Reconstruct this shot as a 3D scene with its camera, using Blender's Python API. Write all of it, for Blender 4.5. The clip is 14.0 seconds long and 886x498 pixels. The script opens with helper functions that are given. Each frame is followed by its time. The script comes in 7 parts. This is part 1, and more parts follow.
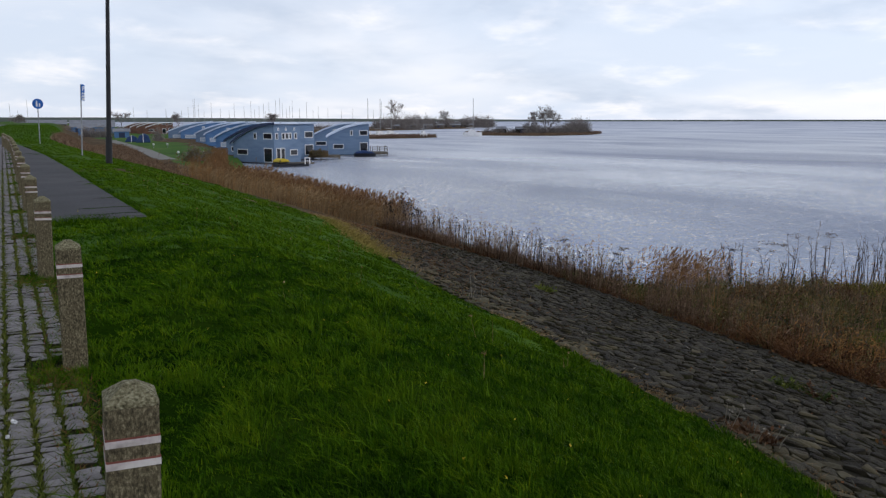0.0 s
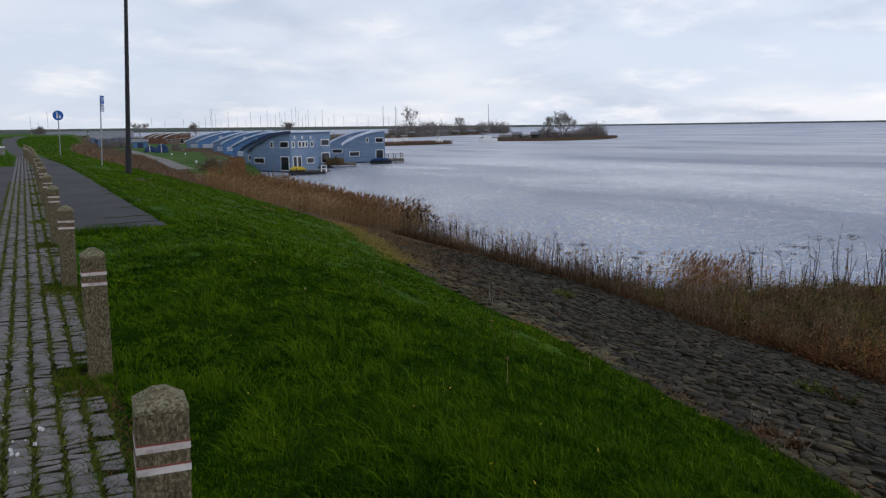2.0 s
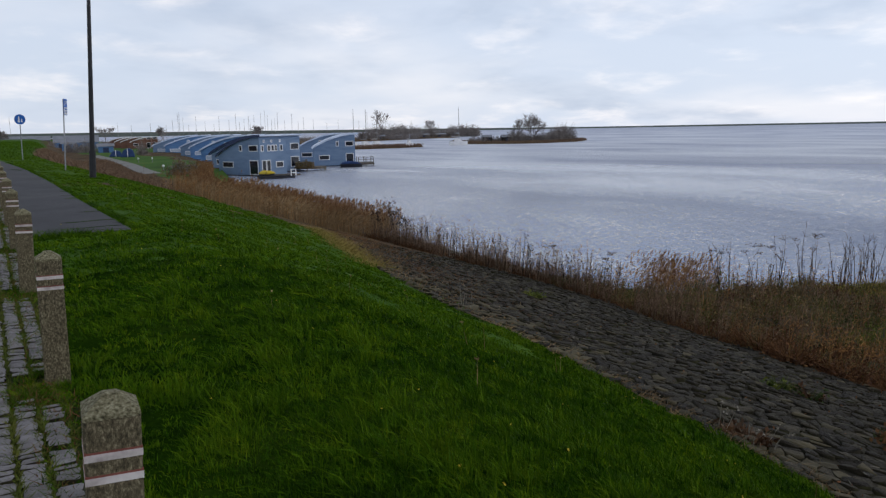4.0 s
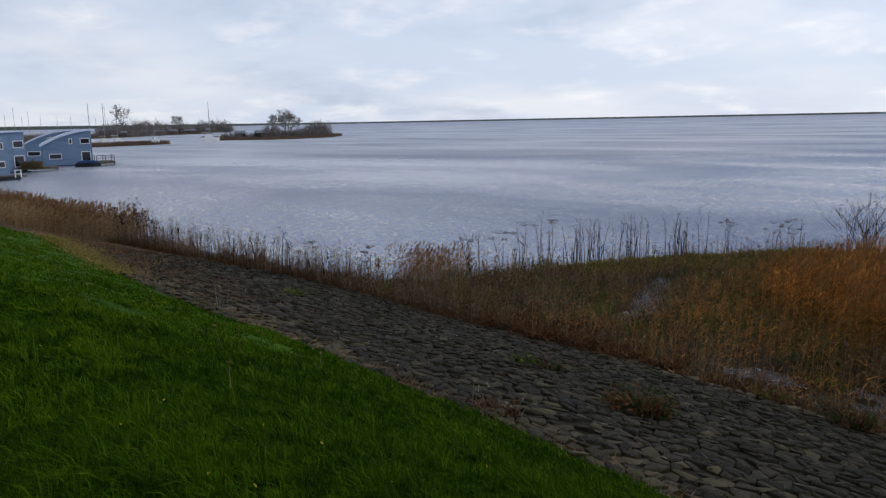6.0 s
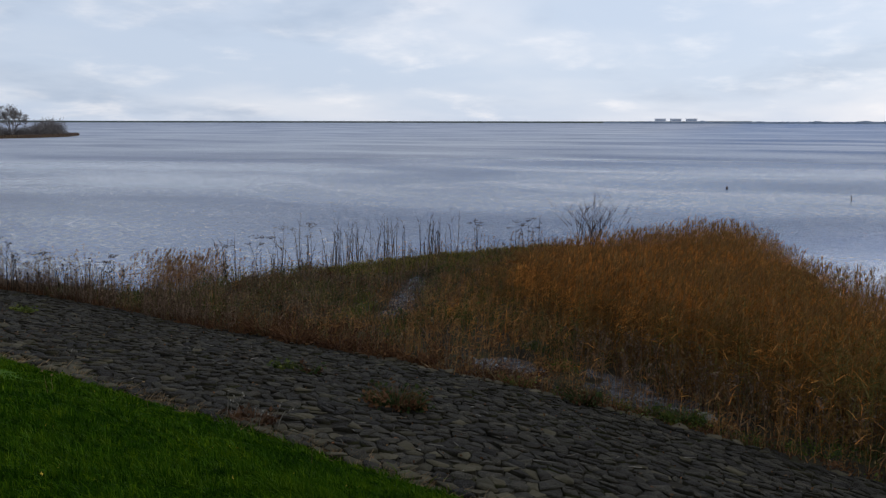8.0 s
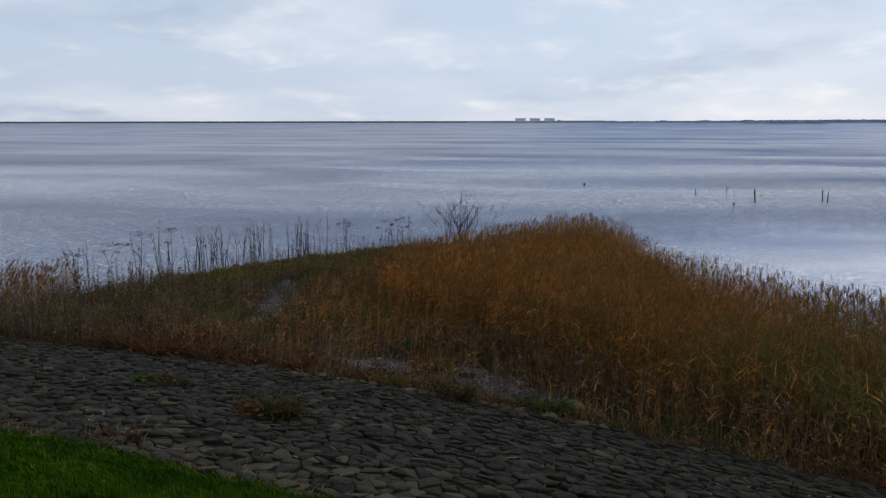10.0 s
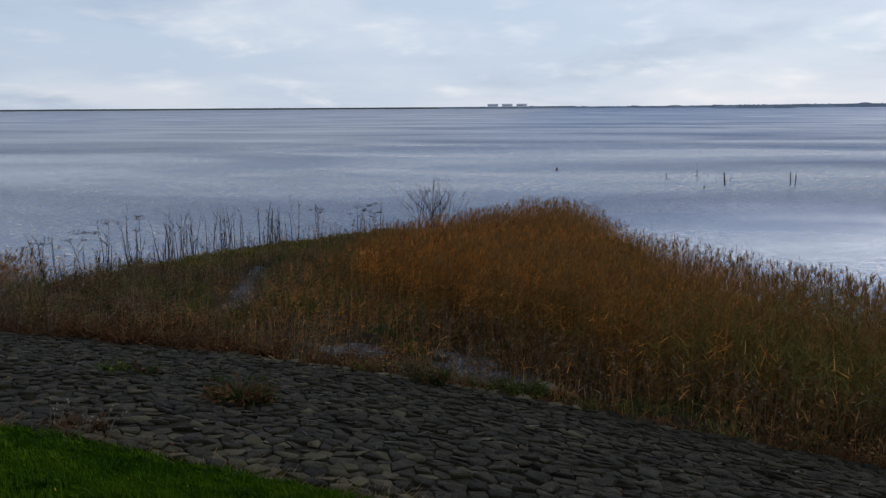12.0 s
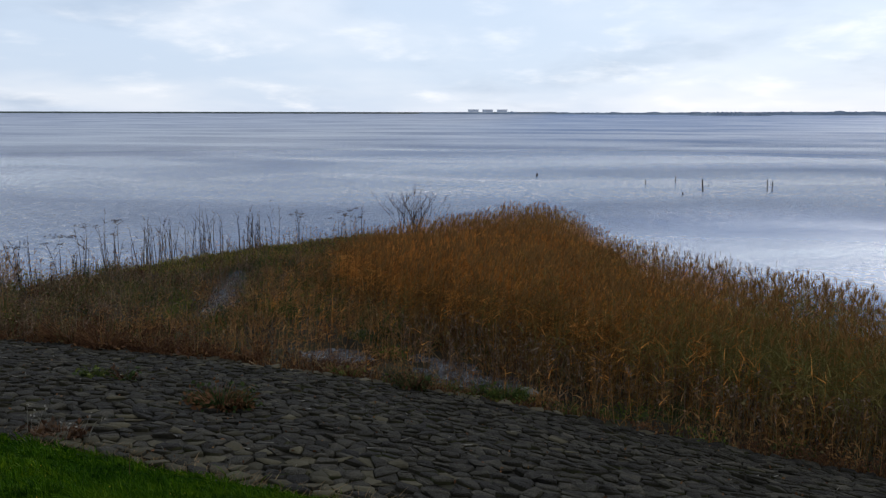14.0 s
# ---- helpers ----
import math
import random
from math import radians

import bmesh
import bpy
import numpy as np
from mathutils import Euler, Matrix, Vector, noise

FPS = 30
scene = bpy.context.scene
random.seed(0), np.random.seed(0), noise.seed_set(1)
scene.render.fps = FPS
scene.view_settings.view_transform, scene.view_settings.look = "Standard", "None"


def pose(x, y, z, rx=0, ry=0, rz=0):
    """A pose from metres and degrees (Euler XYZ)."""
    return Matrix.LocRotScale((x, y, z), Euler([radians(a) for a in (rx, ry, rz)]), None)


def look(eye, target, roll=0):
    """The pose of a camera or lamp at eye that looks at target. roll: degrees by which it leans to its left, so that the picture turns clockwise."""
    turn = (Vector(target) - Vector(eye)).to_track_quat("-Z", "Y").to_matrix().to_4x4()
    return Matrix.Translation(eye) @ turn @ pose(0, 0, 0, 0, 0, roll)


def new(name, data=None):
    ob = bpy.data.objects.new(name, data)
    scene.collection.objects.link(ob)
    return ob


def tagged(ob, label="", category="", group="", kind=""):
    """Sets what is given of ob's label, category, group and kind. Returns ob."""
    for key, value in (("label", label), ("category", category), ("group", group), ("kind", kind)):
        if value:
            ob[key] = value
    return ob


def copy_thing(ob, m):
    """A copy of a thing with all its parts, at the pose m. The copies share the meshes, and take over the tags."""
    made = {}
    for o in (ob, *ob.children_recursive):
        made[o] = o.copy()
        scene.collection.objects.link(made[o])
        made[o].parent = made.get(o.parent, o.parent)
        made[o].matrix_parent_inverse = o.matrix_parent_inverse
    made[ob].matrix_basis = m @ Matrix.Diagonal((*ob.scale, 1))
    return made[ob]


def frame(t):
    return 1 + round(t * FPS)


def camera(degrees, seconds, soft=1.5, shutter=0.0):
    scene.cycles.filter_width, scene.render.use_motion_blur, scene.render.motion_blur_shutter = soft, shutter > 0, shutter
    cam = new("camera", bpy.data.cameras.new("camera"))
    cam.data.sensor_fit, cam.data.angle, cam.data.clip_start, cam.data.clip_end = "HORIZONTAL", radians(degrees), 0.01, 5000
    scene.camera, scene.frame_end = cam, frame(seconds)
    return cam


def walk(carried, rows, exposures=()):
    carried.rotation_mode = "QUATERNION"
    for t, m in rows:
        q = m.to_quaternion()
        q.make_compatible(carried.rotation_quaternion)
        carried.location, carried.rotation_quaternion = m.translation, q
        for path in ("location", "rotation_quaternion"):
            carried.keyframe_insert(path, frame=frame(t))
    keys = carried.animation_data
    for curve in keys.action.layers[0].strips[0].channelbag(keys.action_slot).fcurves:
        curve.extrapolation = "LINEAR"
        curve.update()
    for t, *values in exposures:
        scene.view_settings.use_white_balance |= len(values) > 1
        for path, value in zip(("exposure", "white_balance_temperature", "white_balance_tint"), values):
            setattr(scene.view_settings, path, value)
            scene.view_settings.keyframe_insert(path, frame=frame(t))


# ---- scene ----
cam = camera(59.85, 14.0, soft=1.3)
PATH = [
    (0.0, -0.000, 0.000, 6.000, 80.467, 0.052, -31.846),
    (0.5, -0.013, 0.020, 5.991, 80.285, 0.166, -32.519),
    (1.0, -0.021, 0.032, 5.989, 81.118, 0.245, -30.268),
    (1.5, -0.024, 0.036, 5.991, 81.306, 0.105, -29.700),
    (2.0, -0.021, 0.037, 5.984, 80.944, 0.813, -30.730),
    (2.2, -0.018, 0.037, 5.983, 80.852, 0.880, -29.720),
    (4.3, 0.045, 0.080, 5.950, 81.312, 1.106, -34.786),
    (4.5, 0.055, 0.063, 5.954, 81.174, 1.015, -37.402),
    (5.0, 0.068, 0.052, 5.951, 81.161, 0.502, -43.187),
    (5.5, 0.073, 0.021, 5.952, 80.644, 0.580, -47.440),
    (6.0, 0.080, 0.001, 5.950, 80.490, 1.079, -50.752),
    (6.5, 0.099, -0.042, 5.959, 80.719, 0.946, -55.027),
    (7.0, 0.096, -0.067, 5.968, 80.738, 0.362, -59.746),
    (7.5, 0.101, -0.102, 5.961, 80.751, -0.072, -64.808),
    (8.0, 0.103, -0.114, 5.960, 80.562, -0.098, -68.390),
    (8.5, 0.097, -0.130, 5.964, 80.937, -0.205, -71.575),
    (9.0, 0.100, -0.172, 5.963, 80.331, -0.643, -74.369),
    (9.2, 0.087, -0.144, 5.970, 80.148, -0.973, -75.925),
    (11.3, 0.217, -0.047, 5.893, 80.876, 0.536, -79.204),
    (11.5, 0.222, -0.048, 5.883, 80.533, 0.391, -78.537),
    (12.0, 0.196, -0.091, 5.883, 79.549, 0.318, -80.305),
    (12.5, 0.188, -0.062, 5.879, 78.960, 0.084, -82.069),
    (13.0, 0.194, -0.059, 5.891, 78.230, 0.399, -81.960),
    (13.5, 0.202, -0.078, 5.902, 78.539, 0.159, -82.352),
    (14.0, 0.189, -0.052, 5.892, 79.916, -0.130, -81.732),
]
walk(cam, [(t, pose(*p)) for t, *p in PATH], [(0, 0.10, 6500, 13), (0.5, 0.0, 6500, 13), (2.2, -0.02, 6500, 13), (4.5, -0.06, 6420, 13), (5, -0.14, 6400, 13), (6.5, -0.14, 6320, 12.5), (7.5, -0.23, 6250, 12), (11.5, -0.38, 6130, 10.5), (12.5, -0.42, 6100, 10), (13, -0.33, 6120, 10), (13.5, -0.14, 6140, 10), (14, -0.12, 6150, 10)])

# ---- sky and sun ----
SKY_GAIN = 0.80
SUN_AZ, SUN_EL = 125.0, 28.0
world = bpy.data.worlds.new("overcast_sky")
scene.world = world
world.use_nodes = True


def build_sky():
    nt = world.node_tree
    nt.nodes.clear()
    N, L = nt.nodes.new, nt.links.new
    out, bg = N("ShaderNodeOutputWorld"), N("ShaderNodeBackground")
    sky = N("ShaderNodeTexSky")
    sky.sky_type, sky.sun_disc = "NISHITA", False
    sky.sun_elevation, sky.sun_rotation = radians(SUN_EL), radians(SUN_AZ)
    tc, sep = N("ShaderNodeTexCoord"), N("ShaderNodeSeparateXYZ")
    L(tc.outputs["Generated"], sep.inputs[0])
    up = N("ShaderNodeMath"); up.operation = "MAXIMUM"; up.inputs[1].default_value = 0.0
    L(sep.outputs["Z"], up.inputs[0])
    lift = N("ShaderNodeMath"); lift.operation = "ADD"; lift.inputs[1].default_value = 0.22
    L(up.outputs[0], lift.inputs[0])
    plane = N("ShaderNodeVectorMath"); plane.operation = "DIVIDE"
    comb = N("ShaderNodeCombineXYZ")
    for k in range(3):
        L(lift.outputs[0], comb.inputs[k])
    L(tc.outputs["Generated"], plane.inputs[0]); L(comb.outputs[0], plane.inputs[1])

    def cloud(scale, detail, lo, hi, offset, stretch=(1, 1, 1)):
        mp = N("ShaderNodeMapping"); mp.inputs["Location"].default_value = offset
        mp.inputs["Scale"].default_value = stretch
        L(plane.outputs[0], mp.inputs[0])
        nz = N("ShaderNodeTexNoise"); nz.inputs["Scale"].default_value = scale
        nz.inputs["Detail"].default_value = detail; nz.inputs["Roughness"].default_value = 0.55
        nz.inputs["Distortion"].default_value = 0.15
        L(mp.outputs[0], nz.inputs["Vector"])
        mr = N("ShaderNodeMapRange"); mr.interpolation_type = "SMOOTHSTEP"
        mr.inputs["From Min"].default_value, mr.inputs["From Max"].default_value = lo, hi
        L(nz.outputs["Fac"], mr.inputs["Value"])
        return mr.outputs[0]

    def mix(fac, a, b):
        m = N("ShaderNodeMix"); m.data_type = "RGBA"
        if isinstance(fac, float):
            m.inputs["Factor"].default_value = fac
        else:
            L(fac, m.inputs["Factor"])
        for sock, v in ((m.inputs["A"], a), (m.inputs["B"], b)):
            if isinstance(v, tuple):
                sock.default_value = (*v, 1)
            else:
                L(v, sock)
        return m.outputs["Result"]

    dim = N("ShaderNodeVectorMath"); dim.operation = "SCALE"; dim.inputs["Scale"].default_value = 0.12
    L(sky.outputs[0], dim.inputs[0])
    veil = mix(cloud(0.7, 4, 0.36, 0.68, (3.1, 1.7, 0)), (0.93, 1.06, 1.24), (1.21, 1.26, 1.34))
    grey = mix(cloud(1.1, 5, 0.49, 0.77, (7.3, 4.2, 2.0)), veil, (0.73, 0.86, 1.05))
    puffs = mix(cloud(2.4, 5, 0.50, 0.85, (1.3, 9.2, 5.0)), grey, (1.48, 1.46, 1.46))
    total = mix(0.88, dim.outputs[0], puffs)
    # unseen dark zenith added to lower the light on the ground; brighter towards the sun
    thick = N("ShaderNodeMapRange"); thick.interpolation_type = "SMOOTHSTEP"
    for k, v in (("From Min", 0.28), ("From Max", 0.90), ("To Min", 1.0), ("To Max", 0.46)):
        thick.inputs[k].default_value = v
    L(up.outputs[0], thick.inputs["Value"])
    toward = N("ShaderNodeVectorMath"); toward.operation = "DOT_PRODUCT"
    toward.inputs[1].default_value = (math.sin(radians(SUN_AZ)), math.cos(radians(SUN_AZ)), 0)
    L(tc.outputs["Generated"], toward.inputs[0])
    glow = N("ShaderNodeMath"); glow.operation = "MULTIPLY_ADD"
    glow.inputs[1].default_value, glow.inputs[2].default_value = 0.09, 0.97
    L(toward.outputs["Value"], glow.inputs[0])
    gain = N("ShaderNodeMath"); gain.operation = "MULTIPLY"
    L(thick.outputs[0], gain.inputs[0]); L(glow.outputs[0], gain.inputs[1])
    power = N("ShaderNodeMath"); power.operation = "MULTIPLY"; power.inputs[1].default_value = SKY_GAIN
    L(gain.outputs[0], power.inputs[0])
    L(total, bg.inputs["Color"])
    L(power.outputs[0], bg.inputs["Strength"])
    L(bg.outputs[0], out.inputs[0])


build_sky()
sun_data = bpy.data.lights.new("sun", "SUN")
sun_data.energy, sun_data.angle, sun_data.color = 0.35, radians(30), (1.0, 0.95, 0.88)
sun = new("sun", sun_data)
sun.matrix_world = look((300 * math.sin(radians(SUN_AZ)), 300 * math.cos(radians(SUN_AZ)), 300 * math.tan(radians(SUN_EL))), (0, 0, 0))


# ---- materials ----
def material(name, colors, rough=0.8, scale=3.0, fine=40.0, bump=0.3, source="noise", metal=0.0, spec=0.3, fine_amount=0.35, bump_dist=0.02, stretch=(1, 1, 1)):
    """A surface with coarse and fine variation. colors: dark to light. source: noise, island or object (what picks the colour)."""
    m = bpy.data.materials.new(name)
    m.use_nodes = True
    nt = m.node_tree
    N, L = nt.nodes.new, nt.links.new
    bsdf = nt.nodes["Principled BSDF"]
    bsdf.inputs["Roughness"].default_value, bsdf.inputs["Metallic"].default_value = rough, metal
    bsdf.inputs["Specular IOR Level"].default_value = spec
    geo = N("ShaderNodeNewGeometry")
    mp = N("ShaderNodeMapping"); mp.inputs["Scale"].default_value = stretch
    L(geo.outputs["Position"], mp.inputs[0])
    big, small = N("ShaderNodeTexNoise"), N("ShaderNodeTexNoise")
    for nz, sc, de in ((big, scale, 4), (small, fine, 3)):
        nz.inputs["Scale"].default_value, nz.inputs["Detail"].default_value = sc, de
        L(mp.outputs[0], nz.inputs["Vector"])
    pick = N("ShaderNodeMath"); pick.operation = "MULTIPLY_ADD"
    wide = N("ShaderNodeMapRange"); wide.inputs["From Min"].default_value, wide.inputs["From Max"].default_value = 0.28, 0.72
    L(big.outputs["Fac"], wide.inputs["Value"])
    if source == "noise":
        coarse = wide.outputs[0]
    else:
        blend = N("ShaderNodeMix"); blend.data_type = "FLOAT"; blend.inputs["Factor"].default_value = 0.4
        if source == "island":
            L(geo.outputs["Random Per Island"], blend.inputs["A"])
        else:
            info = N("ShaderNodeObjectInfo")
            L(info.outputs["Random"], blend.inputs["A"])
        L(wide.outputs[0], blend.inputs["B"])
        coarse = blend.outputs["Result"]
    centre = N("ShaderNodeMath"); centre.operation = "SUBTRACT"; centre.inputs[1].default_value = 0.5
    L(small.outputs["Fac"], centre.inputs[0])
    L(centre.outputs[0], pick.inputs[0]); pick.inputs[1].default_value = fine_amount * 2
    L(coarse, pick.inputs[2])
    ramp = N("ShaderNodeValToRGB")
    els = ramp.color_ramp.elements
    while len(els) < len(colors):
        els.new(0.5)
    for k, c in enumerate(colors):
        els[k].position, els[k].color = k / (len(colors) - 1), (*c, 1)
    L(pick.outputs[0], ramp.inputs[0])
    L(ramp.outputs[0], bsdf.inputs["Base Color"])
    if bump:
        b = N("ShaderNodeBump"); b.inputs["Strength"].default_value, b.inputs["Distance"].default_value = bump, bump_dist
        L(small.outputs["Fac"], b.inputs["Height"])
        L(b.outputs[0], bsdf.inputs["Normal"])
    return m


def water_material():
    m = bpy.data.materials.new("lake_water")
    m.use_nodes = True
    nt = m.node_tree
    N, L = nt.nodes.new, nt.links.new
    nt.nodes.remove(nt.nodes["Principled BSDF"])
    body, gloss, both = N("ShaderNodeBsdfDiffuse"), N("ShaderNodeBsdfGlossy"), N("ShaderNodeMixShader")
    gloss.inputs["Color"].default_value, gloss.inputs["Roughness"].default_value = (1, 1, 1, 1), 0.20
    L(body.outputs[0], both.inputs[1]); L(gloss.outputs[0], both.inputs[2])
    L(both.outputs[0], nt.nodes["Material Output"].inputs["Surface"])
    geo = N("ShaderNodeNewGeometry")
    WIND = radians(38)
    # blue diffuse body stands in for reflected sky; greyer towards the harbour, bluer over the open lake
    split, y_ramp, tint = N("ShaderNodeSeparateXYZ"), N("ShaderNodeMapRange"), N("ShaderNodeMix")
    tint.data_type = "RGBA"
    tint.inputs["A"].default_value, tint.inputs["B"].default_value = (0.140, 0.240, 0.475, 1), (0.222, 0.262, 0.405, 1)
    for k, v in (("From Min", 5), ("From Max", 60), ("To Min", 0.0), ("To Max", 1.0)):
        y_ramp.inputs[k].default_value = v
    L(geo.outputs["Position"], split.inputs[0]); L(split.outputs["Y"], y_ramp.inputs["Value"])
    L(y_ramp.outputs[0], tint.inputs["Factor"])
    # darker grey body and less gloss within about 10 m of the marsh pools
    pool, marsh_mix, marsh_tint = N("ShaderNodeVectorMath"), N("ShaderNodeMapRange"), N("ShaderNodeMix")
    pool.operation, marsh_tint.data_type = "DISTANCE", "RGBA"
    pool.inputs[1].default_value, marsh_tint.inputs["A"].default_value = (20, 6, 0), (0.085, 0.078, 0.085, 1)
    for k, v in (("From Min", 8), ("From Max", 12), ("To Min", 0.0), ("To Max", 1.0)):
        marsh_mix.inputs[k].default_value = v
    L(geo.outputs["Position"], pool.inputs[0]); L(pool.outputs["Value"], marsh_mix.inputs["Value"])
    L(marsh_mix.outputs[0], marsh_tint.inputs["Factor"]); L(tint.outputs["Result"], marsh_tint.inputs["B"])
    L(marsh_tint.outputs["Result"], body.inputs["Color"])

    def waves(sx, sy, scale, detail, rough=0.55):
        mp = N("ShaderNodeMapping")
        mp.inputs["Rotation"].default_value = (0, 0, WIND)
        mp.inputs["Scale"].default_value = (sx, sy, 1)
        L(geo.outputs["Position"], mp.inputs[0])
        nz = N("ShaderNodeTexNoise"); nz.inputs["Scale"].default_value = scale
        nz.inputs["Detail"].default_value, nz.inputs["Roughness"].default_value = detail, rough
        nz.inputs["Distortion"].default_value = 0.6
        L(mp.outputs[0], nz.inputs["Vector"])
        return nz.outputs["Fac"]

    ripple, swell, gust = waves(1.0, 0.8, 2.4, 5, 0.66), waves(1.0, 0.40, 0.17, 3), waves(1.0, 0.22, 0.018, 4)
    # wind lanes: smoother water between them mirrors more of the sky
    lane, chop = waves(1.0, 0.42, 0.040, 4, 0.55), waves(1.0, 0.75, 3.2, 3, 0.6)
    # chop in the gloss mix paints light and dark flecks of reflected sky
    blendm = N("ShaderNodeMath"); blendm.operation = "MULTIPLY_ADD"; blendm.inputs[1].default_value = 2.1
    centre = N("ShaderNodeMath"); centre.operation = "SUBTRACT"; centre.inputs[1].default_value = 0.5
    near = N("ShaderNodeMath"); near.operation = "MULTIPLY"
    L(chop, centre.inputs[0]); L(centre.outputs[0], near.inputs[0])
    broad = waves(1.0, 0.7, 0.013, 3, 0.5)
    lanes, far_lanes = N("ShaderNodeMath"), N("ShaderNodeMath")
    lanes.operation = far_lanes.operation = "MULTIPLY_ADD"
    lanes.inputs[1].default_value, lanes.inputs[2].default_value = 1.9, -0.76
    far_lanes.inputs[1].default_value = 0.55
    L(lane, lanes.inputs[0]); L(broad, far_lanes.inputs[0]); L(lanes.outputs[0], far_lanes.inputs[2])
    L(near.outputs[0], blendm.inputs[0]); L(far_lanes.outputs[0], blendm.inputs[2])
    sheen = N("ShaderNodeMapRange")
    for k, v in (("From Min", 0.05), ("From Max", 0.75), ("To Min", 0.265), ("To Max", 0.685)):
        sheen.inputs[k].default_value = v
    L(blendm.outputs[0], sheen.inputs["Value"])
    # gloss mix falls with distance to paint the far water's reflection darker
    outer, far_dim = N("ShaderNodeMapRange"), N("ShaderNodeMath")
    far_dim.operation = "SUBTRACT"
    for k, v in (("From Min", 150), ("From Max", 1400), ("To Min", 0.0), ("To Max", 0.15)):
        outer.inputs[k].default_value = v
    L(sheen.outputs[0], far_dim.inputs[0]); L(outer.outputs[0], far_dim.inputs[1])
    # less gloss over the open lake than by the harbour, for the darker cloud reflected there; a lee behind the reeds
    # lies almost smooth
    open_lake, lee_sheen = N("ShaderNodeMath"), N("ShaderNodeMath")
    open_lake.operation = lee_sheen.operation = "MULTIPLY_ADD"
    open_lake.inputs[1].default_value = 0.10
    L(y_ramp.outputs[0], open_lake.inputs[0]); L(far_dim.outputs[0], open_lake.inputs[2])
    lee_sheen.inputs[1].default_value = -0.10
    L(open_lake.outputs[0], lee_sheen.inputs[2]); 
    marsh_gloss, pooled = N("ShaderNodeMapRange"), N("ShaderNodeMath")
    pooled.operation = "MULTIPLY"
    marsh_gloss.inputs["To Min"].default_value, marsh_gloss.inputs["To Max"].default_value = 0.55, 1.0
    L(marsh_mix.outputs[0], marsh_gloss.inputs["Value"]); L(marsh_gloss.outputs[0], pooled.inputs[0])
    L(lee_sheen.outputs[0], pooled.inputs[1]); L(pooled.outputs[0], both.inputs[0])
    add = N("ShaderNodeMath"); add.operation = "MULTIPLY_ADD"; add.inputs[1].default_value = 0.7
    L(swell, add.inputs[0]); L(ripple, add.inputs[2])
    force = N("ShaderNodeMapRange")
    for k, v in (("From Min", 0.33), ("From Max", 0.66), ("To Min", 0.75), ("To Max", 1.0)):
        force.inputs[k].default_value = v
    L(gust, force.inputs["Value"])
    b = N("ShaderNodeBump"); b.inputs["Distance"].default_value = 1.5
    away = N("ShaderNodeVectorMath"); away.operation = "DISTANCE"; away.inputs[1].default_value = (36, -15, 0)
    L(geo.outputs["Position"], away.inputs[0])
    lee = N("ShaderNodeMapRange"); lee.interpolation_type = "SMOOTHSTEP"
    for k, v in (("From Min", 5), ("From Max", 19), ("To Min", 0.15), ("To Max", 1.0)):
        lee.inputs[k].default_value = v
    L(away.outputs["Value"], lee.inputs["Value"]); L(lee.outputs[0], lee_sheen.inputs[0])
    open_ = N("ShaderNodeVectorMath"); open_.operation = "LENGTH"
    L(geo.outputs["Position"], open_.inputs[0])
    fade = N("ShaderNodeMapRange")
    for k, v in (("From Min", 60), ("From Max", 400), ("To Min", 1.0), ("To Max", 0.25)):
        fade.inputs[k].default_value = v
    L(open_.outputs["Value"], fade.inputs["Value"]); L(open_.outputs["Value"], outer.inputs["Value"])
    calm2 = N("ShaderNodeMath"); calm2.operation = "MULTIPLY"
    calm = N("ShaderNodeMath"); calm.operation = "MULTIPLY"
    L(fade.outputs[0], calm2.inputs[1]); L(calm.outputs[0], calm2.inputs[0])
    L(force.outputs[0], calm.inputs[0]); L(lee.outputs[0], calm.inputs[1])
    L(calm2.outputs[0], near.inputs[1])
    ruffle = N("ShaderNodeMapRange")
    for k, v in (("From Min", 40), ("From Max", 260), ("To Min", 0.18), ("To Max", 0.42)):
        ruffle.inputs[k].default_value = v
    L(open_.outputs["Value"], ruffle.inputs["Value"]); L(ruffle.outputs[0], gloss.inputs["Roughness"])
    L(calm2.outputs[0], b.inputs["Strength"]); L(add.outputs[0], b.inputs["Height"])
    L(b.outputs[0], body.inputs["Normal"]); L(b.outputs[0], gloss.inputs["Normal"])
    return m


M_WATER = water_material()
# near-black turf: the shade between blades is put into its colour
M_TURF = material("gap_shade_turf", [(0.004, 0.012, 0.002), (0.013, 0.034, 0.002), (0.025, 0.048, 0.005)], 0.9, 0.7, 25, 0.6, bump_dist=0.05, spec=0.0)
# wide dark-to-light ramp stands in for blades shading each other
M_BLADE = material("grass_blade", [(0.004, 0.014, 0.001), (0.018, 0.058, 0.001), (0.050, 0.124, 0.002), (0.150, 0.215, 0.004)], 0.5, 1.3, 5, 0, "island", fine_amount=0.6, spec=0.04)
# farther grass: brighter and lower in contrast than the near grass
M_TURFFAR = material("far_turf", [(0.022, 0.060, 0.003), (0.040, 0.098, 0.005), (0.062, 0.125, 0.008)], 0.9, 0.5, 9, 0.6, bump_dist=0.05, spec=0.06)
M_BLADEFAR = material("far_grass_blade", [(0.026, 0.068, 0.002), (0.048, 0.112, 0.003), (0.080, 0.145, 0.005)], 0.6, 0.6, 4, 0, "island", fine_amount=0.4, spec=0.07)
M_MUD = material("marsh_mud", [(0.018, 0.015, 0.010), (0.045, 0.036, 0.021), (0.067, 0.067, 0.026)], 0.6, 1.1, 14, 0.5, bump_dist=0.05, spec=0.06)
M_BED = material("lake_bed", [(0.03, 0.03, 0.025), (0.06, 0.055, 0.04)], 0.9, 0.5, 5, 0.2)
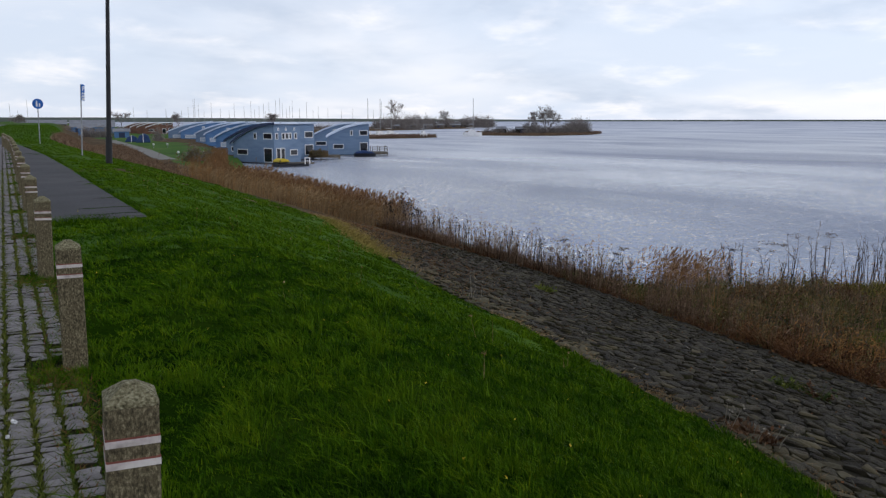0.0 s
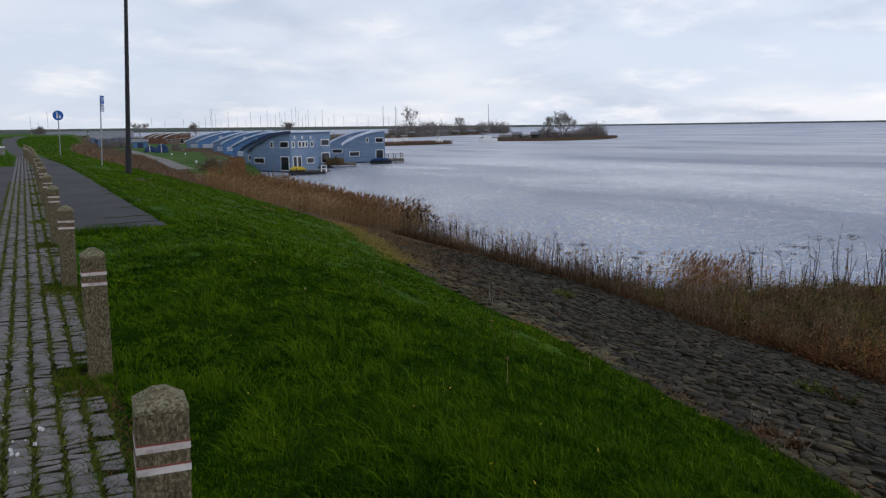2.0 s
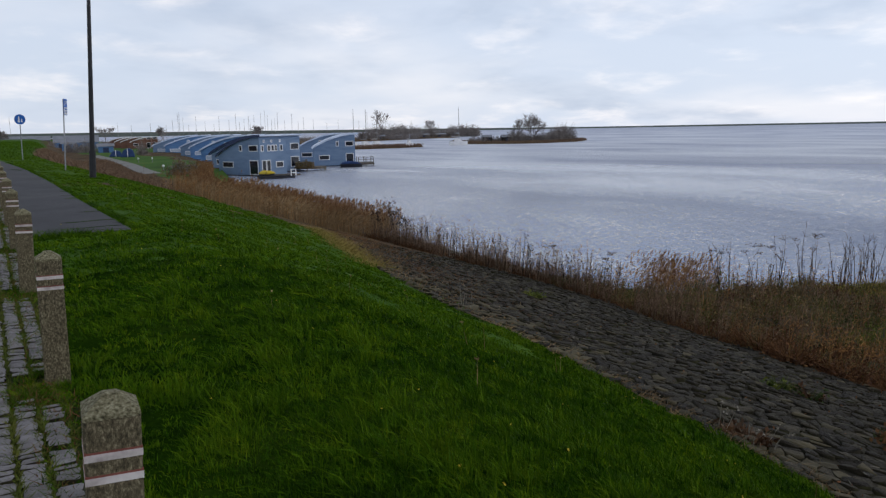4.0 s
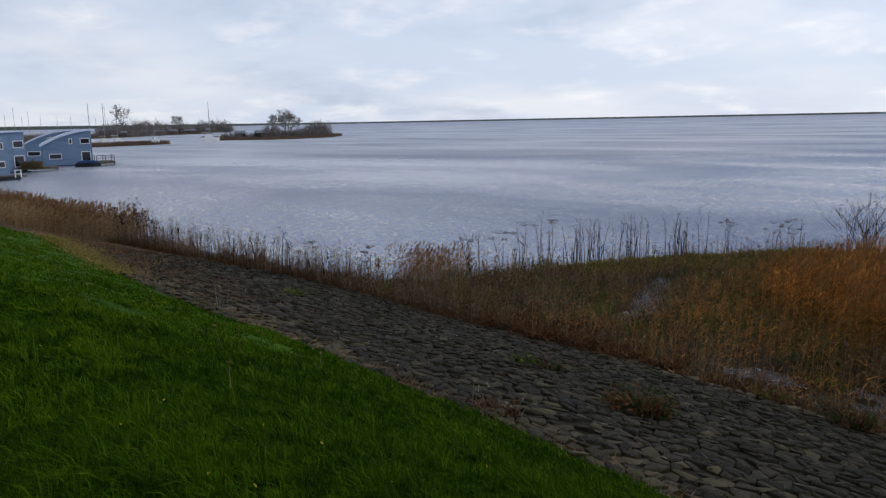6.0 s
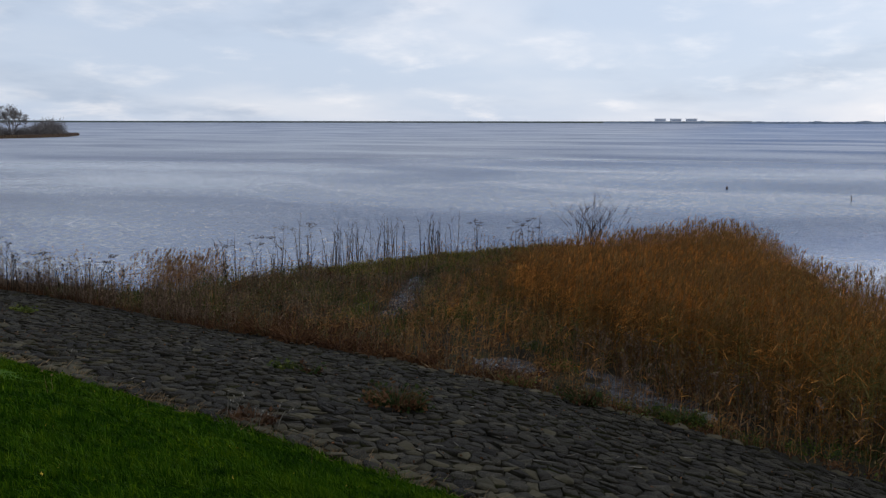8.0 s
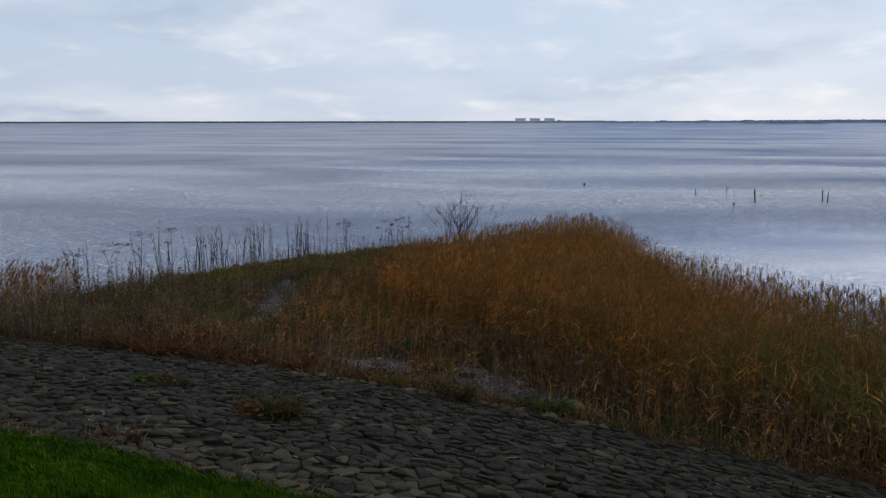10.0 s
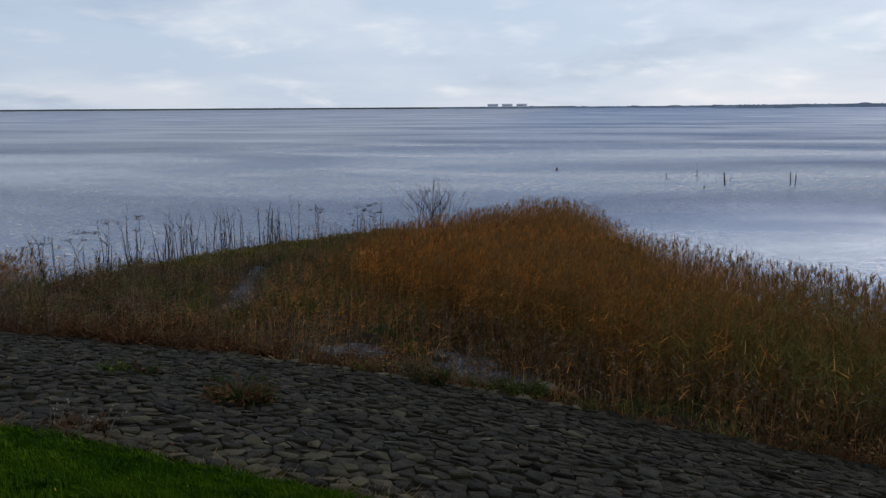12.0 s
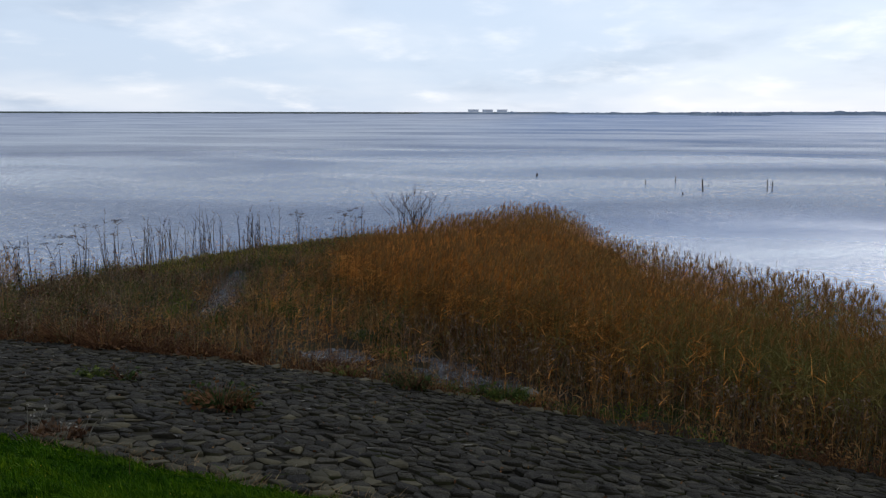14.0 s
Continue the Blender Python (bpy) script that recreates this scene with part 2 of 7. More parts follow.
M_BRUSH = material("winter_scrub_ground", [(0.045, 0.030, 0.018), (0.098, 0.066, 0.038), (0.145, 0.104, 0.058)], 0.95, 0.35, 6, 0.7, bump_dist=0.2, spec=0.06)
M_MEADOW = material("lowland_grass", [(0.030, 0.069, 0.010), (0.050, 0.125, 0.016), (0.090, 0.138, 0.028)], 0.9, 0.12, 2, 0.4, bump_dist=0.1, spec=0.06)
M_BASALT = material("revetment_stone", [(0.010, 0.009, 0.007), (0.029, 0.025, 0.019), (0.043, 0.038, 0.028), (0.066, 0.058, 0.041), (0.104, 0.090, 0.063)], 0.8, 11, 45, 1.0, "island", bump_dist=0.045, spec=0.12)
M_BASALT_PIECE = material("revetment_stone_piece", [(0.010, 0.009, 0.007), (0.029, 0.025, 0.019), (0.043, 0.038, 0.028), (0.066, 0.058, 0.041), (0.104, 0.090, 0.063)], 0.8, 11, 45, 1.0, "object", bump_dist=0.045, spec=0.12)
# dark earth; on stone sides it also carries the shade of the joints
M_JOINT = material("joint_earth_and_shade", [(0.010, 0.009, 0.007), (0.030, 0.026, 0.016), (0.050, 0.052, 0.020)], 0.95, 1.4, 22, 0.5, spec=0.12)
M_SETT = material("granite_sett", [(0.125, 0.118, 0.118), (0.190, 0.179, 0.183), (0.264, 0.251, 0.258)], 0.7, 14, 120, 0.9, "island", bump_dist=0.008)
M_SETT_PIECE = material("granite_sett_piece", [(0.125, 0.118, 0.118), (0.190, 0.179, 0.183), (0.264, 0.251, 0.258)], 0.7, 14, 120, 0.9, "object", bump_dist=0.008)
M_MOSS = material("mossy_joint", [(0.010, 0.012, 0.004), (0.021, 0.029, 0.008), (0.039, 0.045, 0.015)], 0.95, 6, 50, 0.6, spec=0.06)
M_ASPHALT = material("asphalt", [(0.033, 0.033, 0.038), (0.045, 0.045, 0.052), (0.061, 0.061, 0.067)], 0.85, 0.8, 90, 0.4, bump_dist=0.006)
M_CONCRETE = material("weathered_concrete", [(0.036, 0.030, 0.016), (0.090, 0.075, 0.043), (0.159, 0.134, 0.080), (0.318, 0.278, 0.178)], 0.9, 120, 380, 1.0, bump_dist=0.006, stretch=(1, 1, 0.55), fine_amount=0.5)
M_CAP = material("lichen_concrete", [(0.045, 0.040, 0.020), (0.150, 0.135, 0.075), (0.260, 0.240, 0.149), (0.420, 0.400, 0.272)], 0.95, 110, 380, 1.0, bump_dist=0.006)
M_WHITEBAND = material("worn_white_band", [(0.33, 0.28, 0.27), (0.55, 0.50, 0.48), (0.66, 0.62, 0.60)], 0.6, 12, 70, 0.2, bump_dist=0.002)
M_REDLINE = material("faded_red_line", [(0.16, 0.045, 0.035), (0.26, 0.09, 0.07)], 0.7, 12, 60, 0.1, bump_dist=0.002)
M_REED = material("dry_reed", [(0.214, 0.092, 0.022), (0.478, 0.185, 0.039), (0.752, 0.314, 0.065), (0.904, 0.478, 0.140)], 0.7, 0.35, 3, 0, "island", fine_amount=0.2, spec=0.06)
M_REEDBROWN = material("brown_reed", [(0.095, 0.050, 0.014), (0.195, 0.098, 0.027), (0.320, 0.165, 0.046)], 0.75, 0.4, 3, 0, "island", fine_amount=0.2, spec=0.06)
M_SEDGE = material("olive_sedge", [(0.037, 0.050, 0.013), (0.077, 0.094, 0.022), (0.150, 0.144, 0.043)], 0.8, 0.6, 4, 0, "island", fine_amount=0.3, spec=0.06)
M_RUSTDARK = material("dark_rusty_leaf", [(0.038, 0.020, 0.012), (0.092, 0.043, 0.022), (0.165, 0.087, 0.036)], 0.75, 3, 20, 0, "island", spec=0.1)
M_STRAWPALE = material("bleached_twig", [(0.16, 0.145, 0.115), (0.26, 0.235, 0.19), (0.36, 0.33, 0.28)], 0.85, 2, 10, 0, "island", spec=0.06)
M_RUSSET = material("russet_reed", [(0.165, 0.084, 0.032), (0.330, 0.168, 0.061), (0.500, 0.270, 0.102)], 0.75, 0.4, 3, 0, "island", fine_amount=0.2, spec=0.06)
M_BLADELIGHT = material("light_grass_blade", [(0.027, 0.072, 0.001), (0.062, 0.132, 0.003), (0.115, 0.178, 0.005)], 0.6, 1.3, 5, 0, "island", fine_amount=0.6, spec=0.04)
M_REEDPALE = material("pale_reed", [(0.145, 0.092, 0.045), (0.290, 0.194, 0.100), (0.440, 0.312, 0.175)], 0.7, 0.35, 3, 0, "island", fine_amount=0.2, spec=0.06)
M_REEDGREEN = material("olive_reed", [(0.094, 0.104, 0.026), (0.207, 0.170, 0.048), (0.339, 0.245, 0.084)], 0.7, 0.4, 3, 0, "island", fine_amount=0.2, spec=0.06)
M_PLUME = material("reed_plume", [(0.112, 0.058, 0.028), (0.209, 0.115, 0.055), (0.329, 0.200, 0.108)], 0.85, 2, 9, 0, "island", spec=0.06)
M_PLUMEWARM = material("warm_reed_plume", [(0.095, 0.050, 0.016), (0.200, 0.102, 0.030), (0.330, 0.172, 0.055)], 0.85, 2, 9, 0, "island", spec=0.06)
M_STALK = material("dead_stalk", [(0.070, 0.044, 0.030), (0.178, 0.115, 0.074), (0.350, 0.250, 0.170)], 0.85, 1, 8, 0, "island", spec=0.06)
M_STALKDARK = material("dark_dead_stalk", [(0.020, 0.015, 0.012), (0.045, 0.034, 0.026), (0.085, 0.065, 0.050)], 0.85, 1, 8, 0, "island", spec=0.06)
M_HERB = material("dark_herb", [(0.055, 0.050, 0.025), (0.127, 0.106, 0.050), (0.228, 0.166, 0.070), (0.305, 0.144, 0.064)], 0.8, 0.5, 4, 0, "island", spec=0.06)
M_HERBGREEN = material("dark_green_herb", [(0.020, 0.030, 0.010), (0.040, 0.060, 0.018), (0.075, 0.095, 0.030)], 0.8, 0.6, 5, 0, "island", spec=0.06)
M_GOLDMOSS = material("golden_moss", [(0.15, 0.125, 0.022), (0.27, 0.225, 0.045), (0.38, 0.31, 0.075)], 0.85, 1.5, 10, 0, "island", spec=0.06)
M_STRAW = material("straw_grass", [(0.16, 0.125, 0.032), (0.27, 0.21, 0.06), (0.36, 0.29, 0.10)], 0.85, 1.5, 10, 0, "island", spec=0.06)
M_WEED = material("green_weed", [(0.05, 0.075, 0.015), (0.10, 0.13, 0.025), (0.19, 0.18, 0.04)], 0.7, 3, 20, 0, "island", spec=0.06)
M_RUST = material("rusty_weed", [(0.070, 0.035, 0.020), (0.168, 0.077, 0.035), (0.238, 0.140, 0.056)], 0.8, 3, 20, 0, "island", spec=0.06)
M_ISLE = material("dead_island_reed", [(0.102, 0.066, 0.050), (0.180, 0.120, 0.090), (0.252, 0.180, 0.132)], 0.85, 0.2, 2, 0, "island", spec=0.06)
M_SHEDROOF = material("grey_sheet_roof", [(0.17, 0.18, 0.21), (0.25, 0.265, 0.30)], 0.7, 0.5, 5, 0.1)
# paler and greyer than bare wood: distance haze put into the colour
M_TWIG = material("hazed_twig", [(0.120, 0.110, 0.108), (0.225, 0.200, 0.190), (0.340, 0.312, 0.285)], 0.9, 0.5, 6, 0, "island", spec=0.06)
M_BLUE = material("blue_boarding", [(0.120, 0.190, 0.303), (0.150, 0.230, 0.357), (0.180, 0.266, 0.394)], 0.6, 0.5, 5, 0.15, stretch=(1, 1, 4))
M_BLUEDARK = material("deep_blue_boarding", [(0.064, 0.150, 0.330), (0.090, 0.200, 0.404), (0.117, 0.240, 0.459)], 0.6, 0.5, 5, 0.15, stretch=(1, 1, 4))
M_BRICK = material("red_brick", [(0.108, 0.055, 0.044), (0.171, 0.088, 0.063), (0.216, 0.127, 0.092)], 0.9, 0.8, 8, 0.2)
M_ROOF = material("zinc_roof", [(0.405, 0.486, 0.621), (0.567, 0.661, 0.810), (0.702, 0.783, 0.918)], 0.45, 0.4, 4, 0.1, spec=0.5)
M_FASCIA = material("dark_blue_fascia", [(0.020, 0.035, 0.085), (0.035, 0.055, 0.12)], 0.6, 1, 8, 0.05)
M_WHITE = material("white_paint", [(0.62, 0.63, 0.65), (0.75, 0.76, 0.78), (0.82, 0.82, 0.83)], 0.5, 2, 15, 0.05)
M_PANE = material("window_glass", [(0.010, 0.012, 0.018), (0.025, 0.03, 0.04)], 0.06, 0.6, 3, 0, spec=0.6)
M_BLIND = material("pale_blind", [(0.36, 0.44, 0.54), (0.46, 0.53, 0.62)], 0.6, 1, 6, 0)
M_HULLBLACK = material("dark_float", [(0.012, 0.014, 0.022), (0.03, 0.035, 0.05)], 0.6, 1, 8, 0.1)
M_TARP = material("navy_tarpaulin", [(0.015, 0.04, 0.13), (0.03, 0.07, 0.20)], 0.6, 1, 6, 0.2)
M_WOOD = material("grey_deck_wood", [(0.07, 0.06, 0.05), (0.13, 0.11, 0.09), (0.19, 0.17, 0.14)], 0.85, 1, 15, 0.3, stretch=(1, 6, 1))
M_STEEL = material("galvanised_steel", [(0.22, 0.23, 0.25), (0.32, 0.33, 0.35)], 0.45, 5, 40, 0.05, metal=0.6)
M_MASTPAINT = material("dark_pole_paint", [(0.012, 0.013, 0.016), (0.022, 0.023, 0.028)], 0.5, 4, 30, 0.05)
M_SIGNBLUE = material("sign_blue", [(0.008, 0.10, 0.42), (0.012, 0.13, 0.50)], 0.4, 3, 20, 0)
M_MAST = material("alloy_mast", [(0.22, 0.22, 0.23), (0.40, 0.40, 0.41)], 0.5, 0.2, 2, 0, "object")
M_YELLOW = material("yellow_cover", [(0.50, 0.36, 0.02), (0.62, 0.46, 0.04)], 0.6, 2, 15, 0.1)
M_POST = material("wet_post_wood", [(0.012, 0.011, 0.010), (0.035, 0.03, 0.026)], 0.8, 3, 25, 0.4)
# the haze of distance is mixed into both far-shore colours
M_FAR = material("hazed_woodland", [(0.150, 0.195, 0.262), (0.225, 0.280, 0.360), (0.290, 0.350, 0.425)], 1.0, 0.02, 0.15, 0)
M_FARDIKE = material("hazed_dike_grass", [(0.085, 0.105, 0.095), (0.11, 0.13, 0.11)], 1.0, 0.01, 0.1, 0)
M_PATHGREY = material("pale_footpath", [(0.155, 0.149, 0.143), (0.223, 0.217, 0.205)], 0.85, 0.6, 10, 0.2)


# ---- mesh helpers ----
def mesh_from(name, co, tris, mats, index=None, smooth=False):
    """A mesh from arrays of vertices and triangles."""
    me = bpy.data.meshes.new(name)
    co, tris = np.asarray(co, np.float32), np.asarray(tris, np.int32)
    me.vertices.add(len(co)); me.vertices.foreach_set("co", co.ravel())
    me.loops.add(tris.size); me.loops.foreach_set("vertex_index", tris.ravel())
    me.polygons.add(len(tris)); me.polygons.foreach_set("loop_start", np.arange(0, tris.size, 3, dtype=np.int32))
    for m in mats:
        me.materials.append(m)
    if index is not None:
        me.polygons.foreach_set("material_index", np.asarray(index, np.int32))
    if smooth:
        me.polygons.foreach_set("use_smooth", np.ones(len(tris), bool))
    me.update(calc_edges=True)
    return me


def part(name, bm, mat, parent=None, label="", bevel=0.0):
    """Links a bmesh as one object under a thing."""
    if bevel:
        bmesh.ops.bevel(bm, geom=bm.edges[:], offset=bevel, segments=1, affect="EDGES")
    bmesh.ops.recalc_face_normals(bm, faces=bm.faces[:])
    me = bpy.data.meshes.new(name)
    bm.to_mesh(me)
    bm.free()
    me.materials.append(mat)
    ob = new(name, me)
    ob.parent = parent
    if label:
        ob["label"] = label
    return ob


def empty(name, m, label, category, group="", kind=""):
    ob = new(name)
    ob.empty_display_size = 0.2
    ob.matrix_world = m
    return tagged(ob, label, category, group, kind)


def box(x0, x1, y0, y1, z0, z1, bm=None):
    bm = bm or bmesh.new()
    v = [bm.verts.new(p) for p in ((x0, y0, z0), (x1, y0, z0), (x1, y1, z0), (x0, y1, z0), (x0, y0, z1), (x1, y0, z1), (x1, y1, z1), (x0, y1, z1))]
    for f in ((3, 2, 1, 0), (4, 5, 6, 7), (0, 1, 5, 4), (1, 2, 6, 5), (2, 3, 7, 6), (3, 0, 4, 7)):
        bm.faces.new([v[k] for k in f])
    return bm


def rod(p, q, r0, r1=None, n=6, bm=None):
    """A tapered round bar from p to q."""
    bm = bm or bmesh.new()
    p, q = Vector(p), Vector(q)
    r1 = r0 if r1 is None else r1
    turn = (q - p).to_track_quat("Z", "Y").to_matrix()
    rings = []
    for c, r in ((p, r0), (q, r1)):
        rings.append([bm.verts.new(c + turn @ Vector((r * math.cos(2 * math.pi * k / n), r * math.sin(2 * math.pi * k / n), 0))) for k in range(n)])
    for k in range(n):
        bm.faces.new((rings[0][k], rings[0][(k + 1) % n], rings[1][(k + 1) % n], rings[1][k]))
    bm.faces.new(rings[0][::-1]); bm.faces.new(rings[1])
    return bm


def prism(outline, y0, y1, bm=None):
    """The outline in x and z, drawn out along y."""
    bm = bm or bmesh.new()
    a = [bm.verts.new((x, y0, z)) for x, z in outline]
    b = [bm.verts.new((x, y1, z)) for x, z in outline]
    n = len(a)
    bm.faces.new(a); bm.faces.new(b[::-1])
    for k in range(n):
        bm.faces.new((a[(k + 1) % n], a[k], b[k], b[(k + 1) % n]))
    return bm


class Strands:
    """Collects many thin curved strips and small leaves into one mesh."""

    def __init__(self, seed):
        self.rng, self.co, self.tri, self.idx, self.n = np.random.default_rng(seed), [], [], [], 0

    def ribbons(self, base, tip, width, sag=None, seg=3, slot=0, taper=1.0, round_=False):
        """Strips from base to tip (arrays), bowed by sag at mid length, of that width at the root."""
        base, tip = np.asarray(base, float), np.asarray(tip, float)
        n = len(base)
        if n == 0:
            return
        width = np.broadcast_to(np.asarray(width, float), (n,))
        sag = np.zeros((n, 3)) if sag is None else np.asarray(sag, float)
        a = self.rng.uniform(0, 2 * np.pi, n)
        axis = tip - base
        axis = axis / np.maximum(np.linalg.norm(axis, axis=1, keepdims=True), 1e-9)
        side = np.cross(axis, np.stack([np.cos(a), np.sin(a), 0.35 * np.sin(3 * a)], 1))
        side = side / np.maximum(np.linalg.norm(side, axis=1, keepdims=True), 1e-9)
        s = np.linspace(0, 1, seg + 1)
        mid = base[:, None] + (tip - base)[:, None] * s[None, :, None] + sag[:, None] * (4 * s * (1 - s))[None, :, None]
        w = width[:, None] * (1 - taper * s[None]) * 0.5
        left, right = mid[:, :-1] - side[:, None] * w[:, :-1, None], mid[:, :-1] + side[:, None] * w[:, :-1, None]
        co = np.concatenate([np.stack([left, right], 2).reshape(n, 2 * seg, 3), mid[:, -1:]], 1)
        t = []
        for k in range(seg - 1):
            t += [(2 * k, 2 * k + 1, 2 * k + 3), (2 * k, 2 * k + 3, 2 * k + 2)]
        t.append((2 * seg - 2, 2 * seg - 1, 2 * seg))
        per = 2 * seg + 1
        tri = (np.array(t)[None] + (np.arange(n) * per)[:, None, None] + self.n).reshape(-1, 3)
        self.co.append(co.reshape(-1, 3)); self.tri.append(tri); self.idx.append(np.full(len(tri), slot))
        self.n += n * per

    def flakes(self, at, size, slot=0, flat=0.6):
        """Small four-cornered leaves at the places given."""
        at = np.asarray(at, float)
        n = len(at)
        if n == 0:
            return
        size = np.broadcast_to(np.asarray(size, float), (n,))[:, None]
        u = self.rng.normal(size=(n, 3)); u /= np.linalg.norm(u, axis=1, keepdims=True)
        v = np.cross(u, self.rng.normal(size=(n, 3))); v /= np.linalg.norm(v, axis=1, keepdims=True)
        co = np.stack([at - u * size, at - v * size * flat, at + u * size, at + v * size * flat], 1)
        tri = (np.array([(0, 1, 2), (0, 2, 3)])[None] + (np.arange(n) * 4)[:, None, None] + self.n).reshape(-1, 3)
        self.co.append(co.reshape(-1, 3)); self.tri.append(tri); self.idx.append(np.full(len(tri), slot))
        self.n += 4 * n

    def mesh(self, name, mats):
        return mesh_from(name, np.concatenate(self.co), np.concatenate(self.tri), mats, np.concatenate(self.idx))

    def stuff(self, name, mats, label, category, kind="stuff"):
        return tagged(new(name, self.mesh(name, mats)), label, category, kind=kind)


# ---- the lie of the land: x out to the lake, y along the dike, water at z = 0 ----
CREST = 4.45
Y_CREST, X_CREST = [-60, 0, 10, 20, 33, 60, 80, 120, 200, 400, 1500], [-16, 1.4, 2.3, 3.0, 3.6, 4.4, 5.4, 10.2, 17, 34, 145]
Y_EDGE, X_EDGE = [-60, -6, 1.4, 3.2, 5.4, 9.4, 13.5, 17.4, 25.7, 32, 42, 60, 120, 1500], [-4, 5.0, 6.55, 6.9, 7.4, 8.15, 8.65, 9.4, 11.4, 11.7, 12.2, 12.5, 14, 160]
Y_FOOT = [-60, -15, -5.2, -2.3, -0.35, 1.9, 4.4, 7.2, 10, 13, 15, 17.5, 21, 25, 39, 60, 80, 120, 200, 1500]
X_FOOT = [2, 8.6, 12.0, 13.1, 13.85, 14.6, 15.3, 15.9, 16.25, 16.6, 16.9, 17.4, 17.9, 18.1, 18.6, 18.0, 18.0, 18.5, 24, 170]
Y_SHORE, X_SHORE = [-60, -15, -5, 10, 20, 37, 47, 56, 80, 100, 120, 150, 200, 300, 500], [4, 11, 14, 18, 19.5, 20.3, 20.8, 22, 25, 30.5, 36, 42, 52, 75, 120]
MARSH = np.array([(18.6, 21), (22.3, 17.7), (24.3, 17.0), (26.7, 15.5), (29.7, 13.5), (32.4, 11.4), (35, 8.9), (37, 5), (36.6, -0.6), (33.6, -2.5), (27.4, -3.4),
                  (23.5, -5.8), (20.0, -8.6), (15, -14), (9, -18), (8, -15), (13, -2), (15.5, 8)])
PONDS = [(24.4, 10.7, 1.9, 0.55, 18), (21.6, 9.85, 1.3, 0.50, 14), (17.6, 5.1, 1.0, 0.6, 58), (17.1, 2.1, 1.1, 0.6, 62), (16.2, 0.8, 0.6, 0.45, 60), (26.7, 9.3, 0.8, 0.3, 20)]


def crest_x(y):
    return np.interp(y, Y_CREST, X_CREST)


def edge_x(y):
    return np.interp(y, Y_EDGE, X_EDGE)


def foot_x(y):
    return np.interp(y, Y_FOOT, X_FOOT)


def shore_x(y):
    return np.interp(y, Y_SHORE, X_SHORE)


def bollard_x(y):
    return 0.245 + 0.041 * np.asarray(y, float)


def inside(x, y, poly):
    """Distance into the outline: positive inside, negative outside."""
    x, y = np.asarray(x, float), np.asarray(y, float)
    best, odd = np.full(x.shape, 1e9), np.zeros(x.shape, bool)
    for (ax, ay), (bx, by) in zip(poly, np.roll(poly, -1, 0)):
        t = np.clip(((x - ax) * (bx - ax) + (y - ay) * (by - ay)) / ((bx - ax) ** 2 + (by - ay) ** 2), 0, 1)
        best = np.minimum(best, np.hypot(x - ax - t * (bx - ax), y - ay - t * (by - ay)))
        hit = ((ay > y) != (by > y)) & (x < (bx - ax) * (y - ay) / (by - ay + 1e-12) + ax)
        odd ^= hit
    return np.where(odd, best, -best)


def wobble(x, y, scale, seed=0.0):
    """A cheap smooth unevenness, about -1 to 1."""
    a = np.sin(x * scale * 1.7 + 1.3 * np.sin(y * scale * 0.9 + seed) + seed) + np.sin(y * scale * 1.3 + 1.7 * np.sin(x * scale * 1.1 - seed))
    b = np.sin((x + y) * scale * 2.9 + seed * 2) * np.sin((x - y) * scale * 3.7 - seed)
    return 0.38 * a + 0.24 * b


def land(x, y):
    """The height of the ground."""
    x, y = np.asarray(x, float), np.asarray(y, float)
    xc, xe, xf, xs = crest_x(y), edge_x(y), foot_x(y), shore_x(y)
    ze = 2.3
    zf = np.interp(y, [60, 90], [0.35, 0.95])
    t = np.clip((x - xc) / (xe - xc), 0, 1)
    z = CREST - (CREST - ze) * np.where(t < 0.25, 2.2 * t * t, 2.2 * 0.0625 + (t - 0.25) * (1 - 0.1375) / 0.75)
    t2 = np.clip((x - xe) / (xf - xe), 0, 1)
    z = np.where(x > xe, ze - (ze - zf) * t2, z)
    z = z + np.where((x > xc) & (x < xe), (0.042 * wobble(x, y, 1.1) + 0.020 * wobble(x, y, 2.7, 3.0)) * np.clip((x - xc) / 1.0, 0, 1), 0)
    m = inside(x, y, MARSH)
    marsh = 0.09 + 0.09 * wobble(x, y, 1.3, 2.0) + 0.07 * wobble(x, y, 4.1, 5.0)
    for px, py, ra, rb, turn in PONDS:
        c, s = math.cos(radians(turn)), math.sin(radians(turn))
        u, v = (x - px) * c + (y - py) * s, -(x - px) * s + (y - py) * c
        marsh = marsh - 0.44 * np.exp(-((u / ra) ** 2 + (v / rb) ** 2) * 1.1) * (1 + 0.8 * wobble(x, y, 3.1, 9.0))
    marsh = np.where(m < 1.2, marsh + 0.10 * np.clip(m, 0, 1.2) / 1.2, marsh + 0.02)
    deep = -1.6
    past = np.clip((x - xf) / 0.8, 0, 1)
    flat = np.where(m > 0, marsh, np.maximum(deep, marsh + m * 0.9))
    shore = np.clip((x - xs) / 2.5, 0, 1)
    north = np.where(x > xs, np.maximum(deep, zf - shore * (zf + 1.6)), zf * (0.55 + 0.45 * np.clip((xs - x) / 2, 0, 1)))
    low = np.where(y > 19, np.maximum(north, np.where(m > -1.5, flat, deep)), np.where(x < xs, np.maximum(flat, north * 0.2), flat))
    z = np.where(x > xf, z * (1 - past) + low * past, z)
    inner = np.clip((-10 + 0.055 * y - x) / 14, 0, 1)
    return z - inner * 3.3


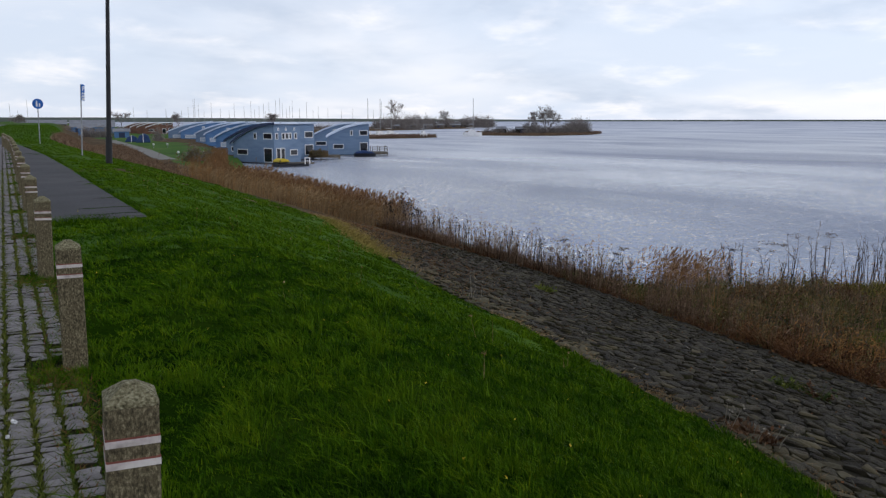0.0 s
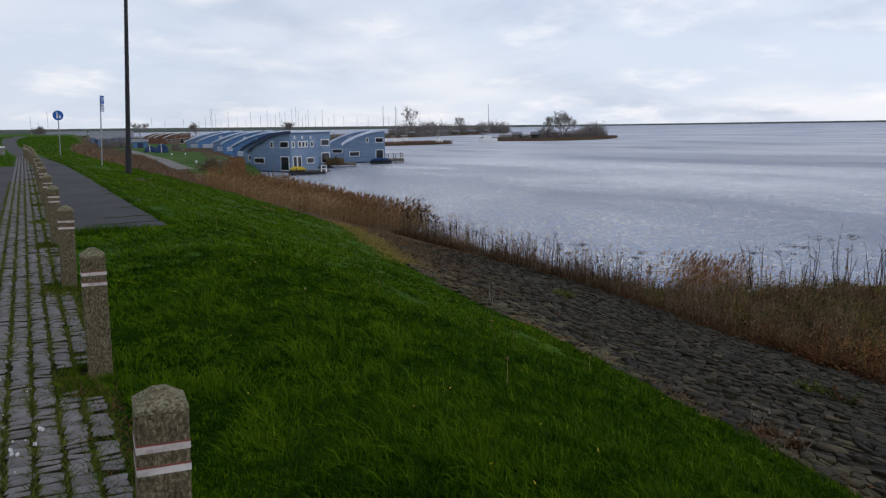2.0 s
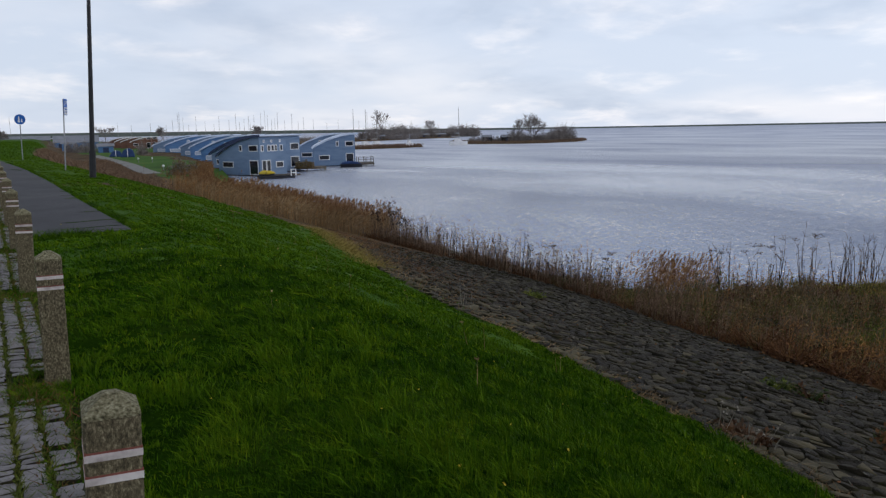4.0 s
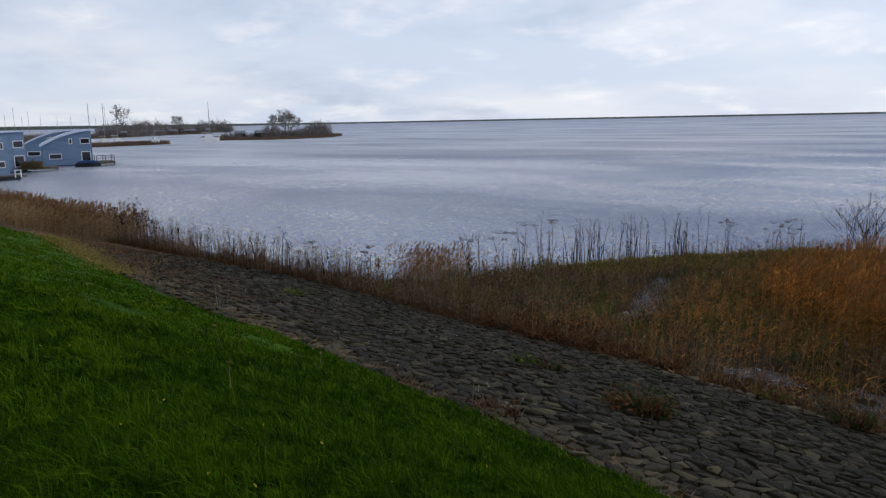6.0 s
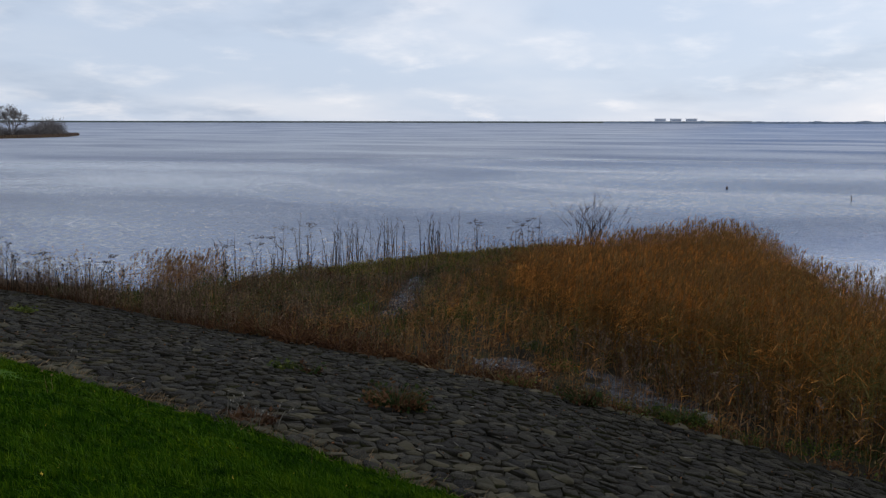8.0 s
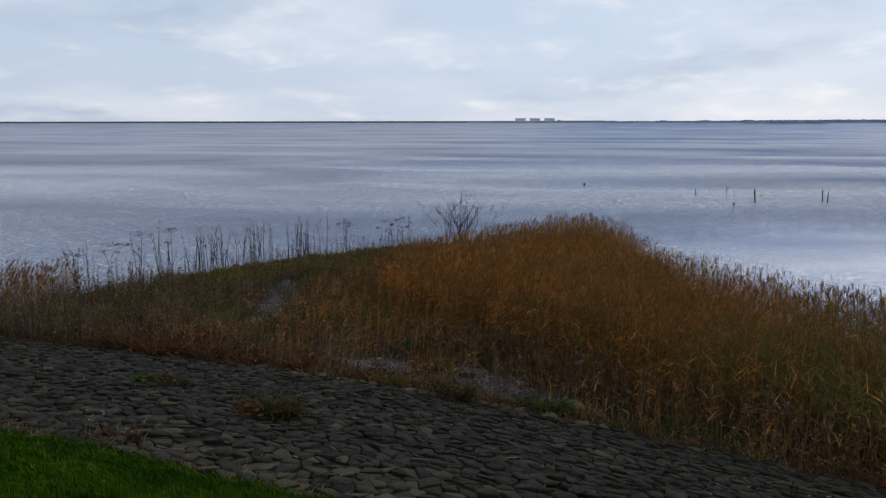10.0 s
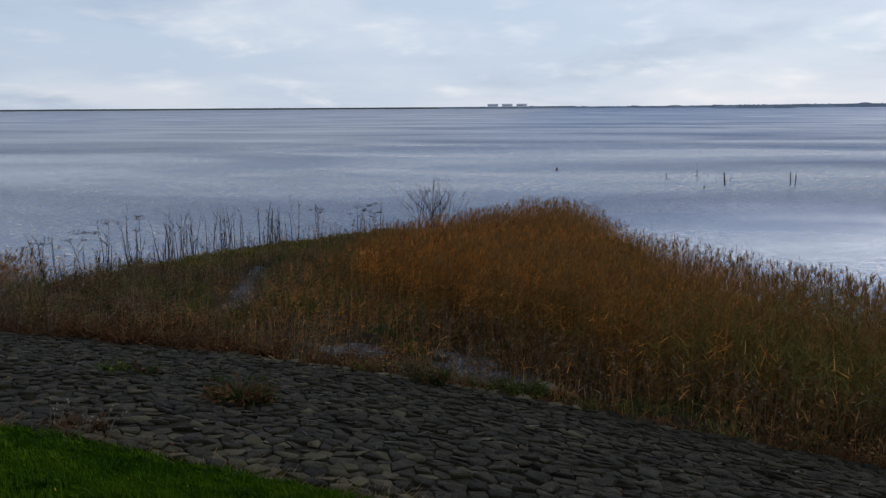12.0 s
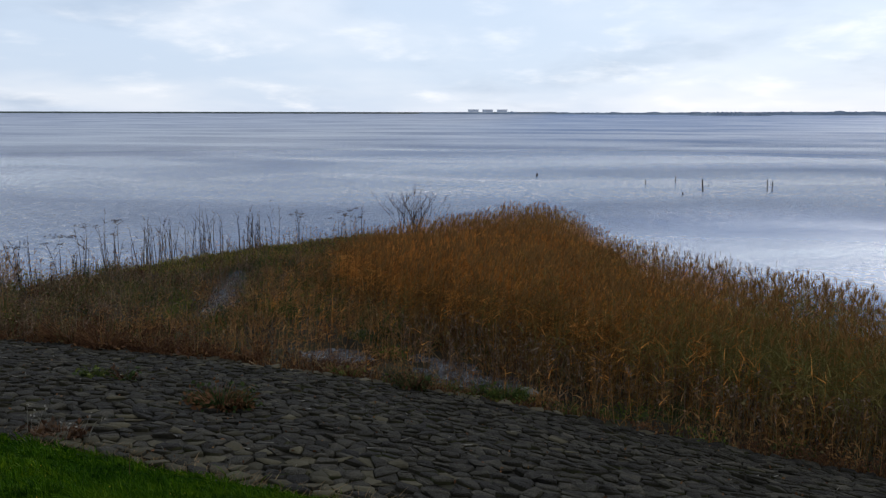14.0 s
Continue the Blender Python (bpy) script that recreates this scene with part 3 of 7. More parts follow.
def build_ground():
    def axis(*runs):
        out = [np.arange(a, b, s) for a, b, s in runs]
        return np.unique(np.round(np.concatenate(out), 3))
    xs = axis((-4600, -400, 600), (-400, -60, 60), (-60, -12, 6), (-12, -2, 1), (-2, 22, 0.3), (22, 40, 0.5), (40, 70, 2.5), (70, 400, 30), (400, 4601, 600))
    ys = axis((-4600, -400, 600), (-400, -60, 60), (-60, -20, 5), (-20, -6, 1), (-6, 24, 0.4), (24, 60, 1), (60, 130, 2.5), (130, 300, 8), (300, 1000, 50), (1000, 4601, 600))
    X, Y = np.meshgrid(xs, ys)
    Z = land(X, Y)
    co = np.stack([X, Y, Z], -1).reshape(-1, 3)
    w, h = len(xs), len(ys)
    i = (np.arange(h - 1)[:, None] * w + np.arange(w - 1)[None]).ravel()
    quads = np.stack([i, i + 1, i + w + 1, i + w], 1)
    c = co[quads].mean(1)
    x, y, z = c[:, 0], c[:, 1], c[:, 2]
    grass_end = np.interp(y, [-60, 25.7, 32, 42, 53, 60, 77, 119, 200, 400, 1500], [0, 0, 11.4, 11.9, 8.2, 6.6, 6.8, 11.2, 20.5, 40, 160])
    grass_end = np.where(y < 25.7, edge_x(y), grass_end)
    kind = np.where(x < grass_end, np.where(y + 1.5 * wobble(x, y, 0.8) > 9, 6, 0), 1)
    kind = np.where((x >= edge_x(y) - 0.1) & (y < 28) & (x <= foot_x(y) + 0.3), 2, kind)
    kind = np.where((x > foot_x(y) + 0.3) & (y < 40), 3, kind)
    kind = np.where((x > foot_x(y) + np.interp(y, [75, 100, 140], [4.5, 1.5, 4])) & (y > 75) & (z > 0.2), 4, kind)
    kind = np.where((kind == 4) & (np.abs(x - np.interp(y, [96, 110, 141, 204, 220], [22.3, 23.2, 26.8, 31.8, 33]) - 5.0) > 5.5 + 2 * wobble(x, y, 0.12)) & (y < 230), 1, kind)
    kind = np.where(z < -0.4, 5, kind)
    tris = np.concatenate([quads[:, [0, 1, 2]], quads[:, [0, 2, 3]]])
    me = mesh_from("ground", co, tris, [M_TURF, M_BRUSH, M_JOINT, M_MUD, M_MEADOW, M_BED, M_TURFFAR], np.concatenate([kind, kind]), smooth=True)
    tagged(new("ground", me), "grassy sea dike sloping down to a marshy lake shore", "ground", kind="structure")


build_ground()


def build_water():
    me = mesh_from("water", [(-10, -4500, 0), (4500, -4500, 0), (4500, 4500, 0), (-10, 4500, 0)], [(0, 1, 2), (0, 2, 3)], [M_WATER])
    tagged(new("water", me), "wind-ruffled grey-blue lake water under cloud", "water", kind="structure")


build_water()


def strip(name, ys, left, right, lift, thick, mat, label, category, kind="structure"):
    """A thin paved strip between two edges, given as functions of y, on the ground."""
    bm = bmesh.new()
    rows = []
    for y in ys:
        a, b = float(left(y)), float(right(y))
        rows.append([bm.verts.new((x, y, float(land(x, y)) + dz)) for x, dz in ((a, lift - thick), (a, lift), (b, lift), (b, lift - thick))])
    for r, q in zip(rows, rows[1:]):
        for k in range(3):
            bm.faces.new((r[k], r[k + 1], q[k + 1], q[k]))
    bm.faces.new(rows[0][::-1]); bm.faces.new(rows[-1])
    return tagged(part(name, bm, mat), label, category, kind=kind)


def path_right(y):
    return np.interp(y, [12.9, 19.4, 28.5, 40, 57, 80, 101, 150, 206, 320], [2.45, 2.62, 2.92, 3.18, 3.10, 3.15, 3.45, 5.0, 7.4, 15.1])


def path_left(y):
    return np.interp(y, [12.9, 40, 52, 62, 80, 104, 150, 216, 320], [0.98, 2.09, 2.2, 1.75, 1.85, 2.16, 2.9, 4.6, 11.2])


strip("footpath", [*np.arange(13.0, 100, 1.5), *np.arange(100, 320, 8.0)], path_left, path_right, 0.012, 0.10, M_ASPHALT, "dark asphalt footpath along the top of the dike", "footpath")
strip("road", list(np.arange(-8, 41, 2.0)), lambda y: -6.0 + 0 * y, lambda y: bollard_x(y) - 0.72, 0.010, 0.12, M_ASPHALT, "dark grey asphalt road on the dike crest", "road")
strip("sett_bed", list(np.arange(-6, 58, 1.0)), lambda y: bollard_x(y) - 0.72, lambda y: bollard_x(y) + 0.10, 0.006, 0.08, M_MOSS, "mossy bed of the granite sett edging", "paving bed")


# ---- bollards ----
def bollard():
    """A square concrete post with a low pyramid top and two white bands."""
    w, h, cap = 0.071, 0.772, 0.050
    ob = empty("bollard", pose(0, 0, 0), "weathered square concrete bollard with two white bands", "bollard", "bollards along the dike road")
    shaft = part("shaft", box(-w, w, -w, w, -0.3, h), M_CONCRETE, ob, bevel=0.008)
    bm = bmesh.new()
    lo = [bm.verts.new((a * w, b * w, h - 0.004)) for a, b in ((-1, -1), (1, -1), (1, 1), (-1, 1))]
    hi = [bm.verts.new((a * w * 1.0, b * w * 1.0, h + 0.008)) for a, b in ((-1, -1), (1, -1), (1, 1), (-1, 1))]
    top = [bm.verts.new((a * 0.018, b * 0.018, h + cap)) for a, b in ((-1, -1), (1, -1), (1, 1), (-1, 1))]
    for r, q in ((lo, hi), (hi, top)):
        for k in range(4):
            bm.faces.new((r[k], r[(k + 1) % 4], q[(k + 1) % 4], q[k]))
    bm.faces.new(top); bm.faces.new(lo[::-1])
    part("cap", bm, M_CAP, ob, "lichen-grown pyramid cap")
    for z in (h - 0.114, h - 0.178):
        part("band", box(-w - 0.0012, w + 0.0012, -w - 0.0012, w + 0.0012, z, z + 0.020), M_WHITEBAND, shaft, "worn white band")
        part("line", box(-w - 0.0008, w + 0.0008, -w - 0.0008, w + 0.0008, z + 0.020, z + 0.026), M_REDLINE, shaft, "faded red line")
    return ob


first = bollard()
BOLLARD_X = [0.319, 0.494, 0.600, 0.740, 0.874, 1.017, 1.156, 1.299, 1.437, 1.576, 1.714, 1.853, 1.95, 2.02, 2.06, 2.08]
BOLLARD_Y = [2.24, 5.2, 8.4, 11.7, 14.9, 18.3, 21.6, 25.0, 28.3, 31.6, 34.9, 38.2, 41.5, 44.8, 48.1, 51.4]
for k, y in enumerate(BOLLARD_Y):
    x = BOLLARD_X[k]
    m = pose(x, y, CREST, 0.6 * math.sin(5 * k), 1.3 + 0.7 * math.sin(3 * k + 1), -6 + 3 * math.sin(7 * k))
    if k:
        copy_thing(first, m)
    else:
        first.matrix_world = m


# ---- grass ----
def grass(name, seed, tufts, per, y0, y1, thin, label):
    """Tufts of blades on the slope between the crest and the stones, closer together near the road."""
    st = Strands(seed)
    rng = st.rng
    k = tufts * 7
    y = y0 * (y1 / y0) ** rng.random(k) if thin else rng.uniform(y0, y1, k)
    a = np.where(y < 13, bollard_x(y) + 0.12, path_right(y) + 0.30)
    b = edge_x(y) + 0.22 * wobble(np.zeros(k), y, 1.9) + rng.normal(0, 0.10, k)
    b = np.where(y > 58, np.minimum(b, 9.5), b)
    x = a + (b - a) * rng.random(k)
    r = np.hypot(x, y)
    want = np.clip((5.0 / np.maximum(r, 2.4)) ** 1.6 * (b - a) / 7 * (y / y0 if thin else 1), 0, None)
    keep = rng.random(k) < want / np.quantile(want, 0.97)
    x, y, r = x[keep][:tufts], y[keep][:tufts], r[keep][:tufts]
    n = len(x)
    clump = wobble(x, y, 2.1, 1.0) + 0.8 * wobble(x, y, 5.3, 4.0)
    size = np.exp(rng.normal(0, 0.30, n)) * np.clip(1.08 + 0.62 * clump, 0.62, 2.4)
    # tall clumps light, hollows dark: relief shading put into colour, beside random patches
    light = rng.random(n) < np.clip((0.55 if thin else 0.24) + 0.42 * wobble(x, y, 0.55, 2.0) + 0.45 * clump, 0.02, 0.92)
    x, y, r, size, light = (np.repeat(v, per) for v in (x, y, r, size, light))
    m = n * per
    ang, d = rng.uniform(0, 2 * np.pi, m), np.abs(rng.normal(0, 0.035, m)) * size * np.clip(r / 6, 1, 2.5)
    px, py = x + np.cos(ang) * d, y + np.sin(ang) * d
    hgt = 0.057 * size * rng.uniform(0.5, 1.15, m)
    base = np.stack([px, py, land(px, py) - 0.012], 1)
    lean = np.abs(rng.normal(0.45, 0.3, m)) + d * 6
    wind = 2.4 + 0.9 * wobble(x, y, 0.9, 3.0)
    ox, oy = 0.75 * np.cos(ang) + 0.38 * np.cos(wind), 0.75 * np.sin(ang) + 0.38 * np.sin(wind)
    out = np.stack([ox, oy, np.zeros(m)], 1)
    tip = base + out * (hgt * lean)[:, None] + np.stack([0 * hgt, 0 * hgt, hgt / np.sqrt(1 + lean ** 2)], 1)
    sag = -out * (hgt * 0.12)[:, None] + np.stack([0 * hgt, 0 * hgt, hgt * 0.12], 1)
    wide = 0.0080 * np.clip(r / 5.0, 0.8, 6.0)
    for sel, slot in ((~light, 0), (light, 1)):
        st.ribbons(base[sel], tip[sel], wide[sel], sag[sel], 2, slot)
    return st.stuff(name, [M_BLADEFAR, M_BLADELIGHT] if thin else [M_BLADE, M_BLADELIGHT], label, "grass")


grass("near_grass", 11, 13500, 21, 0.9, 14.0, False, "short dense tufted green grass on the dike slope")
grass("rear_grass", 17, 2600, 16, -5.0, 0.9, False, "short green grass on the dike slope beside the setts")
grass("far_grass", 12, 4600, 18, 13.5, 75.0, True, "green grass along the farther dike slope")


def verge_grass():
    """Grass on the crest beyond the end of the road."""
    st = Strands(16)
    rng = st.rng
    n = 52000
    y = 35.5 + 260 * rng.random(n) ** 2.2
    right = np.interp(y, [35, 60, 100, 119, 200, 300], [2.0, 6.0, 8.8, 11.0, 20, 28])
    left = np.interp(y, [35, 100, 300], [-9, -12, -6])
    x = left + (right - left) * rng.random(n)
    some = ((x < path_left(y) - 0.15) | (x > path_right(y) + 0.15)) & ((x < bollard_x(y) - 0.8) | (y > 58))
    some &= (x < bollard_x(y) - 0.8) | (y > 62) | (x > path_right(y))
    some &= (y > 41) | (x < -6.2)
    x, y = x[some], y[some]
    n = len(x)
    base = np.stack([x, y, land(x, y) - 0.01], 1)
    h = rng.uniform(0.06, 0.16, n) * (1 + 0.4 * wobble(x, y, 0.8, 2.0))
    tip = base + np.stack([rng.normal(-0.2, 0.4, n) * h, rng.normal(0, 0.4, n) * h, h], 1)
    st.ribbons(base, tip, 0.055 * np.clip(y / 60, 0.8, 4), None, 2)
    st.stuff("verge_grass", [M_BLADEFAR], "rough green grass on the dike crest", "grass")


verge_grass()


def crest_tufts():
    """Taller tufts round the feet of the bollards and between the setts."""
    st = Strands(13)
    rng = st.rng
    for k, y in enumerate(BOLLARD_Y):
        n = 900 if k < 4 else 350
        a, r = rng.uniform(0, 2 * np.pi, n), 0.10 + np.abs(rng.normal(0, 0.10, n))
        x, yy = bollard_x(y) + np.cos(a) * r, y + np.sin(a) * r * 1.7
        base = np.stack([x, yy, np.full(n, CREST + 0.0)], 1)
        h = rng.uniform(0.02, 0.075, n) * (1.5 - np.clip(r * 4, 0, 1.1))
        tip = base + np.stack([rng.normal(0, 0.5, n) * h, rng.normal(0, 0.5, n) * h, h], 1)
        st.ribbons(base, tip, 0.006 + 0.0012 * k, None, 2)
    for q in range(3000):
        y = 1.5 + 26 * rng.random() ** 1.6
        c = rng.integers(0, 7)
        x = float(bollard_x(y)) - 0.731 + 0.126 * c + rng.normal(0, 0.010)
        n = 16
        base = np.stack([x + rng.normal(0, 0.010, n), y + rng.normal(0, 0.07, n), np.full(n, CREST + 0.006)], 1)
        h = rng.uniform(0.014, 0.055, n)
        tip = base + np.stack([rng.normal(0, 0.7, n) * h, rng.normal(0, 0.7, n) * h, h], 1)
        st.ribbons(base, tip, 0.006, None, 1, 1)
    for k, y in enumerate(BOLLARD_Y[:9]):
        n = 1100 if k < 4 else 500
        u, v = rng.normal(0, 0.5, n), rng.normal(0, 0.5, n)
        x, yy = bollard_x(y) - 0.14 + 0.22 * u, y - 0.26 + 0.30 * v
        base = np.stack([x, yy, np.full(n, CREST + 0.002)], 1)
        h = rng.uniform(0.015, 0.07, n) * np.exp(-0.5 * (u ** 2 + v ** 2))
        tip = base + np.stack([rng.normal(0, 0.8, n) * h, rng.normal(0, 0.8, n) * h, h], 1)
        slot = rng.random(n)
        for sel, m in ((slot < 0.55, 0), ((slot >= 0.55) & (slot < 0.8), 1), (slot >= 0.8, 2)):
            st.ribbons(base[sel], tip[sel], 0.007 + 0.001 * k, None, 2, m)
        st.flakes(base[slot > 0.7] + np.array([0, 0, 0.012]), rng.uniform(0.006, 0.018, (slot > 0.7).sum()), 2 if k % 2 else 1)
    n = 9000
    y = 1.3 + 24 * rng.random(n) ** 1.7
    x = bollard_x(y) + rng.uniform(-0.15, 0.10, n)
    base = np.stack([x, y, np.full(n, CREST + 0.004)], 1)
    h = rng.uniform(0.012, 0.06, n)
    tip = base + np.stack([rng.normal(0, 0.7, n) * h, rng.normal(0, 0.7, n) * h, h], 1)
    brown = rng.random(n) < 0.3
    st.ribbons(base[~brown], tip[~brown], 0.007, None, 2, 0)
    st.ribbons(base[brown], tip[brown], 0.008, None, 1, 2)
    st.stuff("joint_grass", [M_BLADE, M_WEED, M_RUST], "grass and moss tufts round bollards and paving joints", "grass")


crest_tufts()


DAISIES = (0.05, 4.05)   # where a few daisies grow between the setts


def meadow_flowers():
    """Thin seed stalks and a few small yellow flowers in the grass."""
    st = Strands(14)
    rng = st.rng
    n = 46
    y = rng.uniform(3, 24, n)
    x = crest_x(y) + (edge_x(y) - crest_x(y)) * rng.uniform(0.05, 0.9, n)
    base = np.stack([x, y, land(x, y)], 1)
    h = rng.uniform(0.18, 0.36, n)
    tip = base + np.stack([rng.normal(0, 0.12, n) * h, rng.normal(0, 0.12, n) * h, h], 1)
    st.ribbons(base, tip, 0.005, None, 2, 0, 0.5)
    for k in range(3):
        st.flakes(tip + rng.normal(0, 0.008, tip.shape), 0.016, 0)
    n = 90
    y = rng.uniform(2, 14, n)
    x = bollard_x(y) + 0.2 + (edge_x(y) - bollard_x(y) - 0.2) * rng.random(n)
    at = np.stack([x, y, land(x, y) + 0.07], 1)
    for k in range(2):
        st.flakes(at + rng.normal(0, 0.004, at.shape), 0.007, 1)
    n = 26
    y = rng.uniform(2.0, 5.5, n)
    x = bollard_x(y) - 0.45 + rng.normal(0, 0.12, n)
    at = np.stack([x, y, np.full(n, CREST + 0.05)], 1)
    for k in range(2):
        st.flakes(at, 0.0065, 2)
    n = 7
    at = np.stack([DAISIES[0] + rng.normal(0, 0.07, n), DAISIES[1] + rng.normal(0, 0.11, n), np.full(n, CREST + 0.05)], 1)
    for k in range(4):
        st.flakes(at, 0.013, 2, 0.9)
    st.stuff("meadow_flowers", [M_REEDPALE, M_YELLOW, M_WHITE], "thin pale seed stalks and tiny flowers in the grass", "flowers")


meadow_flowers()


def path_cracks():
    """Grass growing along the open joints and the ragged edge of the footpath."""
    st = Strands(15)
    rng = st.rng
    for y0, n, start in ((13.72, 260, 0.35), (14.75, 240, 0.45), (16.6, 50, 0.8)):
        t = start + (1 - start) * rng.random(n)
        y = y0 + rng.normal(0, 0.012, n) + 0.04 * np.sin(t * 9)
        x = path_left(y) + (path_right(y) - path_left(y)) * t
        base = np.stack([x, y, np.full(n, CREST + 0.008)], 1)
        h = rng.uniform(0.006, 0.022, n)
        st.ribbons(base, base + np.stack([rng.normal(0, 0.8, n) * h, rng.normal(0, 0.3, n) * h, h], 1), 0.012, None, 1, 0)
    n = 9000
    y = 13 + 40 * rng.random(n) ** 1.6
    x = path_right(y) + np.abs(rng.normal(0.0, 0.10, n)) + 0.03 + 0.03 * wobble(y, y, 2.0)
    base = np.stack([x, y, land(x, y) - 0.01], 1)
    h = rng.uniform(0.03, 0.085, n)
    st.ribbons(base, base + np.stack([rng.normal(-0.25, 0.35, n) * h, rng.normal(0, 0.4, n) * h, h], 1), 0.009, None, 2, 0)
    # a tuft at the corner by the bollards
    n = 900
    x, y = 1.35 + rng.normal(0, 0.30, n), 12.75 + rng.normal(0, 0.13, n)
    base = np.stack([x, y, land(x, y) - 0.01], 1)
    h = rng.uniform(0.05, 0.17, n)
    st.ribbons(base, base + np.stack([rng.normal(0, 0.5, n) * h, rng.normal(0, 0.5, n) * h, h], 1), 0.009, None, 2, 0)
    st.stuff("path_edge_grass", [M_BLADE], "grass creeping over the footpath edge and joints", "grass")


path_cracks()


def path_joint(y0, start, wide):
    """An open cross joint in the asphalt, filled with dark earth."""
    rng = random.Random(int(y0 * 10))
    bm = bmesh.new()
    a, b = float(path_left(y0)), float(path_right(y0))
    rows = []
    for k in range(25):
        x = a + (b - a) * (start + (1 - start) * k / 24)
        yc = y0 + 0.04 * math.sin(k * 0.45) + rng.gauss(0, 0.010)
        w = wide * rng.uniform(0.3, 1.2) * min(1.0, 0.25 + k / 8)
        rows.append([bm.verts.new((x, yc + dy, CREST + 0.0125 + dz)) for dy, dz in ((-w, 0.0), (0, 0.004), (w, 0.0))])
    for r, q in zip(rows, rows[1:]):
        for k in range(2):
            bm.faces.new((r[k], q[k], q[k + 1], r[k + 1]))
    tagged(part("trim", bm, M_JOINT), "dark earth-filled crack across the asphalt footpath", "crack", kind="structure")


for y0, start, wide in ((13.72, 0.30, 0.030), (14.75, 0.40, 0.034), (16.6, 0.72, 0.03), (21.5, 0.80, 0.035), (13.25, 0.0, 0.012)):
    path_joint(y0, start, wide)


# ---- reeds, stalks and herbs ----
def reeds(st, x, y, hgt, slot, plume, leaves=4, wind=(0.9, -0.25), width=0.011, leaf=0.018, z=None, tuft=1.0):
    """Reed stems with leaves blown to one side and a plume at the tip."""
    rng, n = st.rng, len(x)
    if n == 0:
        return
    z = np.maximum(land(x, y), -0.25) if z is None else z
    base = np.stack([x, y, z - 0.02], 1)
    h = hgt
    blow = rng.normal(0.13, 0.07, n)
    tip = base + np.stack([wind[0] * blow * h + rng.normal(0, 0.06, n) * h, wind[1] * blow * h + rng.normal(0, 0.06, n) * h, h], 1)
    st.ribbons(base, tip, width, np.stack([-0.02 * h, 0 * h, 0 * h], 1), 3, slot, 0.7)
    for k in range(leaves):
        f = rng.uniform(0.22, 0.80, n)
        at = base + (tip - base) * f[:, None]
        a = rng.normal(math.atan2(wind[1], wind[0]), 1.0, n)
        ln = h * rng.uniform(0.14, 0.30, n)
        end = at + np.stack([np.cos(a) * ln, np.sin(a) * ln, ln * rng.uniform(-0.25, 0.7, n)], 1)
        st.ribbons(at, end, leaf, np.stack([0 * ln, 0 * ln, 0.15 * ln], 1), 2, slot)
    if plume is not None:
        some = rng.random(n) < 0.75
        t, hh = tip[some], h[some]
        for k in range(7):
            m = len(t)
            a = rng.normal(math.atan2(wind[1], wind[0]), 0.5, m)
            ln = tuft * rng.uniform(0.10, 0.24, m)
            start = t - np.stack([0 * ln, 0 * ln, rng.uniform(0.0, 0.16, m)], 1)
            end = start + np.stack([np.cos(a) * ln * 0.7, np.sin(a) * ln * 0.7, ln * 0.6], 1)
            st.ribbons(start, end, 0.017 * tuft if width < 0.02 else 0.03, np.stack([0 * ln, 0 * ln, 0.04 + 0 * ln], 1), 2, plume)


def stalks(st, x, y, h, slot, head=None, branches=3, width=0.018, bulb=1.0):
    """Dead upright stems with a few side twigs and seed heads."""
    rng, n = st.rng, len(x)
    z = np.maximum(land(x, y), -0.2)
    base = np.stack([x, y, z - 0.02], 1)
    tip = base + np.stack([rng.normal(0.03, 0.10, n) * h, rng.normal(0, 0.10, n) * h, h], 1)
    bow = rng.normal(0, 0.02, (n, 3)) * h[:, None]
    st.ribbons(base, tip, width, bow, 3, slot, 0.6)
    st.ribbons(base, tip, width, bow, 3, slot, 0.6)
    ends = [tip]
    for k in range(branches):
        f = rng.uniform(0.45, 0.95, n)
        at = base + (tip - base) * f[:, None]
        ln, a = h * rng.uniform(0.08, 0.22, n), rng.uniform(0, 2 * np.pi, n)
        end = at + np.stack([np.cos(a) * ln * 0.5, np.sin(a) * ln * 0.5, ln * 0.85], 1)
        st.ribbons(at, end, width * 0.7, None, 2, slot, 0.6)
        ends.append(end)
    if head is not None:
        e = np.concatenate(ends)
        e = e[rng.random(len(e)) < 0.55]
        for k in range(4):
            st.flakes(e + rng.normal(0, 0.022 * bulb, e.shape), bulb * rng.uniform(0.012, 0.034, len(e)), head)


def scatter(rng, n, poly, inset=0.0):
    poly = np.array(poly)
    lo, hi = poly.min(0), poly.max(0)
    x, y = rng.uniform(lo[0], hi[0], n * 6), rng.uniform(lo[1], hi[1], n * 6)
    ok = inside(x, y, poly) > inset
    return x[ok][:n], y[ok][:n]


BED = [(25.0, 7.5), (27.3, 6.2), (30.5, 4.3), (34.6, 0.7), (33.2, -1.0), (27.4, -1.8), (25.5, -2.6), (23.2, -3.8), (21.8, -5.4), (20.4, -6.6), (18.4, -8.0), (13.5, -13.5),
       (11.5, -12), (13.0, -6.0), (15.2, -1.8), (17.4, 1.2), (19.5, 3.4), (22.0, 5.6)]


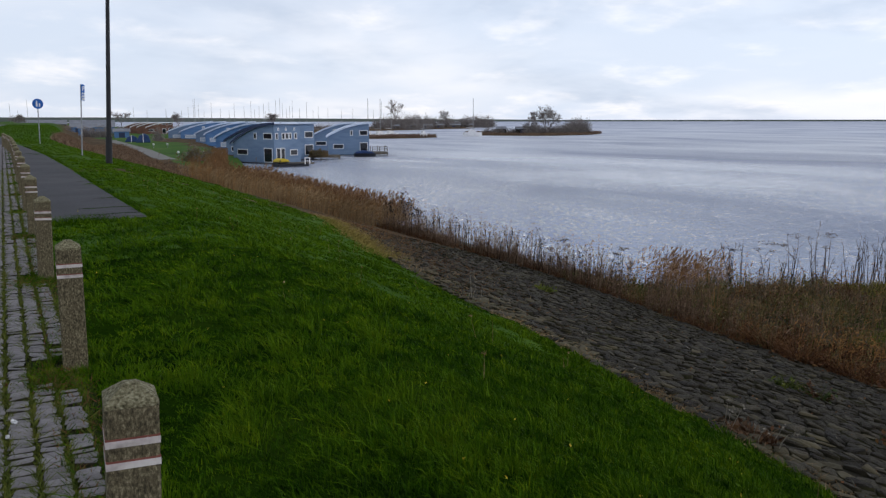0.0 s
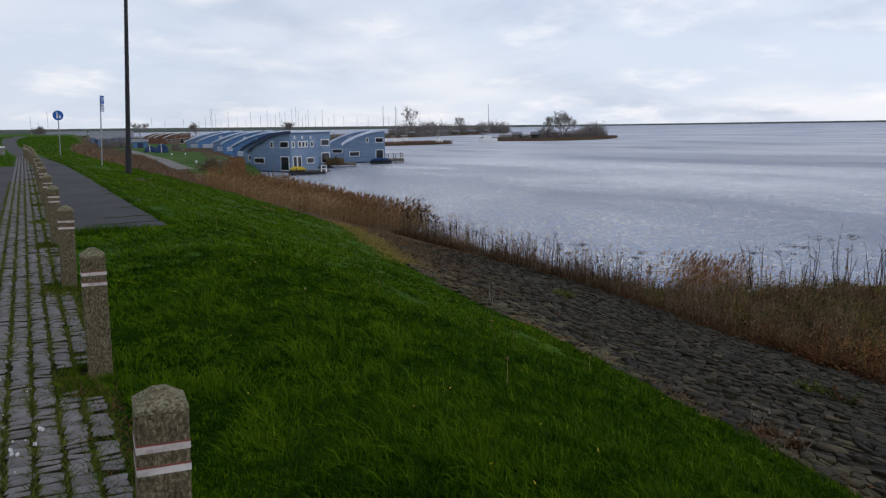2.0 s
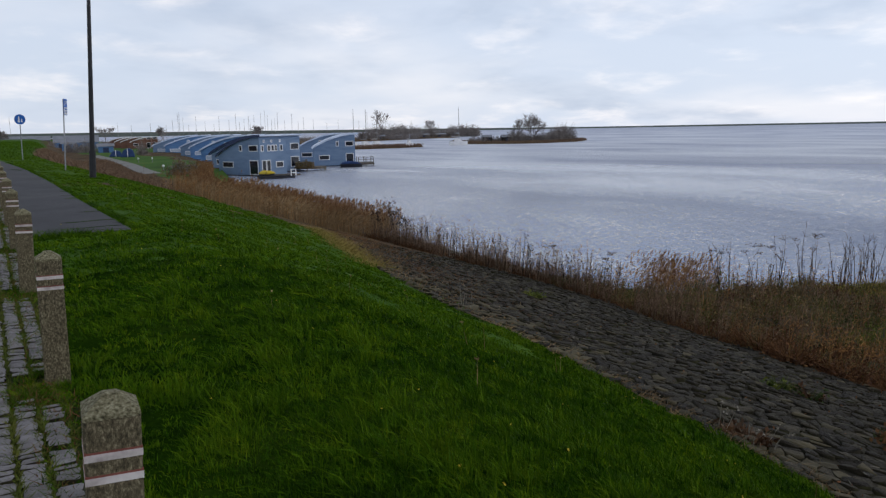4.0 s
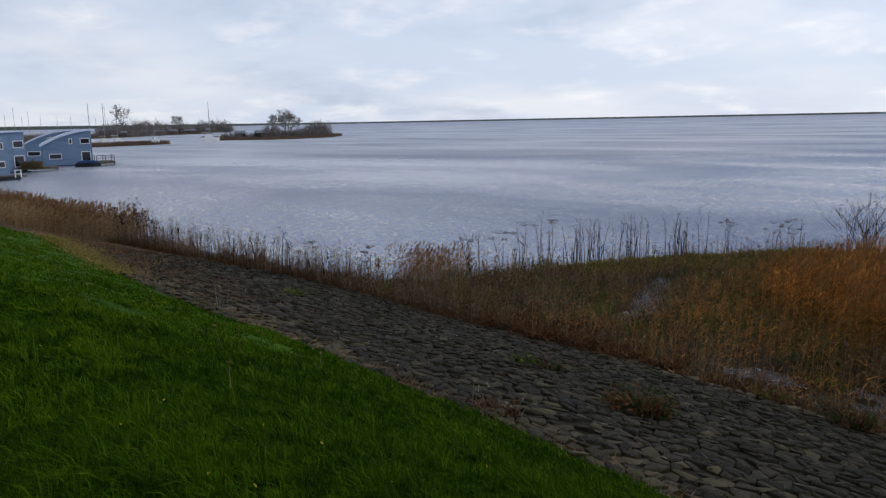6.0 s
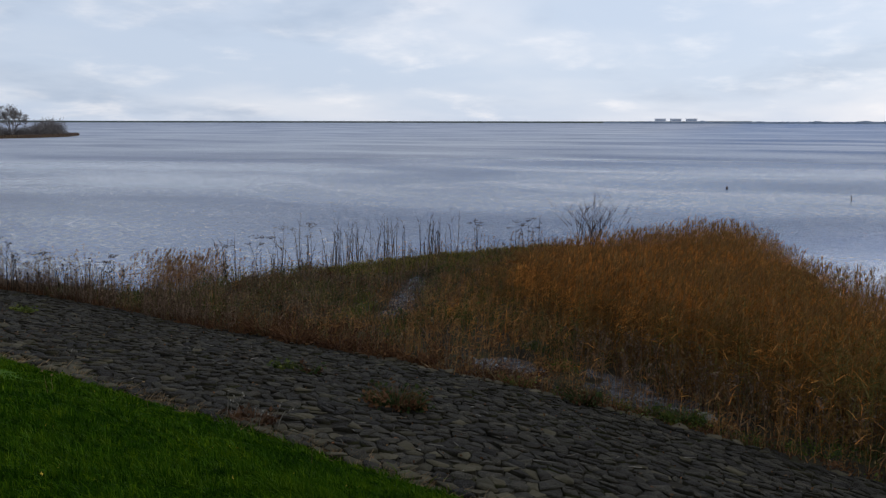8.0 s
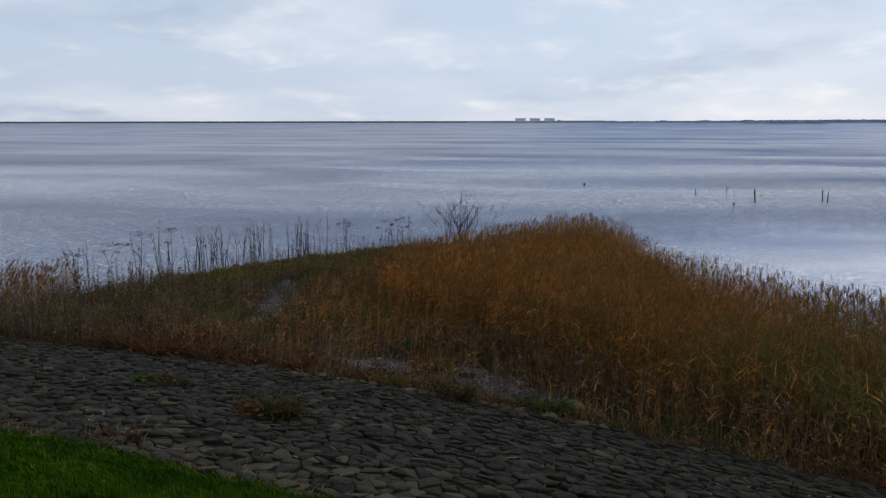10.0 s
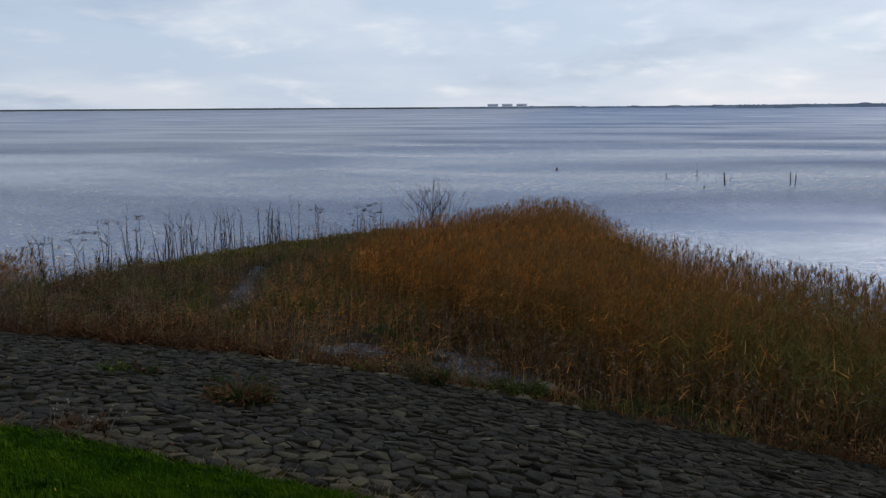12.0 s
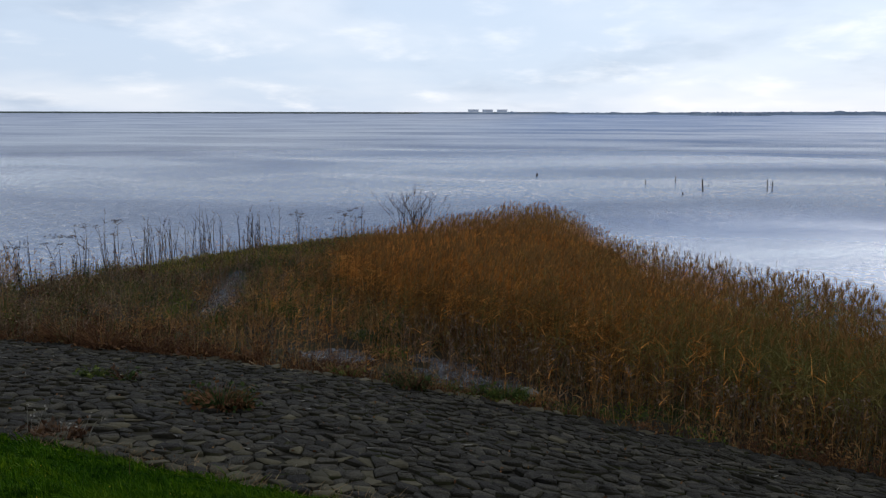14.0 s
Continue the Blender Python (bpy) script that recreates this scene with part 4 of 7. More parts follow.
def reed_bed():
    st = Strands(21)
    rng = st.rng
    x, y = scatter(rng, 11000, BED)
    depth = inside(x, y, np.array(BED))
    h = rng.uniform(1.55, 2.05, len(x)) * np.clip(0.84 + 0.14 * depth, 0.84, 1.0) * (1 + 0.06 * wobble(x, y, 0.7, 1.0))
    h = h * np.where(x < 18, 1.03, 1.0)
    olive = rng.random(len(x)) < np.clip(0.12 + 0.12 * (0.5 - y) + 0.5 * wobble(x, y, 0.55, 5) + 0.3 * wobble(x, y, 1.5, 2.0), 0.03, 0.85)
    front = x - np.interp(y, [-13, -6, -1.8, 1.2, 3.4, 5.6], [11.8, 13.1, 15.3, 17.5, 19.6, 22.1])
    # more brown stems towards the front, partly painting the shade at the bed's foot
    brown = ~olive & (rng.random(len(x)) < np.clip(0.72 - 0.18 * front + 0.40 * wobble(x, y, 0.6, 3.0) + 0.25 * wobble(x, y, 1.7, 6.0), 0.10, 0.85))
    # the plumes are dark along the lake, warmer inside the bed
    rim = (depth < 1.3) & (front > 3)
    for sel, slot in ((~olive & ~brown, 0), (olive, 1), (brown, 3)):
        reeds(st, x[sel & rim], y[sel & rim], h[sel & rim], slot, 2, 4, tuft=0.55)
        reeds(st, x[sel & ~rim], y[sel & ~rim], h[sel & ~rim], slot, 8, 5)
    # sedge and broken stems under the reeds on the dike side, their brown mix partly painting the shade there
    x, y = scatter(rng, 5200, [(11.0, -13), (12.6, -6.2), (14.8, -1.9), (17.0, 1.2), (19.0, 3.6), (21.5, 6.0), (22.5, 4.6), (20.4, 2.0), (18.6, -0.4), (17.0, -3.4), (15.8, -7), (14, -13)])
    dry = (land(x, y) > -0.03) | (rng.random(len(x)) < 0.15)
    x, y = x[dry], y[dry]
    n = len(x)
    hh = rng.uniform(0.25, 0.95, n)
    base = np.stack([x, y, np.maximum(land(x, y), -0.05) - 0.02], 1)
    tip = base + np.stack([rng.normal(0.05, 0.45, n) * hh, rng.normal(0, 0.45, n) * hh, hh], 1)
    pick = rng.random(n)
    for sel, slot in ((pick < 0.5, 4), ((pick >= 0.5) & (pick < 0.8), 3), (pick >= 0.8, 5)):
        st.ribbons(base[sel], tip[sel], 0.024, rng.normal(0, 0.08, (sel.sum(), 3)) * hh[sel][:, None], 3, slot)
        st.flakes(base[sel] + (tip[sel] - base[sel]) * rng.random((sel.sum(), 1)), rng.uniform(0.02, 0.06, sel.sum()), slot)
    x, y = scatter(rng, 750, [(11.0, -10), (12.6, -6.0), (14.6, -1.9), (16.4, 1.4), (18.4, 4.0), (19.6, 3.2), (17.8, 0.6), (16.2, -2.4), (14.6, -6.4), (12.6, -10)])
    stalks(st, x, y, rng.uniform(0.4, 1.0, len(x)), 6, 6, 4, 0.014)
    x, y = scatter(rng, 60, [(11.6, -10), (13.0, -6.0), (15.0, -1.9), (16.8, 1.4), (18.8, 4.0), (20.6, 3.2), (18.8, 0.6), (17.2, -2.4), (15.6, -6.4), (13.6, -10)])
    n = len(x)
    a, ln = rng.uniform(0, 2 * np.pi, n), rng.uniform(0.5, 1.4, n)
    base = np.stack([x, y, np.maximum(land(x, y), 0) + 0.02], 1)
    st.ribbons(base, base + np.stack([np.cos(a) * ln * 0.6, np.sin(a) * ln * 0.6, ln * rng.uniform(0.25, 0.8, n)], 1), 0.020, None, 2, 7, 0.4)
    box_poly = [(8, 12), (36, 12), (36, -6), (8, -10)]
    x, y = scatter(rng, 24000, box_poly)
    d = inside(x, y, np.array(BED))
    ok = (d < 0) & (d > -3.0) & (rng.random(len(x)) < 0.36 * np.exp(d * 1.1)) & (inside(x, y, MARSH) > 0.4) & (x > foot_x(y) + 0.5) & (land(x, y) > -0.1)
    x, y, d = x[ok], y[ok], d[ok]
    hh = rng.uniform(0.8, 1.6, len(x)) * np.clip(1 + d * 0.18, 0.4, 1)
    pick = rng.random(len(x)) < np.where(y > 3.5, 0.82, 0.92)
    reeds(st, x[pick], y[pick], hh[pick], 3, None, 5)
    reeds(st, x[~pick], y[~pick], hh[~pick], 0, None, 5)
    st.stuff("reed_bed", [M_REED, M_REEDGREEN, M_PLUME, M_REEDBROWN, M_HERB, M_RUST, M_STALK, M_REEDPALE, M_PLUMEWARM], "dense orange-brown reed bed with dark plumes bent by wind", "reeds")


reed_bed()


def shore_reeds():
    """The paler reed belt along the foot of the dike towards the houses."""
    st = Strands(22)
    rng = st.rng
    n = 9000
    y = 35.3 + 76.7 * rng.random(n) ** 1.25
    near = np.interp(y, [30, 37, 42, 53, 60, 80, 100, 115], [16.6, 15.8, 13.6, 12.6, 14.8, 21.5, 27.5, 31])
    far = shore_x(y) + np.interp(y, [30, 36, 40, 80, 115], [-2.2, 0.2, 1.0, 1.5, 2.0])
    x = near + (far - near) * rng.random(n) - np.where(rng.random(n) < 0.12, rng.exponential(0.7, n), 0)
    h = rng.uniform(1.3, 2.0, n) * np.interp(y, [30, 35, 40, 58, 75, 115], [0.75, 0.85, 0.88, 0.80, 0.66, 0.6]) * (1 + 0.12 * wobble(x, y, 0.6, 2.0))
    h = h * np.interp(y + 1.5 * wobble(x, y, 0.9, 1.0), [34.5, 36, 40], [0.75, 0.9, 1.0])
    ok = ((wobble(x, y, 0.35, 7.0) > -0.62) | (y > 45)) & (rng.random(n) < np.interp(y, [35, 37], [0.7, 1.0])) & ((np.abs(y + 0.25 * (x - 18) - 41.2) > 0.75) | (x < 16.8)) & ~((y > 70) & (x / y > 0.29))
    warm = rng.random(n) < np.interp(y, [34, 50, 80], [0.05, 0.22, 0.5])
    for sel, slot in ((ok & warm, 2), (ok & ~warm, 0)):
        reeds(st, x[sel], y[sel], h[sel], slot, 1, 4, width=0.022, leaf=0.035)
    st.stuff("shore_reeds", [M_REEDPALE, M_PLUME, M_RUSSET], "dry buff reeds along the lake edge of the dike", "reeds")


shore_reeds()


def shore_stalks():
    st = Strands(23)
    rng = st.rng
    # along the foot of the stones
    n = 2900
    y = rng.uniform(12.5, 36, n)
    x = foot_x(y) + np.abs(rng.normal(0.15, 0.55, n))
    keep = wobble(x * 0.4, y, 1.3, 3.0) + 0.5 * wobble(x * 0.4, y, 3.1, 8.0) > -0.35 * rng.random(n)
    x, y = x[keep], y[keep]
    h = (0.28 + np.clip(rng.exponential(0.36, len(x)), 0, 1.25)) * (1 + 0.3 * wobble(x, y, 1.7, 4))
    stalks(st, x, y, h, 0, 1, 3)
    # tall ones
    for px, py, top, many in ((18.6, 34.4, 2.35, 6), (18.6, 34.0, 1.9, 12), (18.7, 32.9, 1.75, 12), (18.7, 31.0, 1.5, 14), (18.5, 28.0, 1.6, 12), (18.3, 25.2, 1.4, 12), (17.9, 22.3, 1.7, 14), (18.4, 20.6, 1.3, 12), (19.2, 19.4, 1.3, 18)):
        x, y = px + rng.normal(0, 0.3, many), py + rng.normal(0, 0.5, many)
        stalks(st, x, y, top * rng.uniform(0.6, 1.05, many), 2, 2, 3 if top > 1.72 else 5, 0.022, 2.2 if top > 1.72 else 1.0)
    # groups on the outer bank of the marsh
    for px, py, spread, top, many in ((22.9, 17.4, 0.40, 1.55, 18), (24.7, 16.6, 0.35, 1.65, 16), (25.8, 15.9, 0.35, 1.75, 14), (27.4, 15.3, 0.32, 1.7, 30), (28.4, 14.9, 0.25, 1.75, 24), (29.5, 14.1, 0.32, 1.85, 30),
                                      (31.4, 12.8, 0.36, 1.9, 36), (33.1, 11.3, 0.10, 1.5, 4), (34.3, 9.3, 0.30, 1.5, 5)):
        many = max(3, int(many * 0.75))
        x, y = px + rng.normal(0, spread * 0.6, many), py + rng.normal(0, spread, many)
        stalks(st, x, y, 1.24 * top * rng.uniform(0.40, 1.05, many), 2, 2 if many < 8 else None, 3, 0.030)
    # a leafless shrub on the outer corner of the marsh
    n = 46
    base = np.stack([35.0 + rng.normal(0, 0.14, n), 6.4 + rng.normal(0, 0.30, n), np.full(n, 0.05)], 1)
    hh = rng.uniform(1.5, 2.8, n)
    tip = base + np.stack([rng.normal(0, 0.22, n) * hh, rng.normal(0, 0.34, n) * hh, hh], 1)
    st.ribbons(base, tip, 0.026, rng.normal(0, 0.03, (n, 3)) * hh[:, None], 3, 2, 0.7)
    for k in range(5):
        at = base + (tip - base) * rng.uniform(0.4, 0.9, (n, 1))
        ln = hh * rng.uniform(0.12, 0.3, n)
        st.ribbons(at, at + np.stack([rng.normal(0, 0.4, n) * ln, rng.normal(0, 0.5, n) * ln, ln], 1), 0.016, None, 2, 2, 0.6)
    x, y = scatter(rng, 260, [(21.5, 17.0), (22.3, 17.7), (26.7, 15.4), (32.4, 11.3), (35, 8.8), (34.4, 8.2), (31.8, 10.6), (26.2, 14.7)])
    stalks(st, x, y, rng.uniform(0.25, 0.9, len(x)), 0, 1, 3)
    st.stuff("dead_stalks", [M_STALK, M_STALK, M_STALKDARK], "thin dead brown weed stalks with seed heads at the water edge", "weeds")


shore_stalks()


def marsh_growth():
    """Low dark herbs, sedge and leaning stems over the marsh, and a pale reed clump."""
    st = Strands(24)
    rng = st.rng
    poly = np.array([(18.2, 20.5), (22.2, 17.4), (24.3, 16.7), (26.7, 15.2), (29.7, 13.2), (32.4, 11.0), (34.8, 8.6), (31, 4.2), (27, 6.2), (22, 5.6), (19.5, 3.2), (17.4, 1.0), (15.2, -2.0), (13.0, -6.2), (12.2, -5.0), (14.9, 2.0), (16.0, 7.0), (16.8, 13)])
    x, y = scatter(rng, 10500, poly)
    z = land(x, y)
    ok = (z > 0.03 * rng.random(len(x))) | ((z > -0.45) & (rng.random(len(x)) < 0.28))
    x, y, z = x[ok], y[ok], z[ok]
    n = len(x)
    warm = np.clip((18.2 - y - 0.30 * x) / 4.5, 0, 1) * 0.6 + 0.04
    dry = rng.random(n) < warm
    h = rng.uniform(0.15, 0.62, n) * np.clip(1 + 0.75 * wobble(x, y, 1.25, 6.0) + 0.35 * wobble(x, y, 3.0, 2.0), 0.25, 2.4)
    h = h * np.where((y < 6.8) & (x - foot_x(y) < 3.5), 0.45, 1)
    h = h * np.where((inside(x, y, MARSH) < 2.4) & (y < 15.5) & (x > 25), 0.35, 1)
    base = np.stack([x, y, np.maximum(z, -0.06) - 0.01], 1)
    tip = base + np.stack([rng.normal(0.08, 0.35, n) * h, rng.normal(0, 0.35, n) * h, h], 1)
    lush = ~dry & (rng.random(n) < np.clip(0.10 + 0.55 * wobble(x, y, 0.55, 3.0) + 0.25 * (inside(x, y, MARSH) < 2.2), 0.02, 0.7))
    grey = ~dry & ~lush & (rng.random(n) < 0.45)
    for sel, slot in ((dry, 8), (grey, 5), (lush, 6), (~dry & ~grey & ~lush, 0)):
        st.ribbons(base[sel], tip[sel], rng.uniform(0.012, 0.035, sel.sum()), rng.normal(0, 0.06, (sel.sum(), 3)) * h[sel][:, None], 3, slot)
    f = rng.random(n)[:, None]
    for k in range(3):
        f = rng.random(n)[:, None]
        at = base + (tip - base) * f + rng.normal(0, 0.12, (n, 3)) * h[:, None]
        leafy = rng.random(n) < 0.8 - 0.5 * dry
        st.flakes(at[leafy], rng.uniform(0.014, 0.045, leafy.sum()), 0 if k < 2 else 2)
    pale = rng.random(n) < 0.02
    st.flakes(tip[pale], 0.04, 3)
    # stems of last year's reed among the herbs
    x, y = scatter(rng, 1700, poly)
    ok = land(x, y) > -0.4
    x, y = x[ok], y[ok]
    hot = rng.random(len(x)) < np.clip((18.2 - y - 0.30 * x) / 4, 0.05, 0.9)
    reeds(st, x[hot], y[hot], rng.uniform(0.5, 1.1, hot.sum()), 8, None, 3, leaf=0.02)
    reeds(st, x[~hot], y[~hot], rng.uniform(0.4, 0.95, (~hot).sum()), 5, None, 3, leaf=0.018)
    # warm fringe at the foot of the stones
    n = 11000
    y = rng.uniform(-6, 37, n)
    y = y[(wobble(0 * y, y, 1.1, 4.0) + 0.6 * wobble(0 * y, y, 3.3, 1.0) > 0.45 * rng.normal(0, 1, n) - 0.1)]
    n = len(y)
    x = foot_x(y) + np.abs(rng.normal(0.05, 0.45, n)) + np.where(y < 8.5, 0.10, -0.10)
    h = rng.uniform(0.06, 0.36, n) * np.interp(y, [-2, 0, 7, 8.5], [1, 0.5, 0.5, 1])
    base = np.stack([x, y, np.maximum(land(x, y), -0.05) - 0.01], 1)
    tip = base + np.stack([rng.normal(0, 0.5, n) * h, rng.normal(0, 0.5, n) * h, h], 1)
    deep = rng.random(n) < 0.6
    for sel, slot in ((deep, 7), (~deep, 2)):
        st.ribbons(base[sel], tip[sel], 0.02, None, 2, slot)
        st.flakes(base[sel] + (tip[sel] - base[sel]) * rng.random((sel.sum(), 1)), 0.03, slot)
    # leafy clumps, each of one plant: rusty near the stones, dark green towards the open lake
    x, y = scatter(rng, 620, poly)
    ok = land(x, y) > -0.02
    for cx, cy in zip(x[ok], y[ok]):
        front = cx - float(foot_x(cy))
        if front < 2.3 and 3.5 < cy < 14:
            choice = (7, 7, 7, 2, 0)
        elif cy > 11.5:
            choice = (0, 0, 6, 7, 5, 9, 0, 7, 11)
        else:
            choice = (8, 6, 0, 2, 9, 11)
        slot = choice[rng.integers(0, len(choice))]
        if cx > 25 and cy < 15.5 and inside(np.array([cx]), np.array([cy]), MARSH)[0] < 2.4:
            continue
        r, top = rng.uniform(0.18, 0.5), rng.uniform(0.25, 0.70) * (0.5 if cy < 6.8 and front < 3.5 else 1)
        m = 34
        a, d = rng.uniform(0, 2 * np.pi, m), r * np.sqrt(rng.random(m))
        px, py = cx + np.cos(a) * d, cy + np.sin(a) * d
        base = np.stack([px, py, np.maximum(land(px, py), -0.05) - 0.01], 1)
        hh = top * rng.uniform(0.5, 1.1, m) * (1.1 - 0.6 * (d / r) ** 2)
        tip = base + np.stack([rng.normal(0.08, 0.22, m) * hh + np.cos(a) * d * 0.4, rng.normal(0, 0.22, m) * hh + np.sin(a) * d * 0.4, hh], 1)
        st.ribbons(base, tip, 0.016, rng.normal(0, 0.05, (m, 3)) * hh[:, None], 2, slot)
        for k in range(3):
            at = base + (tip - base) * rng.uniform(0.3, 1.05, (m, 1)) + rng.normal(0, 0.035, (m, 3))
            st.flakes(at, rng.uniform(0.015, 0.042, m), slot)
    # low orange reed and sedge between the herbs and the tall bed
    x, y = scatter(rng, 1500, [(20.5, 8.6), (24.5, 9.4), (27.5, 9.6), (31.5, 6.8), (31, 4.4), (27.2, 6.2), (24.8, 7.5), (22, 5.6), (19.5, 3.4), (17.8, 4.0), (18.6, 6.4)])
    ok = (land(x, y) > -0.03) & (rng.random(len(x)) < np.clip(0.75 + 0.6 * wobble(x, y, 0.9, 2.0), 0.15, 1))
    x, y = x[ok], y[ok]
    pick = rng.random(len(x))
    for sel, slot in ((pick < 0.18, 1), ((pick >= 0.18) & (pick < 0.6), 8), ((pick >= 0.6) & (pick < 0.88), 6), (pick >= 0.88, 9)):
        reeds(st, x[sel], y[sel], rng.uniform(0.35, 1.0, sel.sum()), slot, None, 4, leaf=0.014)
    # golden moss and short sedge on the outer bank
    x, y = scatter(rng, 13000, [(25.5, 16.1), (29.7, 13.4), (32.4, 11.3), (34.9, 8.8), (36.0, 6.0), (33.4, 6.0), (31.4, 8.2), (28.8, 10.6), (25.6, 13.4)])
    n = len(x)
    h = rng.uniform(0.08, 0.26, n)
    base = np.stack([x, y, np.maximum(land(x, y), -0.03) - 0.01], 1)
    tip = base + np.stack([rng.normal(0, 0.5, n) * h, rng.normal(0, 0.5, n) * h, h], 1)
    pick = rng.random(n) + 0.25 * wobble(x, y, 1.5, 1.0)
    for sel, slot in ((pick < 0.55, 10), ((pick >= 0.55) & (pick < 0.85), 6), (pick >= 0.85, 9)):
        st.ribbons(base[sel], tip[sel], 0.03, None, 2, slot)
    # stems standing in the pools
    for px, py, ra, rb, turn in PONDS:
        n = int(60 * ra)
        u, v, c, d = rng.normal(0, 0.55 * ra, n), rng.normal(0, 0.7 * rb, n), math.cos(radians(turn)), math.sin(radians(turn))
        stalks(st, px + u * c - v * d, py + u * d + v * c, rng.uniform(0.2, 0.75, n), 7, None, 2, 0.016)
    # a few bleached, leaning stems
    x, y = scatter(rng, 110, poly)
    n = len(x)
    a, ln = rng.uniform(0, 2 * np.pi, n), rng.uniform(0.4, 1.1, n)
    base = np.stack([x, y, np.maximum(land(x, y), 0) + 0.02], 1)
    st.ribbons(base, base + np.stack([np.cos(a) * ln * 0.6, np.sin(a) * ln * 0.6, ln * rng.uniform(0.3, 0.9, n)], 1), 0.022, None, 2, 3, 0.4)
    # the pale clump
    n = 420
    x, y = 21.6 + rng.normal(0, 1.0, n), 18.3 + rng.normal(0, 0.45, n)
    reeds(st, x, y, rng.uniform(0.7, 1.45, n), 8, 4, 3, leaf=0.022)
    st.stuff("marsh_herbs", [M_HERB, M_REED, M_RUST, M_REEDPALE, M_PLUME, M_STALK, M_SEDGE, M_RUSTDARK, M_RUSSET, M_HERBGREEN, M_GOLDMOSS, M_WEED], "dark wet marsh herbs, sedges and rusty dead stems", "marsh plants")


marsh_growth()


def umbel(x, y, h, lean, seed):
    """A dead flowering stem with a flat head of fine rays."""
    st = Strands(seed)
    rng = st.rng
    top = np.array([lean * h, 0.4 * lean * h, h])
    st.ribbons([(0, 0, -0.05)] * 2, [top, top], 0.026, None, 3, 0, 0.5)
    heads = [(top, 0.20 * h)]
    for k in range(3):
        a, f = rng.uniform(0, 2 * np.pi), rng.uniform(0.5, 0.8)
        end = top * f + np.array([math.cos(a) * 0.2 * h, math.sin(a) * 0.26 * h, 0.26 * h])
        st.ribbons([top * f], [end], 0.018, None, 2, 0, 0.5)
        heads.append((end, 0.11 * h))
    for c, r in heads:
        n = 14
        a, d = rng.uniform(0, 2 * np.pi, n), r * np.sqrt(rng.random(n))
        tips = c + np.stack([np.cos(a) * d, np.sin(a) * d, 0.55 * r - 0.3 * d], 1)
        st.ribbons([c] * n, tips, 0.009, None, 1, 0)
        st.flakes(np.repeat(tips, 3, 0) + rng.normal(0, 0.012, (3 * n, 3)), 0.018, 0)
    ob = tagged(new("umbel_plant", st.mesh("umbel_plant", [M_STALKDARK])), "dead brown umbel stem with flat seed heads", "weed", "dead umbels on the marsh bank")
    ob.location = (x, y, max(float(land(x, y)), 0.0))


for k, (ux, uy, uh, ul) in enumerate(((32.4, 11.0, 1.35, 0.02), (34.0, 9.7, 1.3, -0.10), (34.7, 9.3, 1.35, -0.16), (34.5, 9.0, 0.9, -0.05), (24.0, 16.9, 1.5, 0.08), (25.0, 16.4, 1.7, 0.03),
                                      (26.1, 15.8, 1.7, 0.10), (22.6, 17.2, 1.3, 0.12), (19.6, 19.5, 1.2, 0.05), (18.6, 21.8, 1.25, -0.06))):
    umbel(ux, uy, uh, ul, 120 + k)

def weed_clump(name, x, y, r, h, n, mats, label, seed):
    """A spreading weed rooted between the stones."""
    st = Strands(seed)
    rng = st.rng
    a, d = rng.uniform(0, 2 * np.pi, n), r * np.sqrt(rng.random(n)) * 0.6
    px, py = d * np.cos(a) * 0.55, d * np.sin(a)
    base = np.stack([px, py, land(x + px, y + py) - float(land(x, y)) - 0.01], 1)
    ln = rng.uniform(0.4, 1.0, n) * h
    tip = base + np.stack([np.cos(a) * ln * 0.8, np.sin(a) * ln * 0.9, ln * rng.uniform(0.3, 1.0, n)], 1)
    slot = rng.random(n) < 0.5
    for sel, k in ((slot, 0), (~slot, 1)):
        st.ribbons(base[sel], tip[sel], 0.016, np.stack([0 * ln[sel], 0 * ln[sel], 0.18 * ln[sel]], 1), 3, k)
        f = rng.random((sel.sum(), 1))
        st.flakes(base[sel] + (tip[sel] - base[sel]) * f + rng.normal(0, 0.02, (sel.sum(), 3)), rng.uniform(0.02, 0.06, sel.sum()), k)
    ob = tagged(new(name, st.mesh(name, mats)), label, "weed")
    ob.location = (x, y, float(land(x, y)))
    return ob


weed_clump("dock_plant", 10.45, 4.75, 0.55, 0.42, 800, [M_RUST, M_HERBGREEN], "rusty brown dock clump rooted between stones", 31)
weed_clump("weed_plant", 12.05, 7.85, 0.22, 0.30, 110, [M_HERBGREEN, M_WEED], "small dark weed between revetment stones", 32)
weed_clump("weed_plant", 12.05, 7.28, 0.22, 0.32, 110, [M_RUSTDARK, M_HERBGREEN], "small dark weed between revetment stones", 33)
weed_clump("weed_plant", 14.7, 2.65, 0.30, 0.55, 280, [M_HERBGREEN, M_RUSTDARK], "tall dark weed at the foot of the stones", 34)
weed_clump("weed_plant", 14.75, 0.78, 0.45, 0.40, 360, [M_WEED, M_HERBGREEN], "yellow-green weed at the foot of the stones", 35)
weed_clump("weed_plant", 15.45, 4.2, 0.4, 0.40, 170, [M_WEED, M_RUST], "green and rusty weed at the foot of the stones", 36)
weed_clump("weed_plant", 13.6, 16.5, 0.4, 0.25, 160, [M_WEED, M_WEED], "bright green weed on the upper stones", 37)
